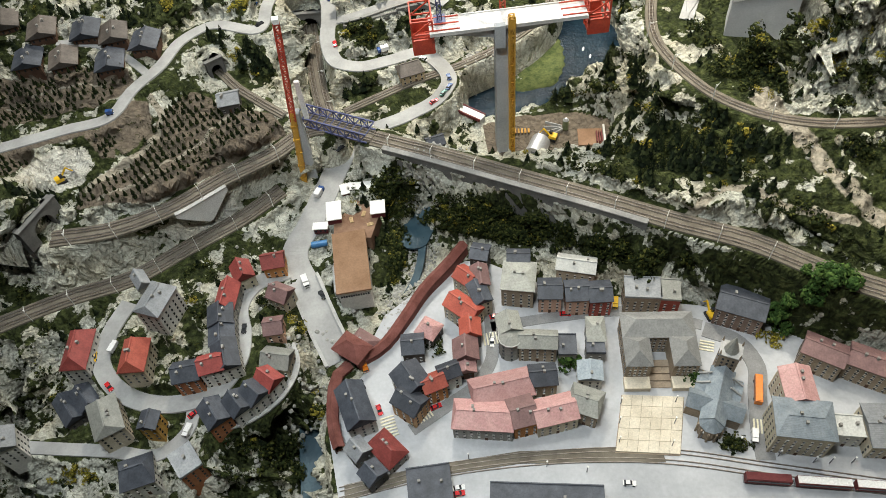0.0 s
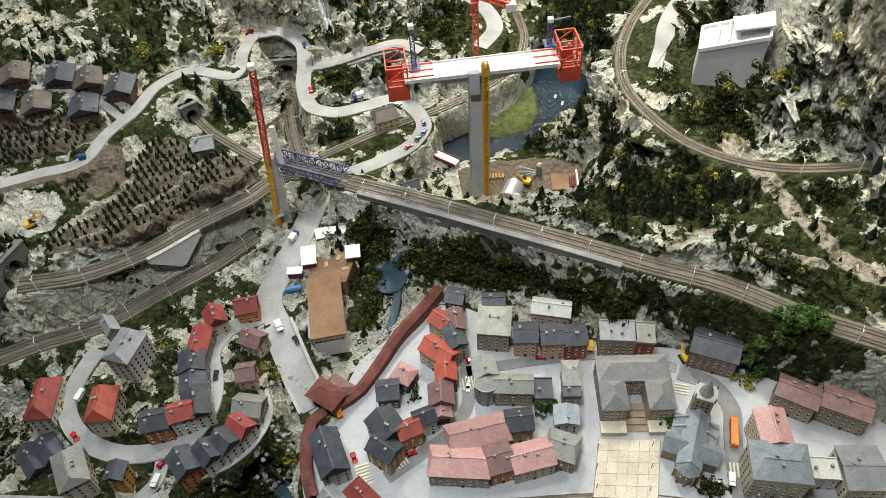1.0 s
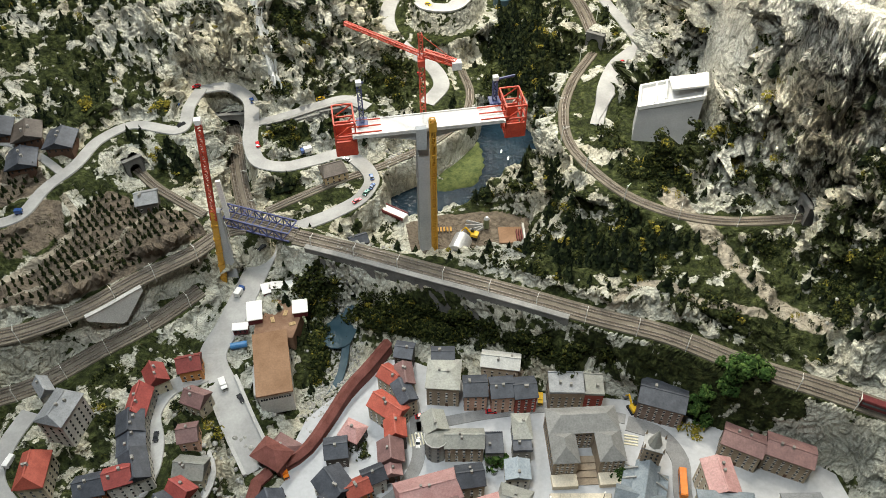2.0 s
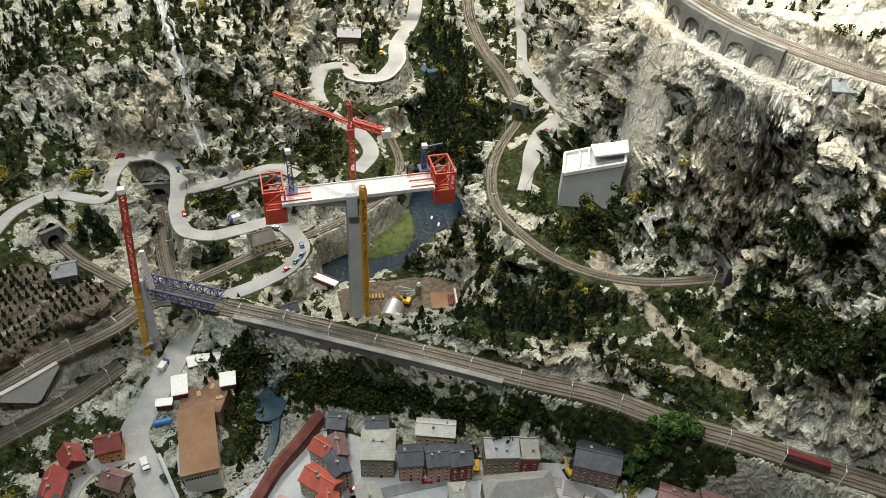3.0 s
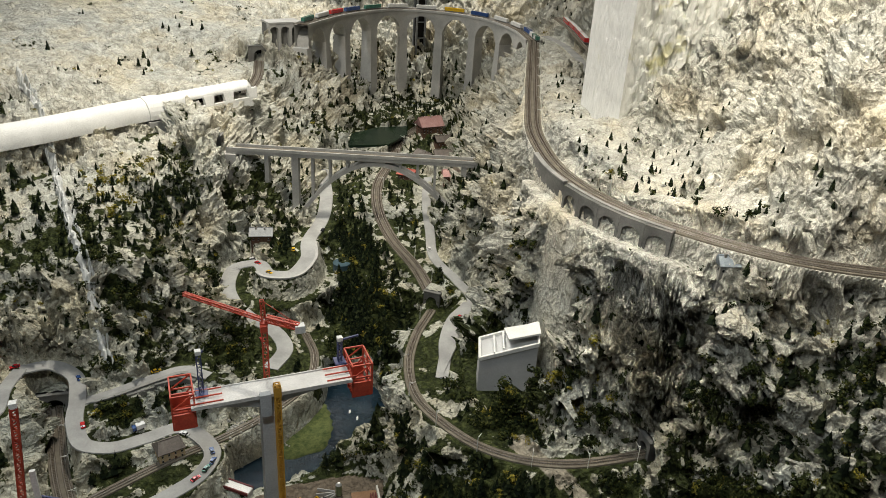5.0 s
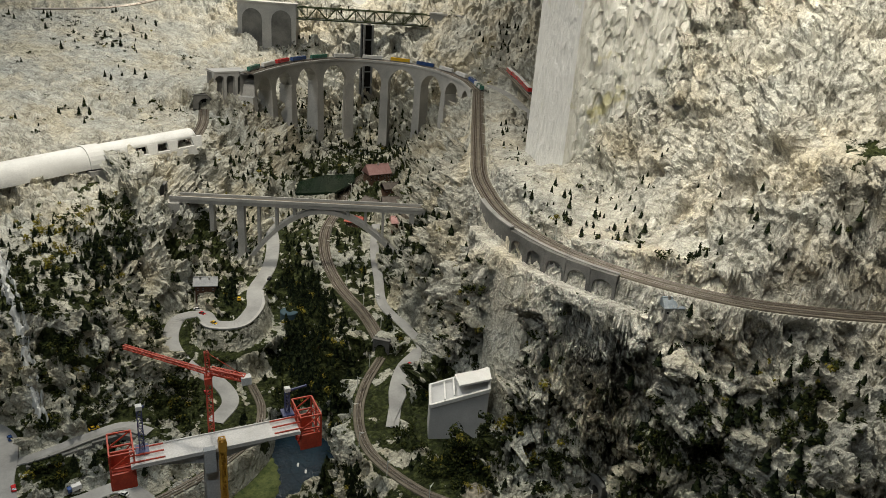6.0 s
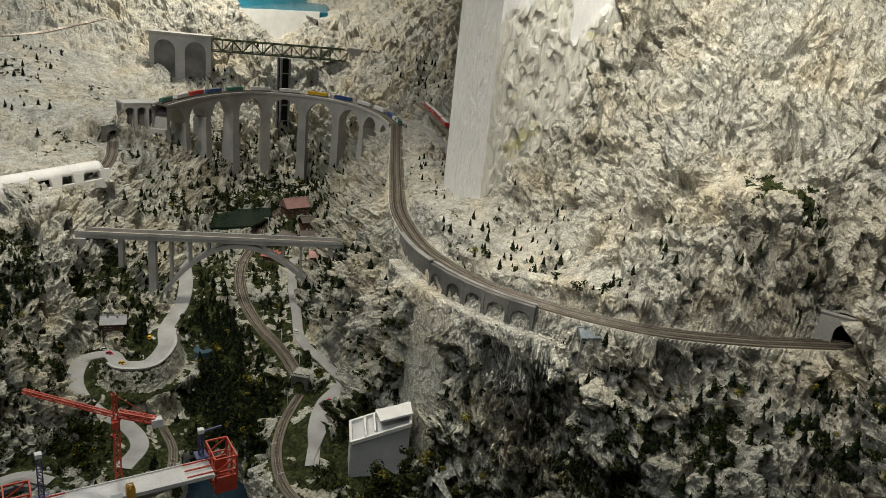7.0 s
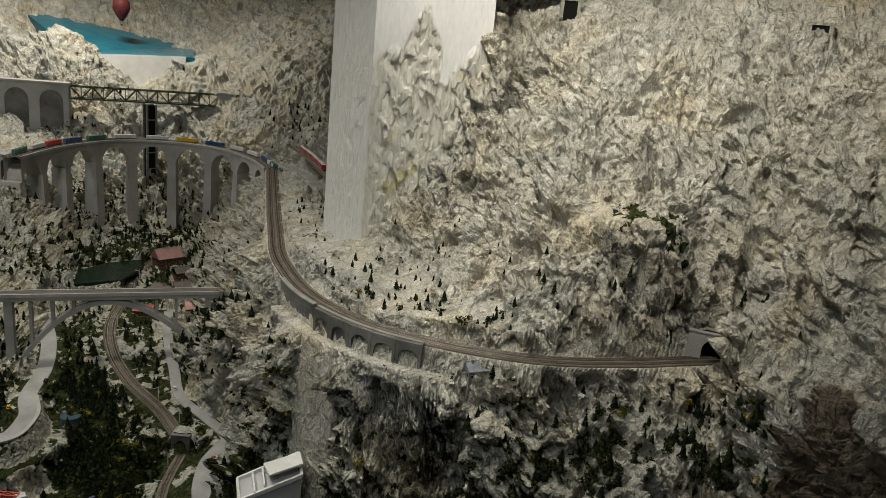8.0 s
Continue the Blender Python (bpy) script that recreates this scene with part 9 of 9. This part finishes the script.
def vehicle(x, y, heading, kind, colour, z=None):
    z = land_at(x, y)[0] + 0.004 if z is None else z
    if inside(TOWN, np.array([x]), np.array([y]))[0][0]:
        z = 0.0
    word = {"car": "car", "van": "delivery van", "truck": "lorry", "tractor": "tractor with a trailer"}[kind]
    t = thing({"truck": "lorry"}.get(kind, kind), f"{colour} model {word} parked on the road", kind, (x, y, z), heading, "model vehicles")
    p = PAINT[colour]
    L, W = {"car": (0.050, 0.020), "van": (0.056, 0.023), "truck": (0.062, 0.027), "tractor": (0.035, 0.02)}[kind]
    a, b = L / 2, W / 2
    if kind == "car":
        part("body", Shape().add([(-a, -b, 0.003), (a, -b, 0.003), (a, b, 0.003), (-a, b, 0.003), (-a, -b, 0.0095), (a * 0.97, -b, 0.0085), (a * 0.97, b, 0.0085), (-a, b, 0.0095)],
                                 [(3, 2, 1, 0), (4, 5, 6, 7), (0, 1, 5, 4), (1, 2, 6, 5), (2, 3, 7, 6), (3, 0, 4, 7)]), p, t)
        part("window_glass", Shape().add([(-a * 0.8, -b * 0.92, 0.0094), (a * 0.45, -b * 0.92, 0.009), (a * 0.45, b * 0.92, 0.009), (-a * 0.8, b * 0.92, 0.0094), (-a * 0.55, -b * 0.75, 0.0155), (a * 0.1, -b * 0.75, 0.0155), (a * 0.1, b * 0.75, 0.0155), (-a * 0.55, b * 0.75, 0.0155)],
                                    [(0, 1, 5, 4), (1, 2, 6, 5), (2, 3, 7, 6), (3, 0, 4, 7), (4, 5, 6, 7)]), GLASS, t, "dark windows")
        part("roof", Shape().box(-a * 0.56, -b * 0.76, 0.0153, a * 0.11, b * 0.76, 0.0165), p, t)
    else:
        split = a * 0.45
        part("cab", Shape().box(split, -b, 0.004, a, b, 0.024), p, t)
        part("windscreen", Shape().box(a - 0.001, -b * 0.85, 0.013, a + 0.0012, b * 0.85, 0.021), GLASS, t)
        part("cargo_box", Shape().box(-a, -b * 1.04, 0.005, split - 0.002, b * 1.04, 0.03 if kind == "truck" else 0.026), PAINT["white"] if kind == "truck" else p, t)
    for i in (-0.62, 0.62):
        for j in (-1, 1):
            placed("wheel", WHEEL, t, Matrix.Translation((a * i, j * b * 0.92, 0.0042)))
    for j in (-0.6, 0.6):
        part("headlight", Shape().box(a - 0.0005, j * b - 0.002, 0.006, a + 0.001, j * b + 0.002, 0.0085), GLOBE, t)
    return t


for rows in VEHICLES.values():
    for row in rows:
        vehicle(*row)
bus = thing("bus", "orange model bus in the street", "bus", (1.205, 1.265, 0.0), 71)
part("body", Shape().box(-0.062, -0.0145, 0.005, 0.062, 0.0145, 0.034), PAINT["orange"], bus)
part("roof", Shape().box(-0.058, -0.013, 0.034, 0.058, 0.013, 0.037), PAINT["orange"], bus)
for y in (-0.0148, 0.0148):
    part("window_band", Shape().box(-0.056, y - 0.0006, 0.018, 0.056, y + 0.0006, 0.029), GLASS, bus)
part("windscreen", Shape().box(0.0615, -0.0125, 0.014, 0.063, 0.0125, 0.03), GLASS, bus)
for i in (-0.04, 0.04):
    for j in (-0.0135, 0.0135):
        placed("wheel", WHEEL, bus, Matrix.Translation((i, j, 0.005)) @ Matrix.Diagonal((1.2, 1, 1.2, 1)))


def excavator(x, y, z, turn):
    t = thing("excavator", "yellow tracked excavator in the quarry", "excavator", (x, y, z), turn)
    for j in (-0.016, 0.016):
        part("track", Shape().box(-0.024, j - 0.006, 0, 0.024, j + 0.006, 0.012), RUBBER, t)
    part("body", Shape().box(-0.024, -0.017, 0.013, 0.014, 0.017, 0.03), PAINT["yellow"], t)
    part("cab", Shape().box(0.0, -0.016, 0.03, 0.016, 0.0, 0.046), GLASS, t)
    part("boom", Shape().bar((0.012, 0.006, 0.028), (0.045, 0.006, 0.06), 0.007), PAINT["yellow"], t)
    part("stick", Shape().bar((0.045, 0.006, 0.06), (0.065, 0.006, 0.025), 0.005), PAINT["yellow"], t)
    part("bucket", Shape().box(0.056, -0.004, 0.012, 0.072, 0.016, 0.026), STEEL, t)
    return t


excavator(-1.76, 2.585, land_at(-1.76, 2.585)[0] + 0.002, 30)
excavator(0.62, 2.70, 0.132, 150)
excavator(1.13, 1.64, 0.0, 100)


# ---- trains ----
def wagon(trace, pos, length, colour, name, label, height=0.03, off=0.0, deckz=0.009, group="wagons of the trains"):
    c = np.array(trace)
    L = np.concatenate([[0], np.cumsum(np.linalg.norm(np.diff(c[:, :2], axis=0), axis=1))])
    p = np.array([np.interp(pos, L, c[:, k]) for k in range(3)])
    q = np.array([np.interp(pos + 0.02, L, c[:, k]) for k in range(3)])
    ang = math.atan2(q[1] - p[1], q[0] - p[0])
    x, y = p[0] + off * math.sin(ang), p[1] - off * math.cos(ang)
    t = thing(name, label, "train", (x, y, p[2] + deckz), math.degrees(ang), group)
    a, b = length / 2, 0.0165
    part("frame", Shape().box(-a, -b * 0.8, 0.004, a, b * 0.8, 0.010), STEEL, t)
    part("body", Shape().box(-a * 0.97, -b, 0.011, a * 0.97, b, 0.011 + height), colour, t)
    part("roof", Shape().box(-a * 0.96, -b * 0.85, 0.011 + height, a * 0.96, b * 0.85, 0.014 + height), WHITE if name == "coach" else colour, t)
    for i in (-0.7, 0.7):
        part("bogie", Shape().box(a * i - 0.016, -b * 0.7, -0.002, a * i + 0.016, b * 0.7, 0.005), RUBBER, t)
    if name in ("coach", "locomotive"):
        for y_ in (-b, b):
            part("window_band", Shape().box(-a * 0.9, y_ - 0.0006, 0.011 + height * 0.45, a * 0.9, y_ + 0.0006, 0.011 + height * 0.8), GLASS, t)
    return t


via = resample([(x, y, z) for x, y, z in LINES["viaduct"]], 0.03)
cargo = [("white", 0.10), ("blue", 0.32), ("white", 0.62), ("white", 0.92), ("blue", 1.22), ("yellow", 1.52), ("white", 1.82), ("white", 2.12), ("green", 2.42), ("blue", 2.72), ("red", 2.98), ("white", 3.24), ("green", 3.54)]
for col, pos in cargo:
    wagon(via, pos, 0.22, PAINT[col], "freight_wagon", f"{col} freight wagon on the viaduct", 0.03, 0.023)
wagon(via, 0.03, 0.16, PAINT["green"], "locomotive", "dark green locomotive leading the freight train", 0.032, 0.023)
tram = [(1.03, 0.915, -0.004), (1.30, 0.86, -0.004), (1.60, 0.80, -0.004), (1.85, 0.75, -0.004)]
wagon(tram, 0.08, 0.17, DARKRED, "locomotive", "dark red electric locomotive at the station", 0.034)
wagon(tram, 0.28, 0.2, DARKRED, "coach", "red coach with a white roof at the station", 0.034)
wagon(tram, 0.49, 0.2, DARKRED, "coach", "red coach with a white roof at the station", 0.034)
wagon(TRACE["wall_line"], 2.62, 0.17, DARKRED, "locomotive", "dark red locomotive on the embankment", 0.034, 0.023)
red_line = resample([(3.62, 6.15, 1.84), (3.30, 5.30, 1.875), (3.08, 4.75, 1.88), (2.95, 4.40, 1.88)], 0.05)
railway("ledge_line", 2, 0.1, "railway on the upper terrace", red_line)
for pos in (0.55, 0.82, 1.09, 1.36):
    wagon(red_line, pos, 0.24, PAINT["red"], "coach", "red coach on the upper terrace", 0.03, 0.02, 0.012)


# ---- street tracks and markings ----
bed = Shape().prism([(-0.50, 1.02), (-0.2, 1.075), (0.2, 1.085), (0.76, 1.02), (0.76, 1.085), (0.2, 1.135), (-0.2, 1.12), (-0.50, 1.085)][::1], -0.012, 0.0035)
tagged(part("track_bed", bed, BALLAST), "brown ballast of the station tracks", "railway", kind="structure")
for dy in (0.0, 0.045):
    line = resample([(-0.52, 1.03 + dy * 0.9, -0.003), (-0.2, 1.072 + dy * 0.8, -0.003), (0.2, 1.082 + dy * 0.8, -0.003), (0.76, 1.022 + dy, -0.003), (1.2, 0.90 + dy, -0.003), (1.55, 0.80 + dy, -0.003), (1.84, 0.72 + dy, -0.003)], 0.03)
    d = np.gradient(line[:, :2], axis=0)
    d /= np.linalg.norm(d, axis=1)[:, None]
    for r in (-0.0082, 0.0082):
        c = np.column_stack([line[:, 0] + d[:, 1] * r, line[:, 1] - d[:, 0] * r, line[:, 2]])
        tagged(part("rail", ribbon("rail", c, 0.0022, RAIL, 0.009, 0.006), RAIL), "steel rail set into the street", "rail", kind="structure")
STRIPE = surface("road_marking", (0.62, 0.58, 0.42), (0.75, 0.71, 0.55), 30, 200, 0.7, 0.0)
ASPHALT = surface("street_asphalt", (0.20, 0.20, 0.20), (0.30, 0.30, 0.295), 7, 180, 0.85, 0.2)
for name, pts, w in (("main_street", [(1.14, 0.98, 0.003), (1.16, 1.10, 0.003), (1.20, 1.25, 0.003), (1.24, 1.38, 0.003), (1.20, 1.50, 0.003), (1.08, 1.58, 0.003)], 0.075), ("upper_street", [(0.17, 1.72, 0.003), (0.5, 1.73, 0.003), (0.85, 1.70, 0.003), (1.08, 1.60, 0.003)], 0.05),
                     ("mill_street", [(0.16, 2.03, 0.003), (0.17, 1.72, 0.003), (0.15, 1.56, 0.003), (0.06, 1.44, 0.003), (-0.06, 1.37, 0.003), (-0.22, 1.28, 0.003)], 0.055)):
    tr = resample(pts, 0.03)
    tagged(part("street", ribbon(name, tr, w, ASPHALT, 0.0, 0.012), ASPHALT), "worn grey asphalt street through the town", "street", kind="structure")
for x, y, turn, n in ((-0.31, 1.31, 12, 7), (-0.16, 1.345, -62, 5), (1.165, 1.115, 75, 5), (0.163, 1.66, 92, 6), (1.07, 1.50, -20, 4)):
    z = thing("zebra_crossing", "faded pale yellow zebra stripes on the street", "crossing", (x, y, 0.0), turn, kind="structure")
    for k in range(n):
        part("stripe", Shape().box(-0.03, (k - n / 2) * 0.014, 0.001, 0.03, (k - n / 2) * 0.014 + 0.007, 0.0045), STRIPE, z)


# ---- masts along the railways ----
mast = None
for line, gap, off, arm in (("wall_line", 0.22, 0.055, -1), ("vineyard_line", 0.2, 0.052, -1), ("gorge_line", 0.2, 0.052, -1), ("ledge_line", 0.3, -0.056, 1), ("curve_line", 0.25, 0.034, -1), ("tunnel_line", 0.25, 0.05, -1), ("upper_line", 0.3, 0.05, -1)):
    c = TRACE[line]
    L = np.concatenate([[0], np.cumsum(np.linalg.norm(np.diff(c[:, :2], axis=0), axis=1))])
    for pos in np.arange(gap * 0.5, L[-1], gap):
        p, q = (np.array([np.interp(v, L, c[:, k]) for k in range(3)]) for v in (pos, pos + 0.02))
        ang = math.atan2(q[1] - p[1], q[0] - p[0])
        m = pose(p[0] + off * math.sin(ang), p[1] - off * math.cos(ang), p[2], 0, 0, math.degrees(ang) + (0 if arm < 0 else 180))
        if mast is None:
            mast = thing("catenary_mast", "thin pale catenary mast beside the track", "mast", (0, 0, 0), group="catenary masts")
            part("post", Shape().bar((0, 0, -0.02), (0, 0, 0.085), 0.0028), GLOBE, mast)
            part("arm", Shape().bar((0, 0, 0.078), (0, 0.034, 0.078), 0.0018), GLOBE, mast)
            part("stay", Shape().bar((0, 0, 0.066), (0, 0.026, 0.078), 0.0014), GLOBE, mast)
            mast.matrix_world = m
        else:
            copy_thing(mast, m)


# ---- vineyards and fields ----
VINE = leaf_material("vine_leaves", (0.006, 0.010, 0.004), (0.014, 0.020, 0.007), (0.035, 0.042, 0.013))


def along_free(x, y):
    """No vines on the beaten paths."""
    i, j = min(int(np.searchsorted(xs, x)), nx - 1), min(int(np.searchsorted(ys, y)), ny - 1)
    return dirt[j * nx + i] < 0.5


def vines(plan, angle, gap, step, size):
    p = np.array(plan)
    m = p.mean(0)
    r = np.linalg.norm(p - m, axis=1).max()
    d, n = np.array((math.cos(radians(angle)), math.sin(radians(angle)))), np.array((-math.sin(radians(angle)), math.cos(radians(angle))))
    pts = []
    for a in np.arange(-r, r, gap):
        for b in np.arange(-r, r, step):
            q = m + n * (a + rnd.uniform(-0.004, 0.004)) + d * (b + rnd.uniform(-0.004, 0.004))
            if rnd.random() < 0.94:
                pts.append(q)
    pts = np.array(pts)
    hit, _ = inside(plan, pts[:, 0], pts[:, 1])
    pts = pts[hit]
    Z, f = level(pts[:, 0].copy(), pts[:, 1].copy(), smooth(pts[:, 0], pts[:, 1]))
    rows = [(x, y, land_at(x, y)[0] - 0.001, size * rnd.uniform(0.7, 1.25), rnd.uniform(0, 6.3), rnd.randrange(4)) for (x, y), z, k in zip(pts, Z, f) if k > 0.35 and along_free(x, y)]
    scattered("vine_rows", "rows of low brown-green vines", "vineyard", [spruce_shape(80 + i, 2.1) for i in range(4)], VINE, rows)


vines(VINEYARDS["lower"], 32, 0.040, 0.031, 0.0195)
vines(VINEYARDS["upper"], 80, 0.040, 0.030, 0.0195)
vines(VINEYARDS["middle"], 70, 0.040, 0.030, 0.0195)


# ---- the painted pillar and the hall ----
def pillar():
    """A square pillar of the hall, clad as a pale rock spire with a peak against white."""
    m, n, l, s = nodes_of("painted_pillar")
    at = n.new("ShaderNodeAttribute")
    at.attribute_name = "white"
    co = n.new("ShaderNodeTexCoord").outputs["Object"]
    mp = n.new("ShaderNodeMapping")
    mp.inputs["Scale"].default_value = (3.0, 3.0, 0.7)
    l.new(co, mp.inputs["Vector"])
    streak = noise_node(n, l, mp.outputs[0], 16, 6, 0.65)
    rock = ramp(n, l, streak, ((0.3, (0.50, 0.49, 0.43)), (0.5, (0.66, 0.655, 0.60)), (0.7, (0.78, 0.775, 0.73))))
    moss = ramp(n, l, noise_node(n, l, co, 6, 3), ((0.62, (1, 1, 1)), (0.72, (0.85, 0.82, 0.55))))
    rock = blend(n, l, 1.0, rock, moss, "MULTIPLY")
    l.new(blend(n, l, at.outputs["Fac"], rock, ramp(n, l, streak, ((0.35, (0.78, 0.79, 0.80)), (0.6, (0.86, 0.865, 0.87))))), s.inputs["Base Color"])
    s.inputs["Roughness"].default_value = 0.9
    bump(n, l, s, streak, 1.0, 0.012)
    A, B, C, D = Vector((2.62, 4.05, 0)), Vector((2.545, 3.52, 0)), Vector((3.10, 3.16, 0)), Vector((3.4, 3.7, 0))
    z0, z1 = 1.35, 4.6
    V, F, W = [], [], []
    rows = 300
    for a, b, cols, left in ((A, B, 60, True), (B, C, 100, False), (C, D, 30, False)):
        base = len(V)
        nrm = Vector(((b - a).y, -(b - a).x, 0)).normalized()
        U, Zs = (q.ravel() for q in np.meshgrid(np.arange(cols + 1) / cols, z0 + (z1 - z0) * np.arange(rows + 1) / rows))
        X, Y = a.x + (b.x - a.x) * U, a.y + (b.y - a.y) * U
        g = 0.5 * facets(X * 6, Y * 6, Zs * 3, 41) + 0.7 * facets(X * 14, Y * 14, Zs * 6, 42) + 0.5 * facets(X * 32, Y * 32, Zs * 14, 43)
        peak = np.where(np.abs(U - 0.42) < 0.16, 2.86 + 0.25 * (1 - np.abs(U - 0.42) / 0.16), 2.74 + 0.10 * np.sin(9 * U) + 0.35 * np.maximum(0, U - 0.75))
        white = np.full(len(U), 0.7) if left else np.clip((Zs - peak) / 0.05 + 0.5, 0, 1)
        out = (0.005 if left else 0.04 * (1 - white)) * g * np.minimum(1, np.minimum(U, 1 - U) * 6)
        V += [tuple(q) for q in np.column_stack([X + nrm.x * out, Y + nrm.y * out, Zs]).tolist()]
        W += white.tolist()
        F += [(base + j * (cols + 1) + i, base + j * (cols + 1) + i + 1, base + (j + 1) * (cols + 1) + i + 1, base + (j + 1) * (cols + 1) + i) for j in range(rows) for i in range(cols)]
    me = bpy.data.meshes.new("pillar")
    me.from_pydata(V, [], F)
    me.materials.append(m)
    me.attributes.new("white", "FLOAT", "POINT").data.foreach_set("value", W)
    return tagged(new("pillar", me), "white hall pillar painted as a pale rock peak", "pillar", kind="structure")


pillar()
HALLWALL = surface("hall_wall", (0.08, 0.079, 0.075), (0.12, 0.118, 0.112), 2, 60, 0.9, 0.1)
BACKDROP = surface("painted_backdrop", (0.40, 0.43, 0.31), (0.60, 0.60, 0.47), 3, 40, 0.9, 0.0)
HALLDARK = surface("hall_ceiling", (0.05, 0.05, 0.05), (0.08, 0.08, 0.08), 2, 60, 0.9, 0.0)
tagged(part("ceiling", Shape().box(-4.2, -2.5, 4.7, 7.2, 13.2, 4.85), HALLDARK), "dark hall ceiling", "ceiling", kind="structure")
for name, b in (("wall_south", (-4.2, -2.6, -1.2, 7.2, -2.5, 4.7)), ("wall_north", (-4.2, 13.1, -1.2, 7.2, 13.2, 4.7)), ("wall_west", (-4.3, -2.6, -1.2, -4.2, 13.2, 4.7)), ("wall_east", (7.2, -2.6, -1.2, 7.3, 13.2, 4.7))):
    painted = name == "wall_north"
    tagged(part(name, Shape().box(*b), BACKDROP if painted else HALLWALL), "pale green painted backdrop wall" if painted else "plain grey hall wall", "wall", kind="structure")
tagged(part("floor", Shape().box(-4.2, -2.5, -1.3, 7.2, 13.1, -1.2), HALLDARK), "dark hall floor", "floor", kind="structure")
shaft = thing("lift_shaft", "dark steel lift shaft behind the viaduct", "shaft", (3.12, 8.42, 0.7))
for x in (-0.05, 0.05):
    for y in (-0.05, 0.05):
        part("upright", Shape().bar((x, y, 0), (x, y, 1.25), 0.02), STEEL, shaft)
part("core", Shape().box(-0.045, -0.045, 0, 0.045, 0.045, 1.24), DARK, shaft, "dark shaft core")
for k in range(7):
    part("tie", Shape().bar((-0.05, -0.05, 0.18 * k), (0.05, -0.05, 0.18 * k), 0.012), STEEL, shaft)
for x, y, z, turn in ((3.62, 3.06, 3.10, -45), (3.97, 1.73, 3.05, -70)):
    t = thing("rock_opening", "dark doorway cut into the rock face", "opening", (x, y, z), turn, kind="structure")
    part("lintel", Shape().box(-0.06, -0.03, 0.11, 0.06, 0.03, 0.125), ROCK, t)
    for s in (-0.05, 0.05):
        part("jamb", Shape().box(s - 0.01, -0.03, 0, s + 0.01, 0.03, 0.11), ROCK, t)
    # a solid near-black block paints the shaded hollow between the jambs
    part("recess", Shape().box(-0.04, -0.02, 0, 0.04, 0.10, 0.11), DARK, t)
balloon = thing("hot_air_balloon", "small dark red hot-air balloon above the reservoir", "balloon", (3.55, 10.55, 2.72))
s = Shape()
prof = [(0.02, 0.06), (0.07, 0.13), (0.11, 0.22), (0.10, 0.30), (0.05, 0.35), (0.005, 0.36)]
s.v = [(r * math.cos(a), r * math.sin(a), z) for r, z in prof for a in np.linspace(0, math.tau, 17)[:-1]]
s.f = [(j * 16 + i, j * 16 + (i + 1) % 16, (j + 1) * 16 + (i + 1) % 16, (j + 1) * 16 + i) for j in range(5) for i in range(16)]
part("envelope", s, DARKRED, balloon, smooth=True)
part("basket", Shape().box(-0.015, -0.015, 0, 0.015, 0.015, 0.022), WALLS["wood"], balloon)
for x, y in ((-0.013, -0.013), (0.013, 0.013), (-0.013, 0.013), (0.013, -0.013)):
    part("rope", Shape().bar((x, y, 0.02), (x * 1.3, y * 1.3, 0.065), 0.002), WALLS["wood"], balloon)
